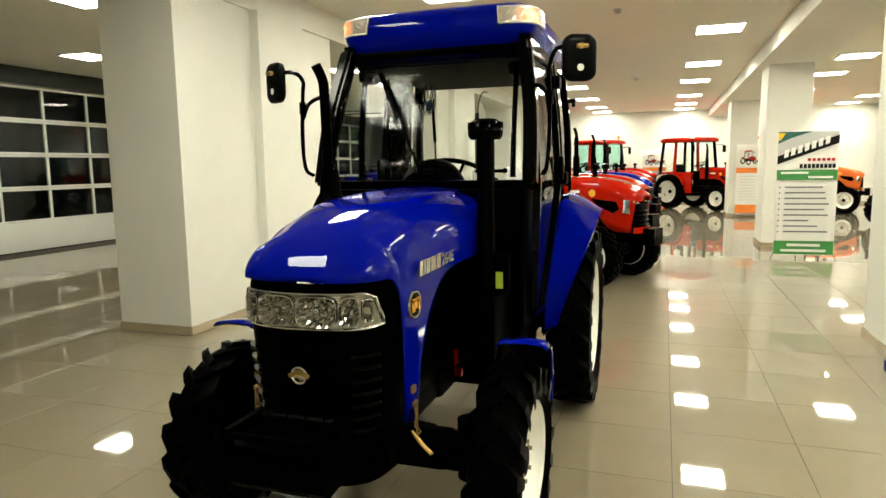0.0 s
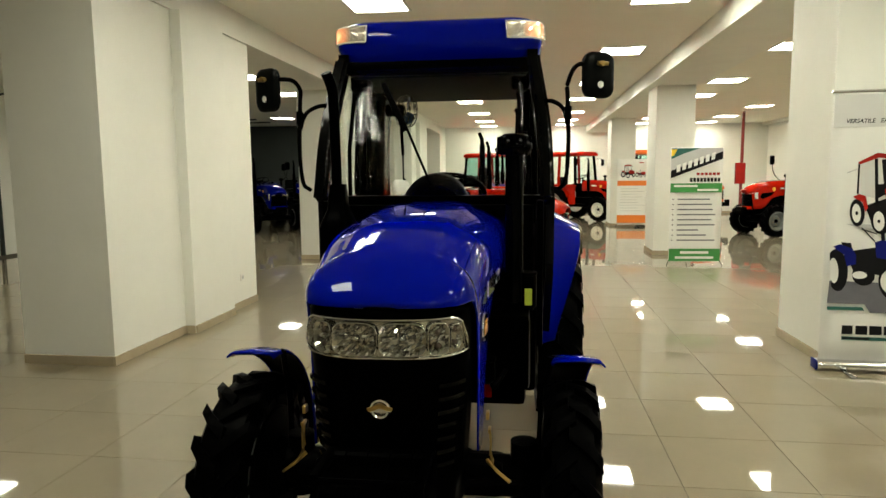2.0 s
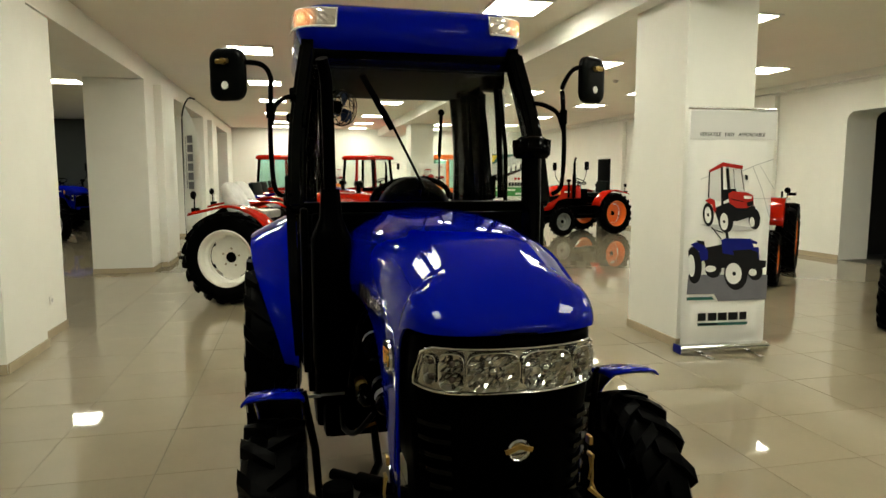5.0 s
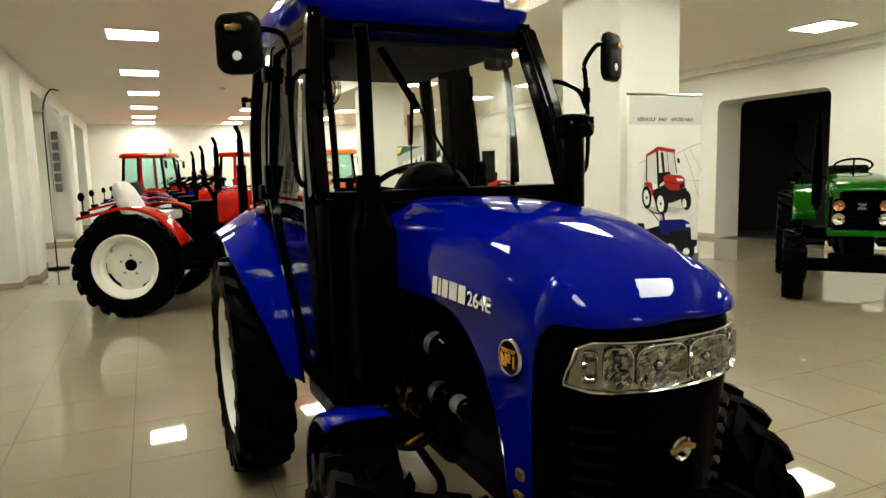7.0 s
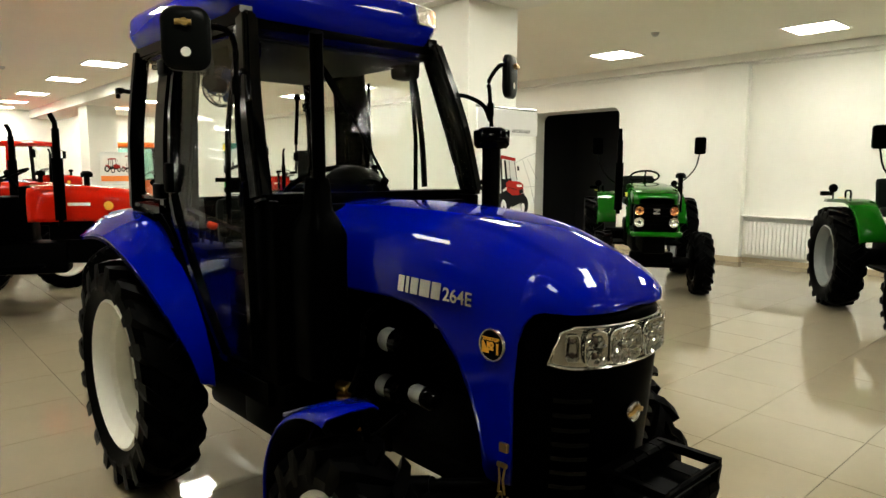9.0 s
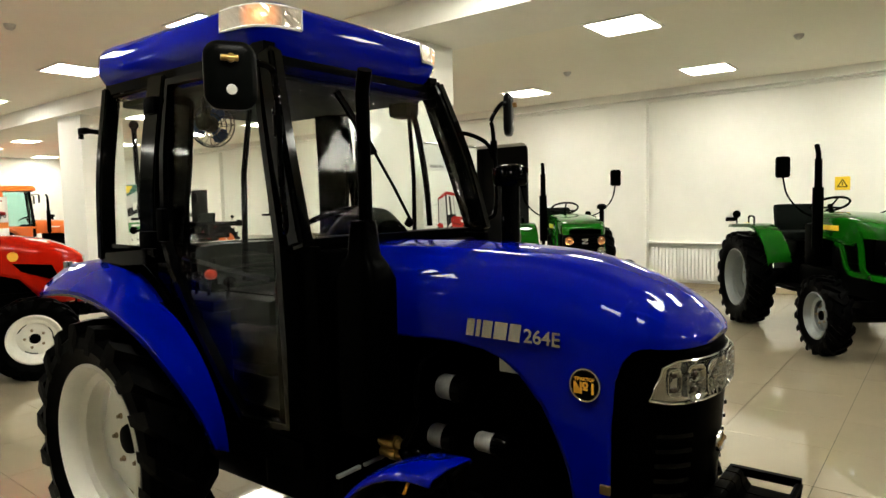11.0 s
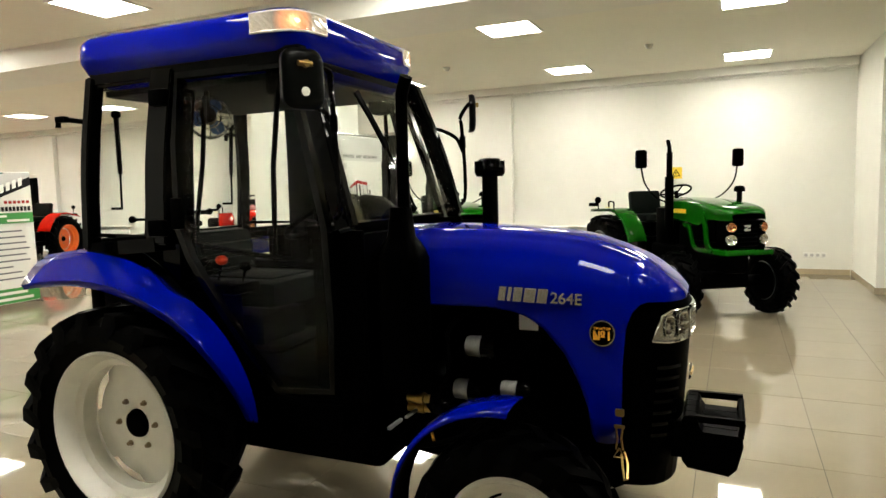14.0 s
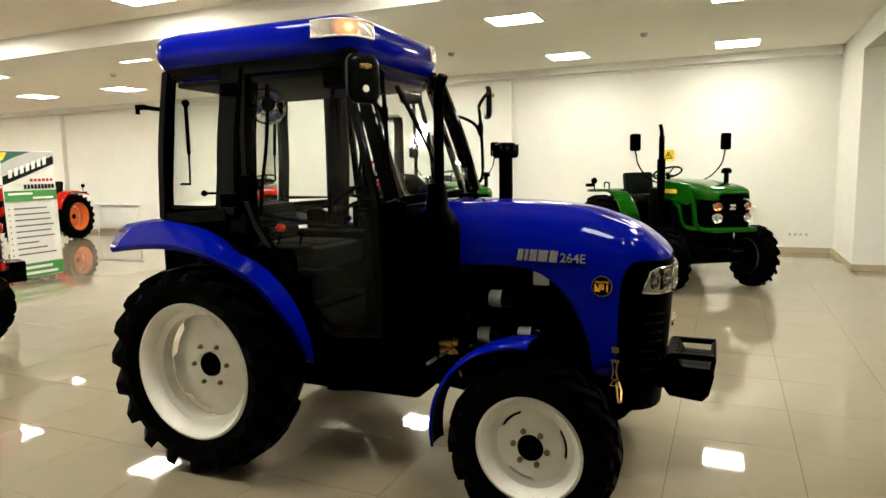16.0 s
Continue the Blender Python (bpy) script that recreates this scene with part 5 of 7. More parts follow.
    box(bm, (0, 0, 0.15), (0.12, 0.42, 0.32), 0.055)
    for k in range(3):
        box(bm, (0.055, 0, 0.06 + 0.075 * k), (0.04, 0.36, 0.055), 0.018)
    part("backrest", bm, M_SEAT, blue, "ribbed black backrest", m=pose(-0.12, 0, 1.01, 0, -8, 0))
    bm = B()
    box(bm, (0.08, 0, 0.84), (0.34, 0.34, 0.18), 0.03)
    part("seat_base", bm, M_MATT, blue)
    for s in (-1, 1):
        bm = B()
        box(bm, (-0.02, s * 0.40, 1.10), (0.78, 0.17, 0.05), 0.02)
        box(bm, (-0.05, s * 0.42, 0.92), (0.7, 0.14, 0.34), 0.03)
        part("side_console", bm, M_MATT, blue)
        for x, z, c in ((0.232, 1.213, M_KNOB if s < 0 else M_MATT), (0.14, 1.20, M_MATT), (0.36, 1.19, M_MATT)):
            bm = B()
            tube(bm, [(x - 0.03, s * 0.40, 1.10), (x, s * 0.40, z - 0.01)], 0.007, 6)
            lever = part("lever", bm, M_BLACK, blue)
            bm = B()
            ball(bm, (x, s * 0.40, z), 0.024, 12, (1.2, 1, 0.9))
            part("lever_knob", bm, c, lever, "orange lever knob" if c is M_KNOB else "")
    # towing lever seen behind the seat, with two arms
    bm = B()
    tube(bm, [(-0.42, -0.10, 1.40), (-0.315, 0.12, 1.402)], 0.012, 8)
    ball(bm, (-0.315, 0.125, 1.404), 0.019, 10)
    box(bm, (-0.375, -0.01, 1.372), (0.05, 0.04, 0.06), 0.01)
    tube(bm, [(-0.40, -0.06, 1.345), (-0.32, 0.07, 1.345)], 0.014, 8)
    part("window_latch", bm, M_MATT, blue, "black rear window latch with two arms")
    # cab fan under the roof
    bm = B()
    for rr, y in ((0.095, 0.0), (0.088, 0.025), (0.088, -0.025), (0.05, 0.04), (0.05, -0.04)):
        ring = [(rr * math.cos(a), y, rr * math.sin(a)) for a in (2 * math.pi * k / 24 for k in range(25))]
        tube(bm, ring, 0.003, 5)
    for k in range(12):
        a = 2 * math.pi * k / 12
        tube(bm, [(0.02 * math.cos(a), 0.045, 0.02 * math.sin(a)), (0.088 * math.cos(a), 0.025, 0.088 * math.sin(a)), (0.095 * math.cos(a), 0, 0.095 * math.sin(a))], 0.0018, 4)
        tube(bm, [(0.02 * math.cos(a), -0.045, 0.02 * math.sin(a)), (0.088 * math.cos(a), -0.025, 0.088 * math.sin(a)), (0.095 * math.cos(a), 0, 0.095 * math.sin(a))], 0.0018, 4)
    fan = part("cab_fan", bm, M_CHROME, blue, "small cab fan with a wire guard", m=pose(0.085, -0.265, 1.838, 0, 0, -140))
    for k in range(3):
        bm = B()
        prism(bm, [(0.012, -0.012), (0.045, -0.042), (0.078, -0.03), (0.085, 0.005), (0.065, 0.03), (0.012, 0.014)], pose(0, 0, 0, 0, 120 * k, 0) @ pose(0, 0, 0, 70, 0, 0), 0.003)
        part("fan_blade", bm, M_FANBLUE, fan, "blue fan blade")
    bm = B()
    cyl(bm, (0, 0.02, 0), (0, 0.12, 0), 0.035)
    tube(bm, [(0, 0.1, 0.03), (0, 0.1, 0.11)], 0.012, 6)
    part("fan_motor", bm, M_MATT, fan)
    # wiper
    bm = B()
    tube(bm, [(0.830, -0.215, 1.86), (0.880, -0.145, 1.735), (0.935, -0.06, 1.55), (0.965, 0.0, 1.42)], 0.006, 6)
    tube(bm, [(0.832, -0.24, 1.895), (0.868, -0.185, 1.79), (0.905, -0.125, 1.67)], 0, flat=(0.013, 0.006, (0, 1, 0.5)))
    cyl(bm, (0.965, 0.0, 1.42), (0.95, 0.0, 1.40), 0.016)
    part("wiper", bm, M_MATT, blue, "black windscreen wiper")
    # mirrors on bent arms, both turned outwards
    for s in (-1, 1):
        hx, hy, hz, turn = (0.949, -0.763, 1.861, -29) if s < 0 else (0.965, 0.735, 1.888, 25)
        top = hz + 0.045
        bm = B()
        tube(bm, [(0.93, s * 0.575, 1.40), (0.965, s * 0.60, 1.44), (0.965, s * 0.610, 1.6), (0.955, s * 0.605, 1.80), (0.95, s * 0.605, 1.86), (hx + 0.02, s * 0.64, top - 0.005), (hx + 0.02, hy - s * 0.02, top)], 0.010, 8, curved=5)
        tube(bm, [(0.83, s * 0.505, 1.80), (0.87, s * 0.55, 1.79), (0.93, s * 0.59, 1.75), (0.958, s * 0.606, 1.68)], 0.010, 8, curved=5)
        cyl(bm, (0.958, s * 0.608, 1.70), (0.957, s * 0.608, 1.76), 0.016)
        arm = part("mirror_arm", bm, M_BLACK, blue, "bent black mirror arm")
        head = pose(hx, hy, hz, 0, 0, turn)
        bm = B()
        rings = []
        for dx, inset in ((-0.020, 0.004), (-0.016, 0.0), (0.002, 0.0), (0.010, 0.006), (0.015, 0.018), (0.017, 0.035)):
            rings.append([(dx, u, v) for u, v in rounded(0.148 - 2 * inset, 0.195 - 2 * inset, 0.045 - inset * 0.4, 9)])
        loft(bm, rings, closed=True, cap=True)
        part("mirror", bm, M_SATIN, arm, "rounded black mirror housing", m=head)
        bm = B()
        prism(bm, rounded(0.132, 0.175, 0.038, 9), Matrix(((0, 0, -1, 0), (1, 0, 0, 0), (0, 1, 0, 0), (0, 0, 0, 1))) @ pose(0, 0, 0.0195), 0.002)
        part("mirror_glass", bm, M_MIRROR, arm, "silvered mirror glass", m=head, smooth=False)
        bm = B()
        cyl(bm, (0.012, 0, 0.045), (0.034, 0, 0.045), 0.012)
        cyl(bm, (0.026, -s * 0.02, 0.045), (0.026, s * 0.028, 0.045), 0.009)
        part("clamp", bm, M_BRASS, arm, m=head)
        bm = B()
        revolve(bm, [(0.0, 0.002), (0.014, 0.001), (0.015, 0.0)], 16, axis="X")
        part("maker_dot", bm, M_RIM, arm, "small white dot", m=head @ pose(0.0172, 0, -0.042))
    # exhaust stack on the right with its guard box, intake stack on the left
    bm = B()
    tube(bm, [(1.112, -0.395, 1.36), (1.118, -0.40, 1.76), (1.124, -0.405, 1.84), (1.152, -0.42, 1.90)], 0.023, 14, curved=6)
    part("exhaust_pipe", bm, M_MATT, blue, "matt black upright exhaust pipe")
    bm = B()
    rings = []
    for z, sx, sy in ((0.74, 0.085, 0.07), (0.77, 0.092, 0.075), (1.24, 0.092, 0.075), (1.29, 0.070, 0.055), (1.32, 0.047, 0.043), (1.43, 0.034, 0.034)):
        rings.append([(1.10 + u * sx, -0.395 + v * sy, z) for u, v in rounded(2, 2, 0.5, 4)])
    loft(bm, rings, closed=True, cap=True)
    part("exhaust_guard", bm, M_MATT, blue, "black guard round the exhaust")
    bm = B()
    revolve(bm, [(0.038, 0.95), (0.038, 1.56), (0.06, 1.56), (0.072, 1.575), (0.074, 1.60), (0.062, 1.632), (0.045, 1.645), (0, 1.648)], 28, axis="Z")
    for k in range(10):
        a = 2 * math.pi * k / 10
        box(bm, (0, 0, 0), (0.012, 0.008, 0.03), 0, m=Matrix.Translation((0.068 * math.cos(a), 0.068 * math.sin(a), 1.618)) @ pose(0, 0, 0, 0, 0, math.degrees(a)))
    part("air_intake", bm, M_BLACK, blue, "black air intake with a ribbed cap", m=pose(1.184, 0.377, -0.015))


blue_cab()


# ---- the other tractors in the hall ----
def field_tractor(at, paint, rim_mat, label, rear_rim=None, near=False, boxy=False, cab=False, wrapped=False, glass=None, stack_x=1.15, stack_y=-0.36, beacon=False, mirrors=True):
    t = thing("cab_tractor" if cab else "tractor", at, label, "tractor", "tractors")
    for s in (-1, 1):
        put_wheel(t, "rear", "rear_tyre", 0, s * 0.62, 0.534, rear_rim or rim_mat, 15 + 20 * s, 5, 0.105, near, **REAR)
        put_wheel(t, "front", "front_tyre", 1.70, s * 0.56, 0.366, rim_mat, 25 + 10 * s, 5, 0.078, near, **FRONT)
    if boxy:
        xs = [0.85, 1.0, 1.2, 1.4, 1.6, 1.8, 1.95, 2.04, 2.09, 2.115]
        w = [(0.85, 0.25), (1.4, 0.265), (1.85, 0.272), (1.98, 0.262), (2.06, 0.235), (2.115, 0.19)]
        top = [(0.85, 1.30), (1.4, 1.285), (1.8, 1.25), (1.95, 1.225), (2.04, 1.20), (2.09, 1.17), (2.115, 1.145)]
        low = [(0.85, 1.05), (1.45, 1.0), (1.75, 0.98), (1.76, 1.07), (2.115, 1.07)]
        power, sh = 5.0, 0.11
    else:
        xs = [0.85, 1.0, 1.2, 1.4, 1.6, 1.75, 1.85, 1.95, 2.03, 2.08, 2.11, 2.13]
        w = [(0.85, 0.28), (1.4, 0.275), (1.85, 0.26), (2.03, 0.235), (2.11, 0.17), (2.13, 0.09)]
        top = [(0.85, 1.29), (1.4, 1.28), (1.75, 1.24), (1.95, 1.175), (2.08, 1.10), (2.13, 1.05)]
        low = [(0.85, 0.93), (1.5, 0.93), (1.62, 0.86), (1.74, 0.70), (1.80, 0.64), (2.04, 0.63), (2.045, 0.95), (2.13, 1.0)]
        power, sh = 3.2, 0.2
    ob = part("hood", hood_mesh(xs, w, top, low, sh, power, 8, 4), paint, t, "glossy painted engine hood", angle=45)
    thicken(ob, 0.006)
    if boxy:
        bm = B()
        box(bm, (1.94, 0, 0.91), (0.28, 0.48, 0.33), 0.05)
        box(bm, (1.66, 0, 0.98), (0.5, 0.52, 0.30), 0.02)
        part("grille", bm, M_MATT, t, "black front grille")
        bm = B()
        box(bm, (2.0, 0, 0.735), (0.28, 0.56, 0.06), 0.018)
        for s in (-1, 1):
            tube(bm, [(1.60, s * 0.272, 1.20), (1.70, s * 0.276, 1.13), (1.77, s * 0.278, 0.98), (1.81, s * 0.28, 0.80), (1.88, s * 0.272, 0.735)], 0, flat=(0.034, 0.01, (1, 0, 0)), curved=5)
            tube(bm, [(1.32, s * 0.27, 1.0), (1.44, s * 0.273, 0.97), (1.52, s * 0.275, 0.80), (1.62, s * 0.275, 0.74), (1.86, s * 0.274, 0.735)], 0, flat=(0.022, 0.01, (0, 0, 1)), curved=5)
        part("front_frame", bm, paint, t, "painted frame round the grille")
        for k in range(6):
            bm = B()
            box(bm, (2.08, 0, 0.80 + 0.045 * k), (0.012, 0.26, 0.012), 0.003)
            part("grille_bar", bm, M_BLACK, t)
        for s in (-1, 1):
            for z, r in ((1.0, 0.05), (0.87, 0.056)):
                bm = B()
                revolve(bm, [(r, -0.02), (r * 1.08, 0.0), (r, 0.014), (r * 0.8, 0.006), (r * 0.3, -0.004), (r * 0.28, 0.006), (0, 0.008)], 20, axis="X")
                hl = part("headlight", bm, M_CHROME, t, "round chrome headlight", m=pose(2.092, s * 0.185, z, 0, 0, s * 14))
                bm = B()
                revolve(bm, [(r * 0.98, 0.014), (r * 0.6, 0.026), (0, 0.03)], 20, axis="X")
                part("lens", bm, M_AMBERGLASS if z > 0.95 else M_LENS, hl, "amber lens" if z > 0.95 else "")
        bm = B()
        prism(bm, [(-0.035, 0.03), (0.035, 0.03), (0.035, 0.012), (-0.008, -0.012), (0.035, -0.012), (0.035, -0.03), (-0.035, -0.03), (-0.035, -0.012), (0.008, 0.012), (-0.035, 0.012)],
              Matrix(((0, 0, 1, 2.086), (1, 0, 0, 0), (0, 1, 0, 0.99), (0, 0, 0, 1))), 0.008)
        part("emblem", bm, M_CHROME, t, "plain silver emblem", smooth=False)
        for s in (-1, 1):
            bm = B()
            box(bm, (1.2, s * 0.268, 1.15), (0.32, 0.004, 0.05), 0.001)
            part("side_stripe", bm, M_YELLOW, t, "yellow side decal")
    else:
        bm = B()
        rings = []
        for z, f in ((0.60, 0.9), (0.75, 0.95), (0.96, 1.0)):
            rings.append([(2.105 - 0.06 * (abs(y) / 0.215) ** 3, y * f, z) for y in (-0.215, -0.18, -0.1, 0, 0.1, 0.18, 0.215)])
        loft(bm, rings, closed=False)
        gr = part("grille", bm, M_MATT, t, "black front grille")
        thicken(gr, 0.02)
        for s in (-1, 1):
            bm = B()
            ball(bm, (2.055, s * 0.155, 0.985), 0.07, 16, (0.55, 1.05, 0.52))
            part("headlight", bm, M_CHROME, t, "clear headlight")
        for k in range(5):
            bm = B()
            tube(bm, [(2.118 - 0.09 * (abs(y) / 0.22) ** 3, y, 0.66 + 0.055 * k) for y in (-0.2, -0.1, 0, 0.1, 0.2)], 0.008, 5)
            part("grille_bar", bm, M_BLACK, t)
        for s in (-1, 1):
            bm = B()
            box(bm, (1.30, s * 0.2795, 1.10), (0.2, 0.004, 0.03), 0.001)
            part("side_decal", bm, M_TRIM, t, "pale side decal bar")
            bm = B()
            revolve(bm, [(0, 0.006), (0.036, 0.006), (0.044, 0.004), (0.046, 0.0)], 20, axis="Y")
            part("side_badge", bm, M_GOLD, t, "round gold and black badge", m=pose(1.56, s * 0.268, 1.08, 0, 0, 0 if s > 0 else 180))
        bm = B()
        tube(bm, [(2.06, -0.20, 0.655), (2.095, -0.15, 0.655), (2.11, 0, 0.655), (2.095, 0.15, 0.655), (2.06, 0.20, 0.655)], 0, flat=(0.035, 0.012, (0, 0, 1)), curved=4)
        part("apron", bm, paint, t, "painted apron below the grille")
        bm = B()
        box(bm, (2.06, 0, 0.54), (0.16, 0.36, 0.12), 0.015)
        part("front_bumper", bm, M_BLACK, t)
        for k in range(4):
            bm = B()
            box(bm, (2.21, -0.105 + 0.07 * k, 0.58), (0.14, 0.064, 0.2), 0.012)
            part("front_weight", bm, M_BLACK, t)
        for s in (-1, 1):
            bm = B()
            prism(bm, [(1.55, 1.02), (1.86, 0.99), (1.90, 0.90), (1.84, 0.86), (1.62, 0.94)], Matrix(((1, 0, 0, 0), (0, 0, 1, s * 0.268 - 0.012), (0, 1, 0, 0), (0, 0, 0, 1))), 0.024)
            part("side_vent", bm, M_MATT, t, smooth=False)
            bm = B()
            box(bm, (1.98, s * 0.243, 0.93), (0.10, 0.02, 0.16), 0.008)
            part("side_lamp", bm, M_CHROME, t, "chrome corner lamp")
    # running gear
    bm = B()
    box(bm, (1.5, 0, 0.66), (0.9, 0.26, 0.34), 0.03)
    part("crankcase", bm, M_IRON, t, "black engine crankcase")
    bm = B()
    box(bm, (1.35, 0, 0.86), (0.7, 0.3, 0.26), 0.03)
    part("engine_block", bm, M_IRON, t)
    bm = B()
    box(bm, (0.75, 0, 0.56), (0.8, 0.34, 0.32), 0.04)
    part("gearbox", bm, M_IRON, t)
    bm = B()
    cyl(bm, (1.70, -0.5, 0.366), (1.70, 0.5, 0.366), 0.07)
    box(bm, (1.70, 0, 0.42), (0.16, 0.5, 0.14), 0.03)
    part("front_axle", bm, M_IRON, t)
    # dark discs added to black out the shaded inner sides of the front rims
    for s in (-1, 1):
        bm = B()
        revolve(bm, [(0, 0.43), (0.15, 0.435), (0.212, 0.455), (0.212, 0.47), (0, 0.475)], 24)
        part("rim_shade_disc", bm, M_IRON, t, m=pose(1.70, 0, 0.366) @ Matrix.Diagonal((1, s, 1, 1)))
    bm = B()
    cyl(bm, (0, -0.52, 0.534), (0, 0.52, 0.534), 0.10)
    box(bm, (0, 0, 0.58), (0.5, 0.4, 0.4), 0.05)
    tube(bm, [(-0.2, -0.2, 0.45), (-0.62, -0.26, 0.42)], 0.02, 6)
    tube(bm, [(-0.2, 0.2, 0.45), (-0.62, 0.26, 0.42)], 0.02, 6)
    part("rear_axle", bm, M_IRON, t)
    bm = B()
    box(bm, (0.72, -0.36, 0.50), (0.5, 0.22, 0.03), 0.008)
    box(bm, (0.72, 0.36, 0.50), (0.5, 0.22, 0.03), 0.008)
    box(bm, (0.66, 0.33, 0.64), (0.34, 0.16, 0.2), 0.02)
    box(bm, (0.70, 0, 0.95), (0.34, 0.4, 0.45), 0.03)
    part("footplate", bm, M_MATT, t)
    # rear mudguards
    for s in (-1, 1):
        bm = B()
        rings = []
        for k in range(13):
            a = radians(20 + 128 * k / 12)
            r = 0.62
            x, z = r * math.cos(a), 0.534 + r * math.sin(a)
            if a > radians(92):
                x, z = -0.02 - (0.6 if boxy else 0.44) * (a - radians(92)) / radians(56), 1.153 - (0.02 if boxy else 0.10) * (a - radians(92))
            rings.append([(x, s * y, z - d) for y, d in (((0.34, 0.0), (0.36, -0.008), (0.48, -0.006), (0.58, 0.0), (0.595, 0.035)) if boxy else ((0.40, 0.0), (0.43, -0.008), (0.58, -0.006), (0.69, 0.0), (0.705, 0.03)))])
        loft(bm, rings, closed=False)
        f = part("rear_fender", bm, paint, t, "painted rear mudguard", angle=50)
        thicken(f, 0.008)
        bm = B()
        box(bm, (-0.46 if boxy else -0.40, s * 0.62, 1.20 if boxy else 1.09), (0.05, 0.12, 0.05), 0.012)
        part("tail_lamp", bm, M_MATT, f)
        bm = B()
        tube(bm, [(-0.45, s * 0.55, 1.10), (-0.45, s * 0.55, 1.22)], 0.009, 6)
        ball(bm, (-0.46, s * 0.55, 1.26), 0.05, 12, (0.6, 1, 1))
        part("work_lamp", bm, M_MATT, f, "round black work lamp")
        if boxy:
            bm = B()
            tube(bm, [(-0.05, s * 0.5, 1.16), (-0.06, s * 0.5, 1.235), (-0.2, s * 0.5, 1.235), (-0.21, s * 0.5, 1.16)], 0.011, 6, curved=4)
            part("grab_handle", bm, M_MATT, f)
            bm = B()
            box(bm, (0.0, s * 0.60, 1.168), (0.10, 0.05, 0.004), 0.001)
            part("warning_sticker", bm, M_YELLOW, f)
    # seat, wheel, column
    bm = B()
    box(bm, (0.10, 0, 1.02), (0.42, 0.44, 0.10), 0.035)
    seat = part("seat", bm, M_WRAP if wrapped else M_SEAT, t, "driver's seat in pale plastic wrap" if wrapped else "black vinyl driver's seat")
    bm = B()
    if wrapped:
        rings = []
        for z, w, d in ((0.0, 0.40, 0.14), (0.12, 0.44, 0.16), (0.26, 0.42, 0.13), (0.36, 0.33, 0.09), (0.40, 0.22, 0.05)):
            rings.append([(u, v, z) for u, v in rounded(d, w, d * 0.42, 4)])
        loft(bm, rings, closed=True, cap=True)
    else:
        box(bm, (0, 0, 0.17), (0.10, 0.44, 0.36), 0.04)
    part("backrest", bm, M_WRAP if wrapped else M_SEAT, seat, m=pose(-0.13, 0, 1.03, 0, -24 if wrapped else -10, 0))
    bm = B()
    box(bm, (0.1, 0, 0.88), (0.3, 0.3, 0.2), 0.03)
    part("seat_base", bm, M_MATT, t)
    bm = B()
    rings = []
    for k in range(25):
        a = 2 * math.pi * k / 24
        rings.append([((0.185 + 0.013 * math.cos(b)) * math.cos(a), (0.185 + 0.013 * math.cos(b)) * math.sin(a), 0.013 * math.sin(b)) for b in (2 * math.pi * j / 6 for j in range(6))])
    loft(bm, rings)
    for k in range(3):
        a = 2 * math.pi * k / 3
        tube(bm, [(0, 0, -0.03), (0.18 * math.cos(a), 0.18 * math.sin(a), 0)], 0.010, 6)
    cyl(bm, (0, 0, -0.32), (0, 0, -0.0), 0.025)
    part("steering_wheel", bm, M_MATT, t, "black steering wheel", m=pose(0.66, 0, 1.37, 0, -25, 0))
    bm = B()
    box(bm, (0.83, 0, 1.15), (0.12, 0.42, 0.26), 0.03)
    part("dashboard", bm, M_MATT, t)
    # stacks
    bm = B()
    tube(bm, [(stack_x, stack_y, 0.9), (stack_x, stack_y, 1.80), (stack_x - 0.01, stack_y, 1.90), (stack_x - 0.04, stack_y, 1.97)], 0.024, 10, curved=4)
    cyl(bm, (stack_x, stack_y, 0.95), (stack_x, stack_y, 1.55), 0.05)
    cyl(bm, (stack_x, stack_y, 1.55), (stack_x, stack_y, 1.83), 0.034)
    part("exhaust_pipe", bm, M_MATT, t, "tall black exhaust pipe")
    bm = B()
    revolve(bm, [(0.03, 0.95), (0.03, 1.36), (0.06, 1.36), (0.062, 1.40), (0.04, 1.425), (0, 1.43)], 16, axis="Z")
    part("air_intake", bm, M_BLACK, t, "black air intake cap", m=pose(1.45 if boxy else 1.3, 0.34 if boxy else 0.33, 0))
    if cab:
        for s in (-1, 1):
            for x0, x1 in ((0.80, 0.72), (0.12, 0.12), (-0.42, -0.36)):
                bm = B()
                tube(bm, [(x0, s * 0.56, 1.12), (x1, s * 0.50, 2.06)], 0, flat=(0.035, 0.03, (1, 0, 0)))
                part("cab_post", bm, paint if x0 == 0.12 else M_BLACK, t)
            q = [(0.80, s * 0.56, 1.12), (0.12, s * 0.56, 1.12), (0.12, s * 0.50, 2.04), (0.72, s * 0.50, 2.04)]
            q2 = [(0.12, s * 0.56, 1.12), (-0.42, s * 0.56, 1.12), (-0.36, s * 0.50, 2.04), (0.12, s * 0.50, 2.04)]
            for qq in (q, q2):
                bm = B()
                bm.faces.new([bm.verts.new(p) for p in qq])
                pn = part("pane", bm, glass or M_GLASS, t, smooth=False)
                thicken(pn, 0.004, 0)
                pn.visible_shadow = False
            bm = B()
            box(bm, (0.19, s * 0.56, 1.10), (1.26, 0.05, 0.06), 0.01)
            box(bm, (0.46, s * 0.52, 0.80), (0.60, 0.05, 0.60), 0.02)
            part("cab_sill", bm, paint, t)
        for x0, x1 in ((0.80, 0.72), (-0.42, -0.36)):
            bm = B()
            bm.faces.new([bm.verts.new(p) for p in ((x0, -0.54, 1.14), (x0, 0.54, 1.14), (x1, 0.49, 2.04), (x1, -0.49, 2.04))])
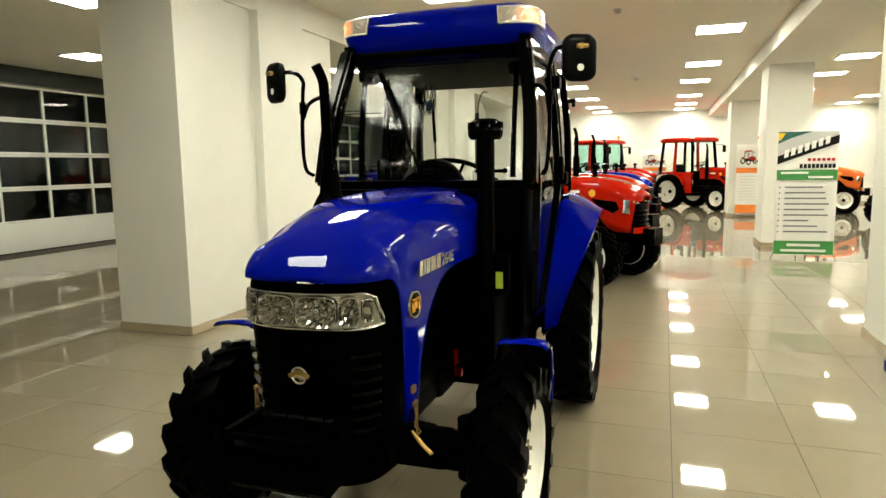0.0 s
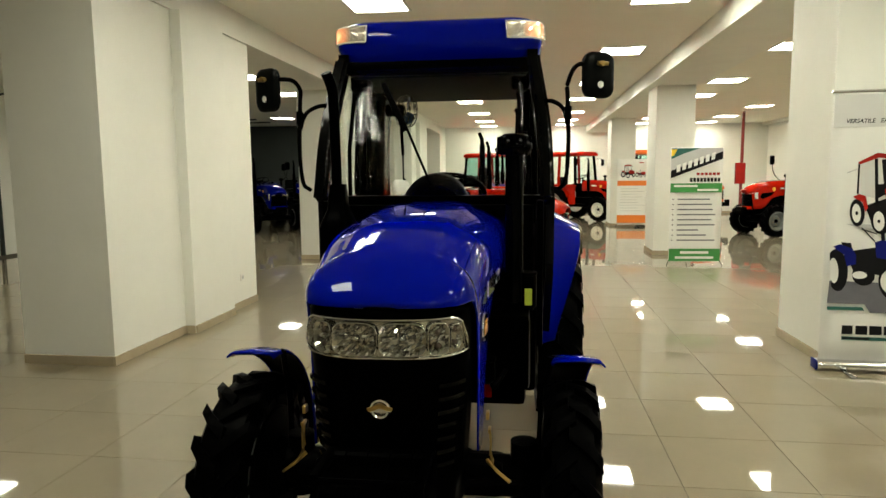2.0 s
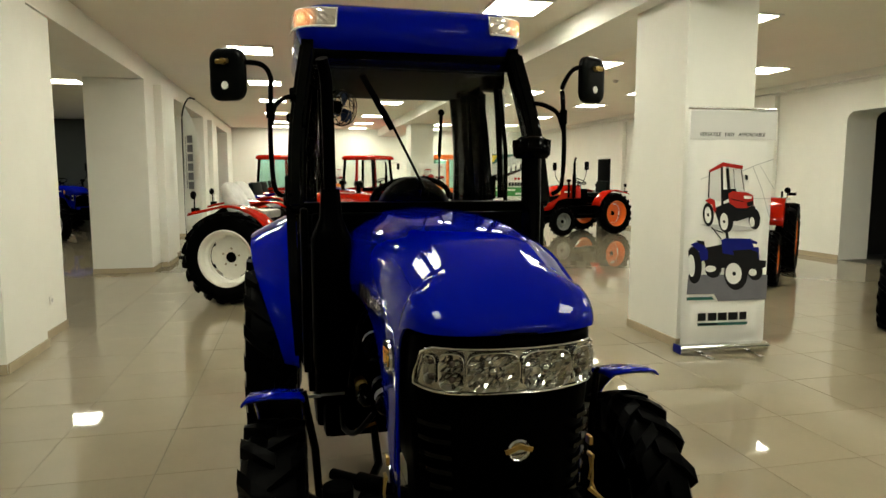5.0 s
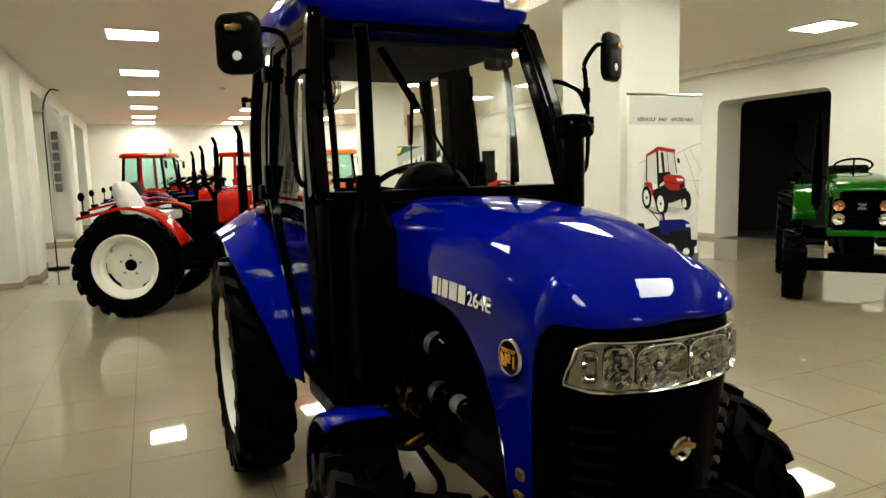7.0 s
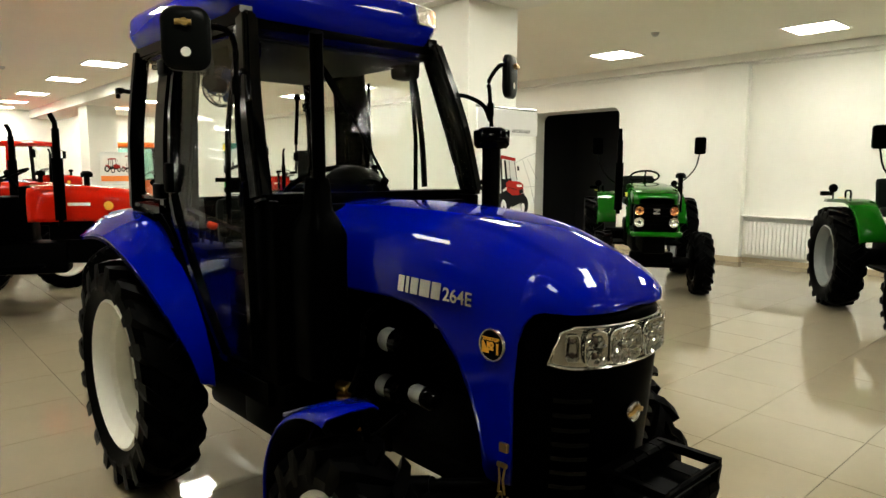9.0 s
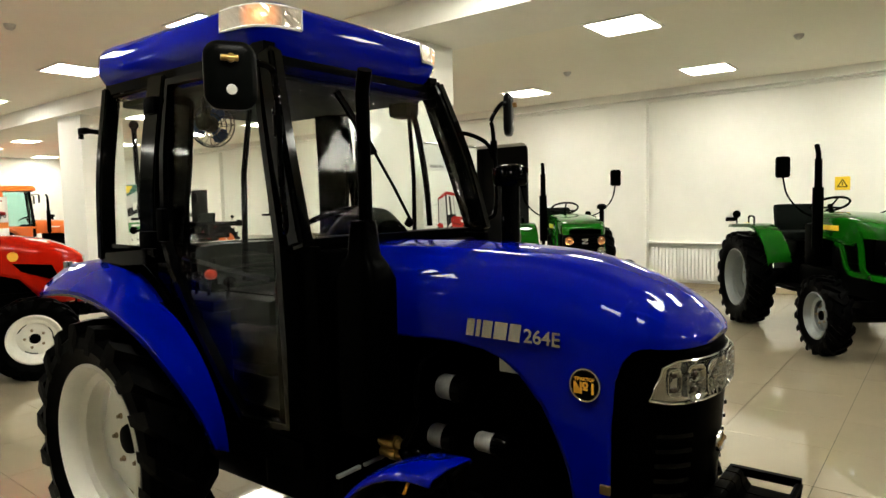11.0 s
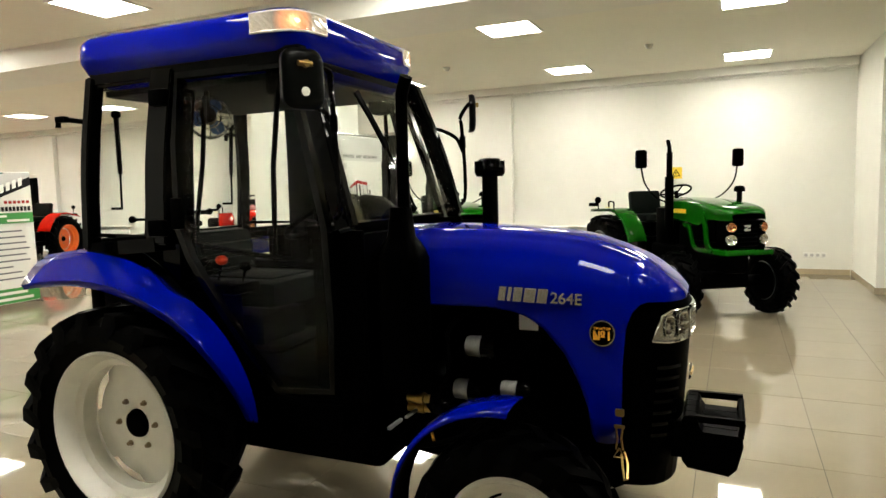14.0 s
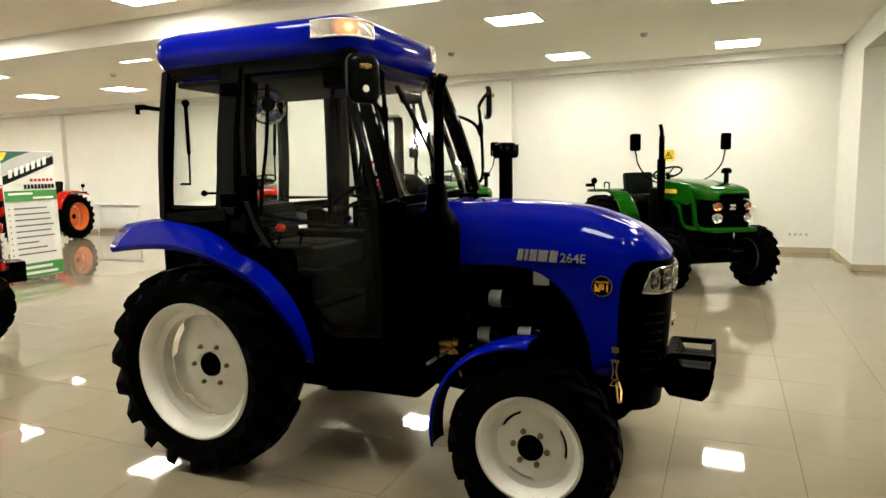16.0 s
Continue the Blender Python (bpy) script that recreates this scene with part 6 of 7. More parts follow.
            pn = part("windscreen" if x0 > 0 else "rear_window", bm, glass or M_GLASS, t, smooth=False)
            thicken(pn, 0.004, 0)
            pn.visible_shadow = False
        bm = B()
        rings = []
        for z, inset in ((2.04, 0.05), (2.06, 0.0), (2.13, 0.0), (2.18, 0.05), (2.195, 0.16)):
            rings.append([(0.2 + u, v, z) for u, v in rounded(1.36 - 2 * inset, 1.16 - 2 * inset, 0.09, 4)])
        loft(bm, rings, closed=True, cap=True)
        part("roof", bm, paint, t, "painted cab roof")
        if beacon:
            bm = B()
            revolve(bm, [(0.03, 2.19), (0.03, 2.26), (0.045, 2.265), (0.04, 2.33), (0, 2.35)], 12, axis="Z")
            part("beacon", bm, M_AMBER, t, "amber beacon", m=pose(0.65, 0.45, 0))
    if mirrors:
        for s in (-1, 1):
            bm = B()
            y1 = 0.62 if not cab else 0.72
            if cab:
                tube(bm, [(0.78, s * 0.5, 1.95), (0.9, s * 0.66, 1.96), (0.92, s * y1, 1.90)], 0.009, 6, curved=4)
            else:
                tube(bm, [(0.92, s * 0.26, 1.24), (0.96, s * 0.44, 1.32), (0.98, s * 0.58, 1.48), (0.98, s * 0.625, 1.66)], 0.009, 6, curved=4)
            arm = part("mirror_arm", bm, M_BLACK, t)
            bm = B()
            prism(bm, rounded(0.135, 0.215, 0.03), pose(1.0 if not cab else 0.94, s * (0.63 if not cab else y1), 1.765 if not cab else 1.84) @ Matrix(((0, 0, -1, 0), (1, 0, 0, 0), (0, 1, 0, 0), (0, 0, 0, 1))), 0.03)
            part("mirror", bm, M_MATT, arm, "black mirror housing")
    return t


def heading(front_x, front_y, deg, base=1.70):
    """Place a tractor by the middle of its front axle and the way it faces."""
    a = radians(deg)
    return pose(front_x - base * math.cos(a), front_y - base * math.sin(a), 0, 0, 0, deg)


# green pair and reds along the east side, all turned the same way
field_tractor(heading(4.15, 1.84, 214), M_GREEN, M_RIMSILVER, "green and black open tractor with round headlights", boxy=True, near=True)
field_tractor(heading(4.36, 5.02, 217), M_GREEN, M_RIMSILVER, "green open tractor parked near the dark doorway", boxy=True, near=True)
field_tractor(heading(4.3, 8.35, 225), M_RED, M_ORANGE, "red open tractor with orange wheel rims", boxy=True, near=True, stack_y=0.36, mirrors=False)
field_tractor(heading(4.75, 16.15, 197), M_RED, M_RIMSILVER, "red open tractor with silver front and orange rear rims", rear_rim=M_ORANGE, stack_y=0.36)
# red row on the other side of the aisle
field_tractor(pose(-2.15, 8.86, 0, 0, 0, -20.8), M_RED, M_RIM, "red open tractor with wrapped seat and cream rims", wrapped=True, near=True, mirrors=False)
field_tractor(pose(-2.2, 11.0, 0, 0, 0, -20.8), M_RED, M_RIM, "red open tractor in the row, seat in plastic", wrapped=True, mirrors=False)
field_tractor(pose(-2.2, 13.5, 0, 0, 0, -20), M_BLUE, M_RIM, "blue open tractor among the red row", mirrors=False)
field_tractor(pose(-2.2, 16.0, 0, 0, 0, -20), M_RED, M_RIM, "red open tractor deep in the row", mirrors=False)
field_tractor(pose(-2.2, 22.4, 0, 0, 0, -22), M_RED, M_RIM, "red cab tractor with green tinted windows", cab=True, glass=M_TEALGLASS, beacon=True)
field_tractor(pose(0.6, 22.2, 0, 0, 0, -41), M_RED, M_RIM, "red cab tractor by the end wall", cab=True)
field_tractor(pose(3.1, 21.0, 0, 0, 0, -15), M_ORANGE, M_RIM, "orange cab tractor with tinted windows", cab=True, glass=M_TEALGLASS)
# blue ones in the side hall
field_tractor(heading(-7.41, 16.81, -50), M_BLUE, M_RIM, "blue open tractor in the side hall")
field_tractor(heading(-7.40, 19.8, -50), M_BLUE, M_RIM, "blue open tractor standing behind another")
field_tractor(heading(-9.2, 14.2, -50), M_BLUE, M_RIM, "blue open tractor near the garage door")


# ---- banners ----
def flat_shape(bm, pts, m, lift=0.0):
    vs = [bm.verts.new(m @ Vector((u, v, lift))) for u, v in pts]
    bm.faces.new(vs)
    return bm


def sheet(name, parent, m, pts_list, material, lift, label=""):
    """Printed areas, lying just proud of the banner's cloth."""
    bm = B()
    for pts in pts_list:
        prism(bm, pts, m @ Matrix.Translation((0, 0, lift)), 0.0006)
    return part(name, bm, material, parent, label, smooth=False)


def rect(u0, v0, u1, v1):
    return [(u0, v0), (u1, v0), (u1, v1), (u0, v1)]


def disc(u, v, r, n=24, sy=1.0):
    return [(u + r * math.cos(2 * math.pi * k / n), v + sy * r * math.sin(2 * math.pi * k / n)) for k in range(n)]


def word(parent, body, size, u, v, m, material, lift, align="LEFT", shear=0.0, stretch=1.0):
    me = text_mesh(body, size, 0.0003, align, 0.0006)
    me.materials.append(material)
    sh = Matrix(((stretch, shear, 0, 0), (0, 1, 0, 0), (0, 0, 1, 0), (0, 0, 0, 1)))
    me.transform(sh)
    return part("print_word", me, material, parent, m=m @ Matrix.Translation((u, v, lift)))


def print_tractor(parent, m, u, v, s, paint, cab, lift):
    """A small printed tractor picture in flat colours."""
    P = lambda pts: [(u + s * a, v + s * b) for a, b in pts]
    ink = [P(disc(-0.42, -0.30, 0.21, 28, 1.25)), P(disc(0.02, -0.42, 0.17, 28, 1.3)), P(disc(0.50, -0.36, 0.15, 24, 1.3)), P([(-0.35, -0.36), (0.5, -0.34), (0.42, -0.12), (-0.3, -0.06)])]
    if cab:
        ink += [P([(-0.34, 0.0), (-0.28, 0.0), (-0.22, 0.5), (-0.28, 0.5)]), P([(-0.02, -0.1), (0.03, -0.1), (0.04, 0.52), (-0.01, 0.52)]), P([(0.30, 0.06), (0.34, 0.06), (0.24, 0.52), (0.20, 0.52)]),
                P([(-0.14, -0.05), (-0.11, -0.05), (-0.09, 0.5), (-0.12, 0.5)]), P([(0.36, 0.36), (0.42, 0.37), (0.42, 0.46), (0.36, 0.45)])]
    else:
        ink += [P([(-0.06, -0.1), (-0.02, -0.1), (-0.02, 0.42), (-0.06, 0.42)]), P([(-0.22, 0.06), (-0.05, 0.12), (-0.04, 0.16), (-0.22, 0.1)])]
    for shape in ink:
        sheet("print_dark", parent, m, [shape], M_INK, lift)
    body = [P([(0.04, 0.02), (0.24, 0.10), (0.54, 0.04), (0.60, -0.05), (0.58, -0.22), (0.36, -0.26), (0.12, -0.22)]), P([(-0.60, -0.02), (-0.48, 0.05), (-0.30, 0.02), (-0.22, -0.14), (-0.24, -0.30), (-0.32, -0.10), (-0.46, -0.04)])]
    if cab:
        body.append(P([(-0.36, 0.50), (-0.1, 0.60), (0.26, 0.58), (0.33, 0.51), (0.30, 0.48), (-0.32, 0.46)]))
    for shape in body:
        sheet("print_body", parent, m, [shape], paint, lift + 0.0008)
    for a, c, r in ((-0.42, -0.30, 0.11), (0.02, -0.42, 0.10), (0.51, -0.36, 0.07)):
        sheet("print_rim", parent, m, [P(disc(a, c, r, 20, 1.3))], M_BANNER, lift + 0.0016)
        sheet("print_hub", parent, m, [P(disc(a, c, r * 0.3, 12))], M_INK, lift + 0.0024)


def rollup_banner():
    b = thing("rollup_banner", pose(1.885, 5.10, 0, 0, 0, -3), "tall white roll-up banner with printed red and blue tractors", "banner")
    m = FACE_SOUTH
    W, H = 0.765, 2.02
    bm = B()
    rows = []
    for k in range(13):
        v = 0.075 + (H - 0.075) * k / 12
        rows.append([(-W / 2 + W * j / 8, 0.004 * math.sin(3.0 * v) + 0.003 * math.cos(j), v) for j in range(9)])
    loft(bm, rows, closed=False)
    cloth = part("cloth", bm, M_BANNER, b, "white printed vinyl cloth")
    thicken(cloth, 0.001, 0)
    bm = B()
    cyl(bm, (-W / 2 - 0.005, 0, H), (W / 2 + 0.005, 0, H), 0.011, seg=12)
    part("top_bar", bm, M_CHROME, b, "aluminium top bar")
    bm = B()
    rings = []
    for x in (-W / 2 - 0.02, W / 2 + 0.02):
        rings.append([(x, 0.06 * u, 0.045 + 0.035 * v) for u, v in rounded(2, 2, 0.7, 4)])
    loft(bm, rings, closed=True, cap=True)
    part("base", bm, M_CHROME, b, "silver roll-up cassette")
    for u in (-0.22, 0.22):
        bm = B()
        box(bm, (u, -0.10, 0.008), (0.04, 0.24, 0.012), 0.003)
        part("foot", bm, M_CHROME, b)
    bm = B()
    box(bm, (-W / 2 - 0.026, 0, 0.045), (0.012, 0.11, 0.07), 0.004)
    part("end_cap", bm, M_INKBLUE, b, "blue plastic end cap")
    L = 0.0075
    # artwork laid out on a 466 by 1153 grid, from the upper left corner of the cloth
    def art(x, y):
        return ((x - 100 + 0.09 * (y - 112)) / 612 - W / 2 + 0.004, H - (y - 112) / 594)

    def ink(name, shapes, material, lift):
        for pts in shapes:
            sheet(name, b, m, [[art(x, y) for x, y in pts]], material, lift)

    def oval(x, y, rx, ry, n=28):
        return [(x + rx * math.cos(2 * math.pi * k / n), y + ry * math.sin(2 * math.pi * k / n)) for k in range(n)]

    def bar(x0, y0, x1, y1, w):
        d = Vector((x1 - x0, y1 - y0)).normalized() * w / 2
        return [(x0 - d.y, y0 + d.x), (x0 + d.y, y0 - d.x), (x1 + d.y, y1 - d.x), (x1 - d.y, y1 + d.x)]
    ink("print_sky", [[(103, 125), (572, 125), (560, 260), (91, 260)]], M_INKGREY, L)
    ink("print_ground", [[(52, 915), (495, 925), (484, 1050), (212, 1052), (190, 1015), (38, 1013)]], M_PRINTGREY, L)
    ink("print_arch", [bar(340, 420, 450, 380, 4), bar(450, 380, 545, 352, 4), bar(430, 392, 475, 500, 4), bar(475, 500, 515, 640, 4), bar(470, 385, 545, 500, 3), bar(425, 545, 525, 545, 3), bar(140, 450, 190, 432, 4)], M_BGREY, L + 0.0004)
    word(b, "VERSATILE   EASY   AFFORDABLE", 0.041, 0.0, 1.80, m, M_INK, L + 0.001, "CENTER", 0.2, 0.98)
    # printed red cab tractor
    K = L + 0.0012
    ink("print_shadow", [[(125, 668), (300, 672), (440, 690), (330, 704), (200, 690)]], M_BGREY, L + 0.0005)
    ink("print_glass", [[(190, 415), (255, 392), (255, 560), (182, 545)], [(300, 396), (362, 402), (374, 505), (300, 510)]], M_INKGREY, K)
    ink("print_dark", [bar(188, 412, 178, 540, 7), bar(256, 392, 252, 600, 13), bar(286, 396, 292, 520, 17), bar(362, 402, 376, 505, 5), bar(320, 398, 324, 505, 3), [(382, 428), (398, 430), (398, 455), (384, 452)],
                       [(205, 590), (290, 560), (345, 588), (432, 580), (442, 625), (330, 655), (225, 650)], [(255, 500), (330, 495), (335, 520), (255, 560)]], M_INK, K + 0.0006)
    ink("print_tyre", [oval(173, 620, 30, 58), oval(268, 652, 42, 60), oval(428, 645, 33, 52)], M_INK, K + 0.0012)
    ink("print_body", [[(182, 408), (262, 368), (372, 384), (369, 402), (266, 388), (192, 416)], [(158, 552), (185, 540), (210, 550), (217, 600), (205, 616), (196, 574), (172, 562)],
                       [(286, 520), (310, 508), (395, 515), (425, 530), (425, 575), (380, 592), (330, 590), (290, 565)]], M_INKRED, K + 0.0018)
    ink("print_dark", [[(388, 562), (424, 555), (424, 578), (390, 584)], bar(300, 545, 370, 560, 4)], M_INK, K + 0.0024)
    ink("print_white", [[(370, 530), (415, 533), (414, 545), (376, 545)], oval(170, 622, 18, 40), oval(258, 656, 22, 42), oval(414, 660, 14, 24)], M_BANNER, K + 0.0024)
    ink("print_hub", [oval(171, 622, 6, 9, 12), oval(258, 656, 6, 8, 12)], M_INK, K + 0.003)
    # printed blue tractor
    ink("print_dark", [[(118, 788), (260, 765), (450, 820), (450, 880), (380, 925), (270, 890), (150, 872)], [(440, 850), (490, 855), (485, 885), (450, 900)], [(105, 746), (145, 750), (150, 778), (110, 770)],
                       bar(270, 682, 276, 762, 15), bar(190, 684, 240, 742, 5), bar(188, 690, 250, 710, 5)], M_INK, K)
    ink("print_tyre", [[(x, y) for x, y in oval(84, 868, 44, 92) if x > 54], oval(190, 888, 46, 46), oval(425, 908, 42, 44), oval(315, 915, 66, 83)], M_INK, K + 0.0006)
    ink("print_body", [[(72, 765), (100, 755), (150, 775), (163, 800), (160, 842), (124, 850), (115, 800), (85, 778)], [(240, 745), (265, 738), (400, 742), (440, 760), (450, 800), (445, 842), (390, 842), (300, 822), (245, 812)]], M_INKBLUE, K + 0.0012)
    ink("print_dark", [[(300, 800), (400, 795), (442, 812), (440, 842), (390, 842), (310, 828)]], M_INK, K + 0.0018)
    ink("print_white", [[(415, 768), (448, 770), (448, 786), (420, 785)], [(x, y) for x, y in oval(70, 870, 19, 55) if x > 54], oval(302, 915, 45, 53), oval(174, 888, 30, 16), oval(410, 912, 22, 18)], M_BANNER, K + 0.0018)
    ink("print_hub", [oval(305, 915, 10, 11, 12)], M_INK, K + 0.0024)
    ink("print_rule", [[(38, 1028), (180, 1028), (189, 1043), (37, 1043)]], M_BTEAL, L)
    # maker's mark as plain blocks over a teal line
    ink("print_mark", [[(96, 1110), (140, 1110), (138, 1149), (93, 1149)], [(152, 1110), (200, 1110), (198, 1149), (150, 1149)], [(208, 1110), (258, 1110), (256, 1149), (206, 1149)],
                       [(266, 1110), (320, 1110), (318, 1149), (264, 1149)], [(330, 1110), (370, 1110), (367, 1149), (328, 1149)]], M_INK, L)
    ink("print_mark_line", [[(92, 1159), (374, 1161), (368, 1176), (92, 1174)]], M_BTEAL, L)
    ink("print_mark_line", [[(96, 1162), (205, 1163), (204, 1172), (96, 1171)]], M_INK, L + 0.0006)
    return b


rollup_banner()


def x_banner(name, at, label, colour, photo):
    b = thing(name, at, label, "banner")
    m = FACE_SOUTH
    W, H, Z0 = 0.80, 1.80, 0.06
    bm = B()
    rows = [[(-W / 2 + W * j / 6, 0.010 * math.sin(math.pi * j / 6) + 0.02 * k / 10, Z0 + (H - 0.0) * k / 10) for j in range(7)] for k in range(11)]
    loft(bm, rows, closed=False)
    cloth = part("cloth", bm, M_BANNER, b, "white printed cloth")
    thicken(cloth, 0.001, 0)
    bm = B()
    for s in (-1, 1):
        tube(bm, [(0, 0.09, 0.95), (s * 0.39, 0.025, Z0 + H - 0.01)], 0.006, 6)
        tube(bm, [(0, 0.09, 0.95), (s * 0.40, 0.0, Z0 + 0.0), (s * 0.43, -0.02, 0.004)], 0.006, 6)
    tube(bm, [(0, 0.09, 0.95), (0, 0.42, 0.006)], 0.007, 6)
    ball(bm, (0, 0.09, 0.95), 0.025, 10)
    part("stand", bm, M_MATT, b, "black cross stand")
    tilt = m @ Matrix(((1, 0, 0, 0), (0, 1, 0, 0), (0, -0.0111, 1, 0.004), (0, 0, 0, 1)))
    L = 0.004
    y = lambda f: Z0 + H * f
    if photo:
        sheet("print_photo", b, tilt, [[(-0.395, y(0.995)), (0.395, y(0.995)), (0.395, y(0.905)), (-0.395, y(0.735))]], M_BGREY, L)
        sheet("print_corner", b, tilt, [[(-0.395, y(0.995)), (0.05, y(0.995)), (-0.22, y(0.945)), (-0.395, y(0.90))]], M_BTEAL, L + 0.0008)
        sheet("print_corner", b, tilt, [[(-0.395, y(0.985)), (-0.30, y(0.985)), (-0.36, y(0.93)), (-0.395, y(0.925))]], M_YELLOW, L + 0.0014)
        sheet("print_photo_dark", b, tilt, [[(-0.395, y(0.80)), (0.395, y(0.965)), (0.395, y(0.90)), (-0.395, y(0.735))]], M_INK, L + 0.0008)
        for k in range(7):
            u0, v0 = -0.31 + 0.088 * k, 0.785 + 0.0172 * k
            sheet("print_block", b, tilt, [[(u0, y(v0)), (u0 + 0.055, y(v0 + 0.011)), (u0 + 0.062, y(v0 + 0.072)), (u0 + 0.006, y(v0 + 0.062))]], M_BANNER, L + 0.0014)
        for k in range(6):
            sheet("print_mark", b, tilt, [rect(0.0 + 0.062 * k, y(0.76), 0.045 + 0.062 * k, y(0.782))], M_INKRED, L)
        for k in range(9):
            sheet("print_mark", b, tilt, [rect(-0.10 + 0.053 * k, y(0.703), -0.06 + 0.053 * k, y(0.737))], M_INK, L)
        sheet("print_band", b, tilt, [rect(-0.395, y(0.61), 0.395, y(0.69))], colour, L)
        for r4 in (rect(-0.34, y(0.658), 0.02, y(0.675)), rect(0.02, y(0.622), 0.34, y(0.640))):
            sheet("print_band_line", b, tilt, [r4], M_BANNER, L + 0.0008)
        rng = random.Random(5)
        rows = [rect(-0.28, y(0.545 - 0.045 * k), -0.28 + rng.uniform(0.32, 0.6), y(0.556 - 0.045 * k)) for k in range(9)]
        for k, row in enumerate(rows):
            sheet("print_line", b, tilt, [row], M_PRINTGREY, L)
            sheet("print_bullet", b, tilt, [disc(-0.35, y(0.55 - 0.045 * k), 0.010, 10)], M_INK, L)
        sheet("print_foot", b, tilt, [rect(-0.395, y(0.005), 0.395, y(0.115))], colour, L)
        for r4 in (rect(-0.22, y(0.07), 0.22, y(0.092)), rect(-0.3, y(0.025), 0.3, y(0.046))):
            sheet("print_foot_line", b, tilt, [r4], M_BANNER, L + 0.0008)
    else:
        print_tractor(b, tilt, -0.12, y(0.82), 0.30, M_INKRED, True, L)
        print_tractor(b, tilt, 0.22, y(0.80), 0.22, M_INKRED, False, L)
        for lo, hi in ((0.60, 0.675), (0.03, 0.15)):
            sheet("print_band", b, tilt, [rect(-0.395, y(lo), 0.395, y(hi))], colour, L)
        rng = random.Random(8)
        for k in range(9):
            sheet("print_line", b, tilt, [rect(-0.32, y(0.55 - 0.042 * k), rng.uniform(0.1, 0.34), y(0.556 - 0.042 * k))], M_BGREY, L)
        sheet("print_mark", b, tilt, [rect(0.18, y(0.94), 0.30, y(0.955))], M_INKRED, L)
    return b


x_banner("stand_banner", pose(1.98, 10.78, 0, 0, 0, 3), "white and green printed banner on a cross stand", M_BGREEN, True)
x_banner("stand_banner", pose(2.18, 18.5, 0), "white and orange printed banner on a cross stand", M_BORANGE, False)
x_banner("stand_banner", pose(-0.3, 24.2, 0), "white and orange printed banner by the end wall", M_BORANGE, False)


def feather_flag():
    f = thing("feather_flag", pose(-3.58, 13.02, 0, 0, 0, 222), "tall pale feather flag with dark upright lettering", "flag")
    bm = B()
    rows = []
    for k in range(17):
        z = 0.5 + 2.35 * k / 16
        w = 0.50 * (1 - max(0, (k - 11) / 5.2) ** 2)
        rows.append([(0.0, 0.02 + w * j / 6, z - 0.10 * (j / 6) * (k / 16)) for j in range(7)])
    for r in rows:
        for j in range(7):
            x, yy, z = r[j]
            r[j] = (0.02 * math.sin(5 * yy + 2 * z), yy, z)
    loft(bm, rows, closed=False)
    cl = part("cloth", bm, M_BANNER, f, "pale grey flag cloth")
    thicken(cl, 0.001, 0)
    bm = B()
    tube(bm, [(0, 0, 0.03), (0, 0, 2.2), (0, 0.04, 2.65), (0, 0.22, 2.86), (0, 0.42, 2.84)], 0.011, 8, curved=5)
    part("pole", bm, M_MATT, f)
    bm = B()
    box(bm, (0, 0, 0.015), (0.26, 0.26, 0.03), 0.01)
    part("base_plate", bm, M_MATT, f)
    side = Matrix(((0, 0, 1, 0.0), (1, 0, 0, 0), (0, 1, 0, 0), (0, 0, 0, 1)))
    bars = [rect(0.17, 1.26 + 0.165 * k, 0.33, 1.39 + 0.165 * k) for k in range(6)] + [rect(0.12, 1.28, 0.135, 2.2)]
    for pts in bars:
        bm = B()
        prism(bm, pts, side @ Matrix.Translation((0, 0, 0.022)), 0.001)
        part("print_bar", bm, M_PRINTGREY, f, "dark bar of unreadable lettering", smooth=False)


feather_flag()


# ---- wall fittings ----
def radiator(at, width, label):
    r = thing("radiator", at, label, "radiator", "radiators")
    if "section" not in MESH:
        bm = B()
        box(bm, (-0.05, 0, 0.40), (0.06, 0.05, 0.52), 0.010)
        MESH["section"] = mesh_of(bm, "section")
    for k in range(int(width / 0.06)):
        part("section", MESH["section"], M_TRIM, r, m=pose(0, 0.03 + 0.06 * k, 0))
    bm = B()
    box(bm, (-0.06, width / 2, 0.745), (0.13, width + 0.08, 0.018), 0.004)
    part("shelf", bm, M_TRIM, r)
    bm = B()
    tube(bm, [(-0.05, width + 0.03, 0.20), (-0.05, width + 0.10, 0.20), (-0.02, width + 0.10, 0.02)], 0.011, 8)
    part("pipe", bm, M_TRIM, r)
    return r


for ya, yb in ((4.0, 5.4), (1.27, 2.6), (12.6, 14.0), (15.4, 16.8)):
    radiator(pose(X_E - 0.001, ya, 0), yb - ya, "white panel radiator under the wall")

ws = thing("warning_sign", pose(X_E - 0.004, 2.64, 1.635), "yellow triangular warning sign plate on the wall", "sign")
bm = B()
box(bm, (0, 0, 0), (0.004, 0.19, 0.19), 0.001)
part("plate", bm, M_YELLOW, ws, smooth=False)
WEST = Matrix(((0, 0, -1, -0.002), (-1, 0, 0, 0), (0, 1, 0, 0), (0, 0, 0, 1)))
bm = B()
for a, c in (((-0.06, -0.05), (0.0, 0.055)), ((0.0, 0.055), (0.06, -0.05)), ((0.06, -0.05), (-0.06, -0.05))):
    d = (Vector(c) - Vector(a)).normalized() * 0.007
    prism(bm, [(a[0] - d.y, a[1] + d.x), (a[0] + d.y, a[1] - d.x), (c[0] + d.y, c[1] - d.x), (c[0] - d.y, c[1] + d.x)], WEST, 0.001)
prism(bm, rect(-0.008, -0.03, 0.008, 0.02), WEST, 0.001)
part("symbol", bm, M_INK, ws, smooth=False)

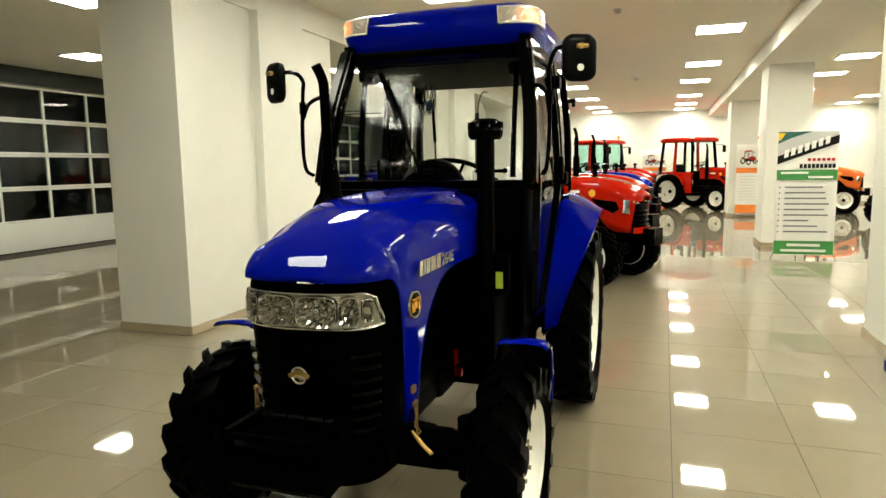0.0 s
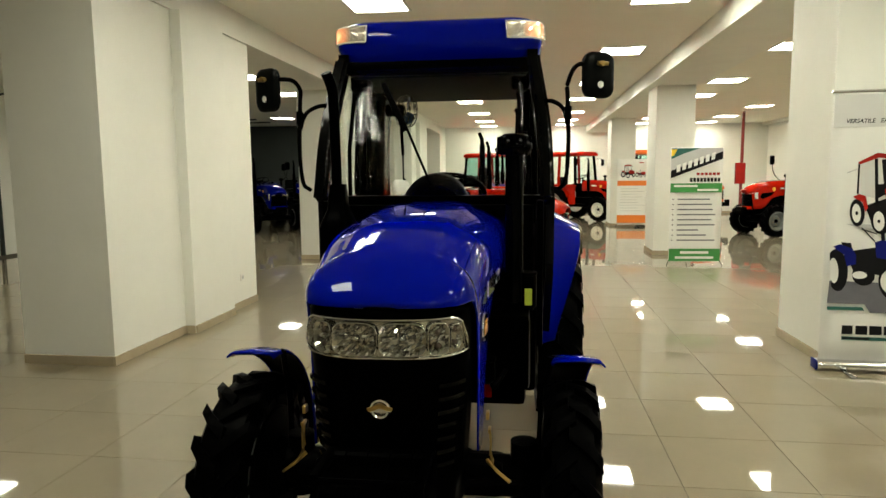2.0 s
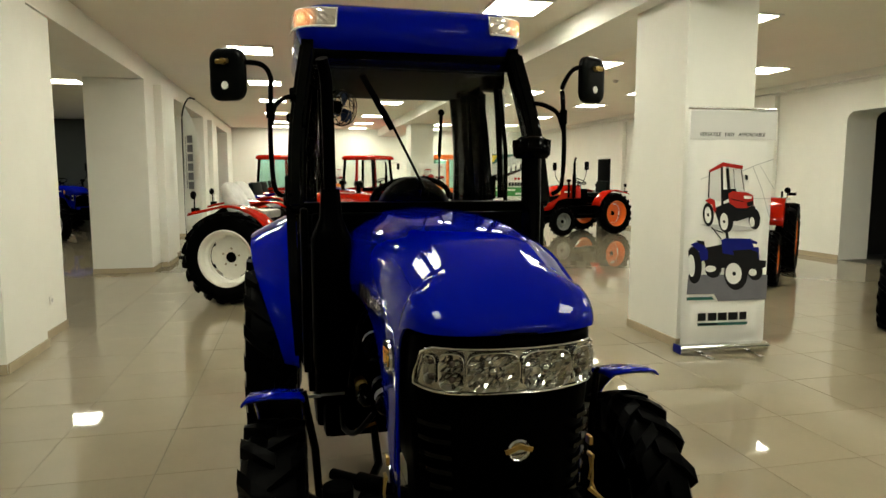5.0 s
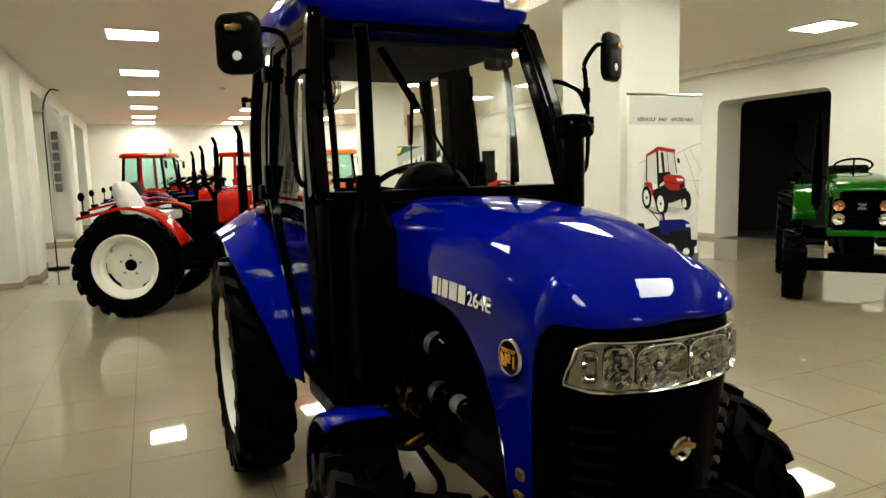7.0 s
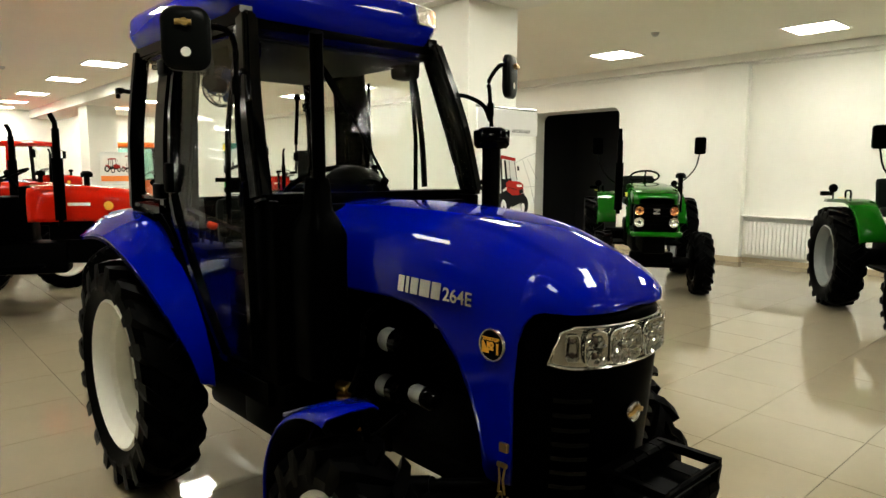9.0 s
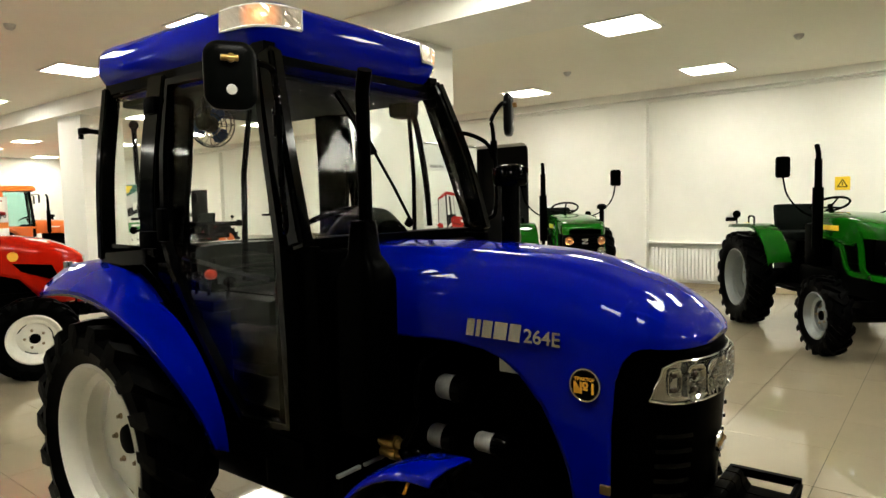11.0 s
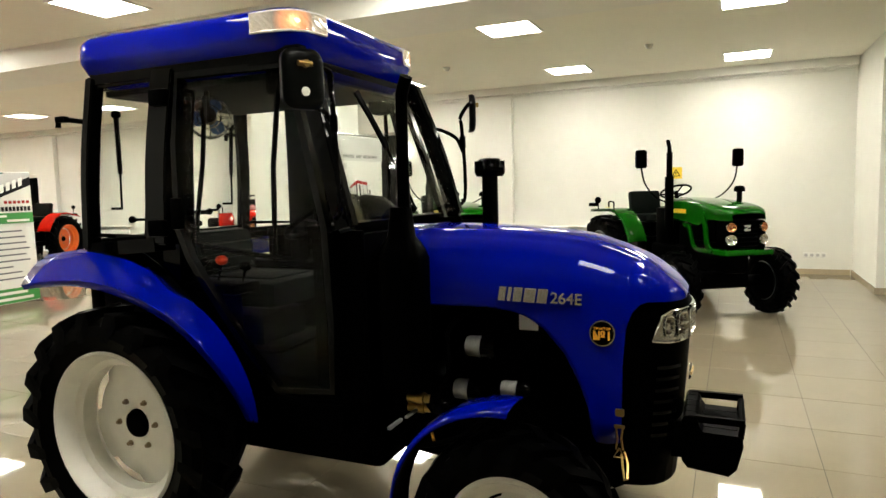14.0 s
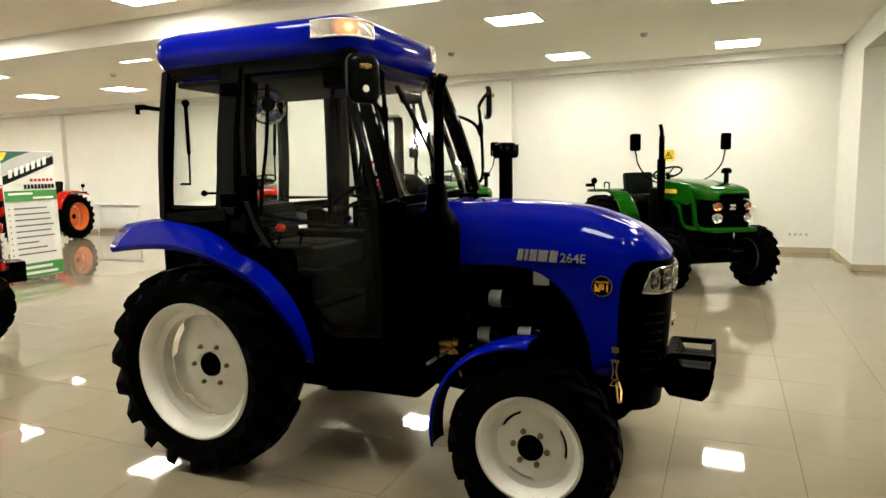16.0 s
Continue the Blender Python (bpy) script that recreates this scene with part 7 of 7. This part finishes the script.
sk = thing("socket_strip", pose(X_E - 0.002, 0.6, 0.30), "row of white wall sockets", "sockets")
for k in range(4):
    bm = B()
    box(bm, (-0.006, -0.12 + 0.08 * k, 0), (0.012, 0.076, 0.08), 0.004)
    s1 = part("socket", bm, M_TRIM, sk)
    bm = B()
    cyl(bm, (-0.0125, -0.12 + 0.08 * k, 0), (-0.0135, -0.12 + 0.08 * k, 0), 0.024, seg=16)
    part("inset", bm, M_BGREY, s1)
sk = thing("wall_socket", pose(-3.829, 6.95, 0.34), "white wall socket on the pier", "socket")
bm = B()
box(bm, (0.006, 0, 0), (0.012, 0.08, 0.08), 0.004)
s1 = part("plate", bm, M_TRIM, sk)
bm = B()
cyl(bm, (0.0125, 0, 0), (0.0135, 0, 0), 0.022, seg=16)
part("inset", bm, M_BGREY, s1)

for x, y in ((5.25, 2.78), (5.3, 5.64), (-0.56, 8.42), (4.2, 11.6), (-0.6, 15.0)):
    d = thing("smoke_detector", pose(x, y, CEIL), "small white ceiling smoke detector", "smoke detector", "smoke detectors")
    bm = B()
    revolve(bm, [(0, -0.05), (0.025, -0.05), (0.045, -0.03), (0.05, -0.012), (0.055, -0.001)], 18, axis="Z")
    part("body", bm, M_BGREY, d)

# red standpipe with its cabinet
fp = thing("fire_pipe", pose(5.6, 20.4, 0), "red fire standpipe from floor to ceiling", "pipe")
bm = B()
cyl(bm, (0, 0, 0.001), (0, 0, CEIL - 0.001), 0.045, seg=14)
part("pipe", bm, mat("dark_red_paint", (0.22, 0.015, 0.01), 0.4, var=0.1), fp)
bm = B()
box(bm, (-0.06, -0.08, 1.45), (0.26, 0.16, 0.62), 0.02)
part("valve_box", bm, M_INKRED, fp)
# door in the far east wall; a black panel for the unlit opening
dr = thing("door_7", pose(X_E - 0.002, 18.7, 0), "dark door leaf in the far wall", "door")
dr["kind"] = "structure"
bm = B()
box(bm, (-0.02, 0.45, 1.02), (0.04, 0.9, 2.04), 0.004)
leaf = part("leaf", bm, M_MATT, dr, "dark door leaf")
bm = B()
for y in (-0.04, 0.94):
    box(bm, (-0.025, y, 1.05), (0.05, 0.08, 2.1), 0.004)
box(bm, (-0.025, 0.45, 2.1), (0.05, 1.06, 0.08), 0.004)
part("frame", bm, M_TRIM, dr)


# ---- floor tiles ----
def floor_tiles():
    T, G = 0.6, 0.0036
    x0, y0 = 0.09, 0.11
    bm = B()
    box(bm, (0, 0, -0.0018), (T - G, T - G, 0.0034))
    for f in list(bm.faces):
        if f.normal.z < -0.5:
            bm.faces.remove(f)
    me = mesh_of(bm, "tile", False)
    me.materials.append(M_TILE)
    verts, faces = [], []
    for i in range(-18, 14):
        for j in range(-9, 41):
            cx, cy = x0 + (i + 0.5) * T, y0 + (j + 0.5) * T
            if cx < X_W + 0.3 or cx > X_E + 0.3:
                continue
            if -3.0 <= cx <= 3.3 and 0.3 <= cy <= 16 and not (cx < -2.6 and cy > 11) and (len(MESH.setdefault("count", [])) < 300):
                MESH["count"].append(1)
                part("tile", me, M_TILE, FLOOR, m=pose(cx, cy, 0))
            else:
                n = len(verts)
                h = (T - G) / 2
                for z in (-0.0001, -0.0035):
                    verts += [(cx - h, cy - h, z), (cx + h, cy - h, z), (cx + h, cy + h, z), (cx - h, cy + h, z)]
                faces.append((n, n + 1, n + 2, n + 3))
                for k in range(4):
                    faces.append((n + k, n + 4 + k, n + 4 + (k + 1) % 4, n + (k + 1) % 4))
    far = bpy.data.meshes.new("far_tiles")
    far.from_pydata(verts, [], faces)
    far.materials.append(M_TILE)
    ob = new("far_tiles", far)
    ob.parent = FLOOR
    tagged(ob, "joined floor tiles further off", "", "", "stuff")


floor_tiles()
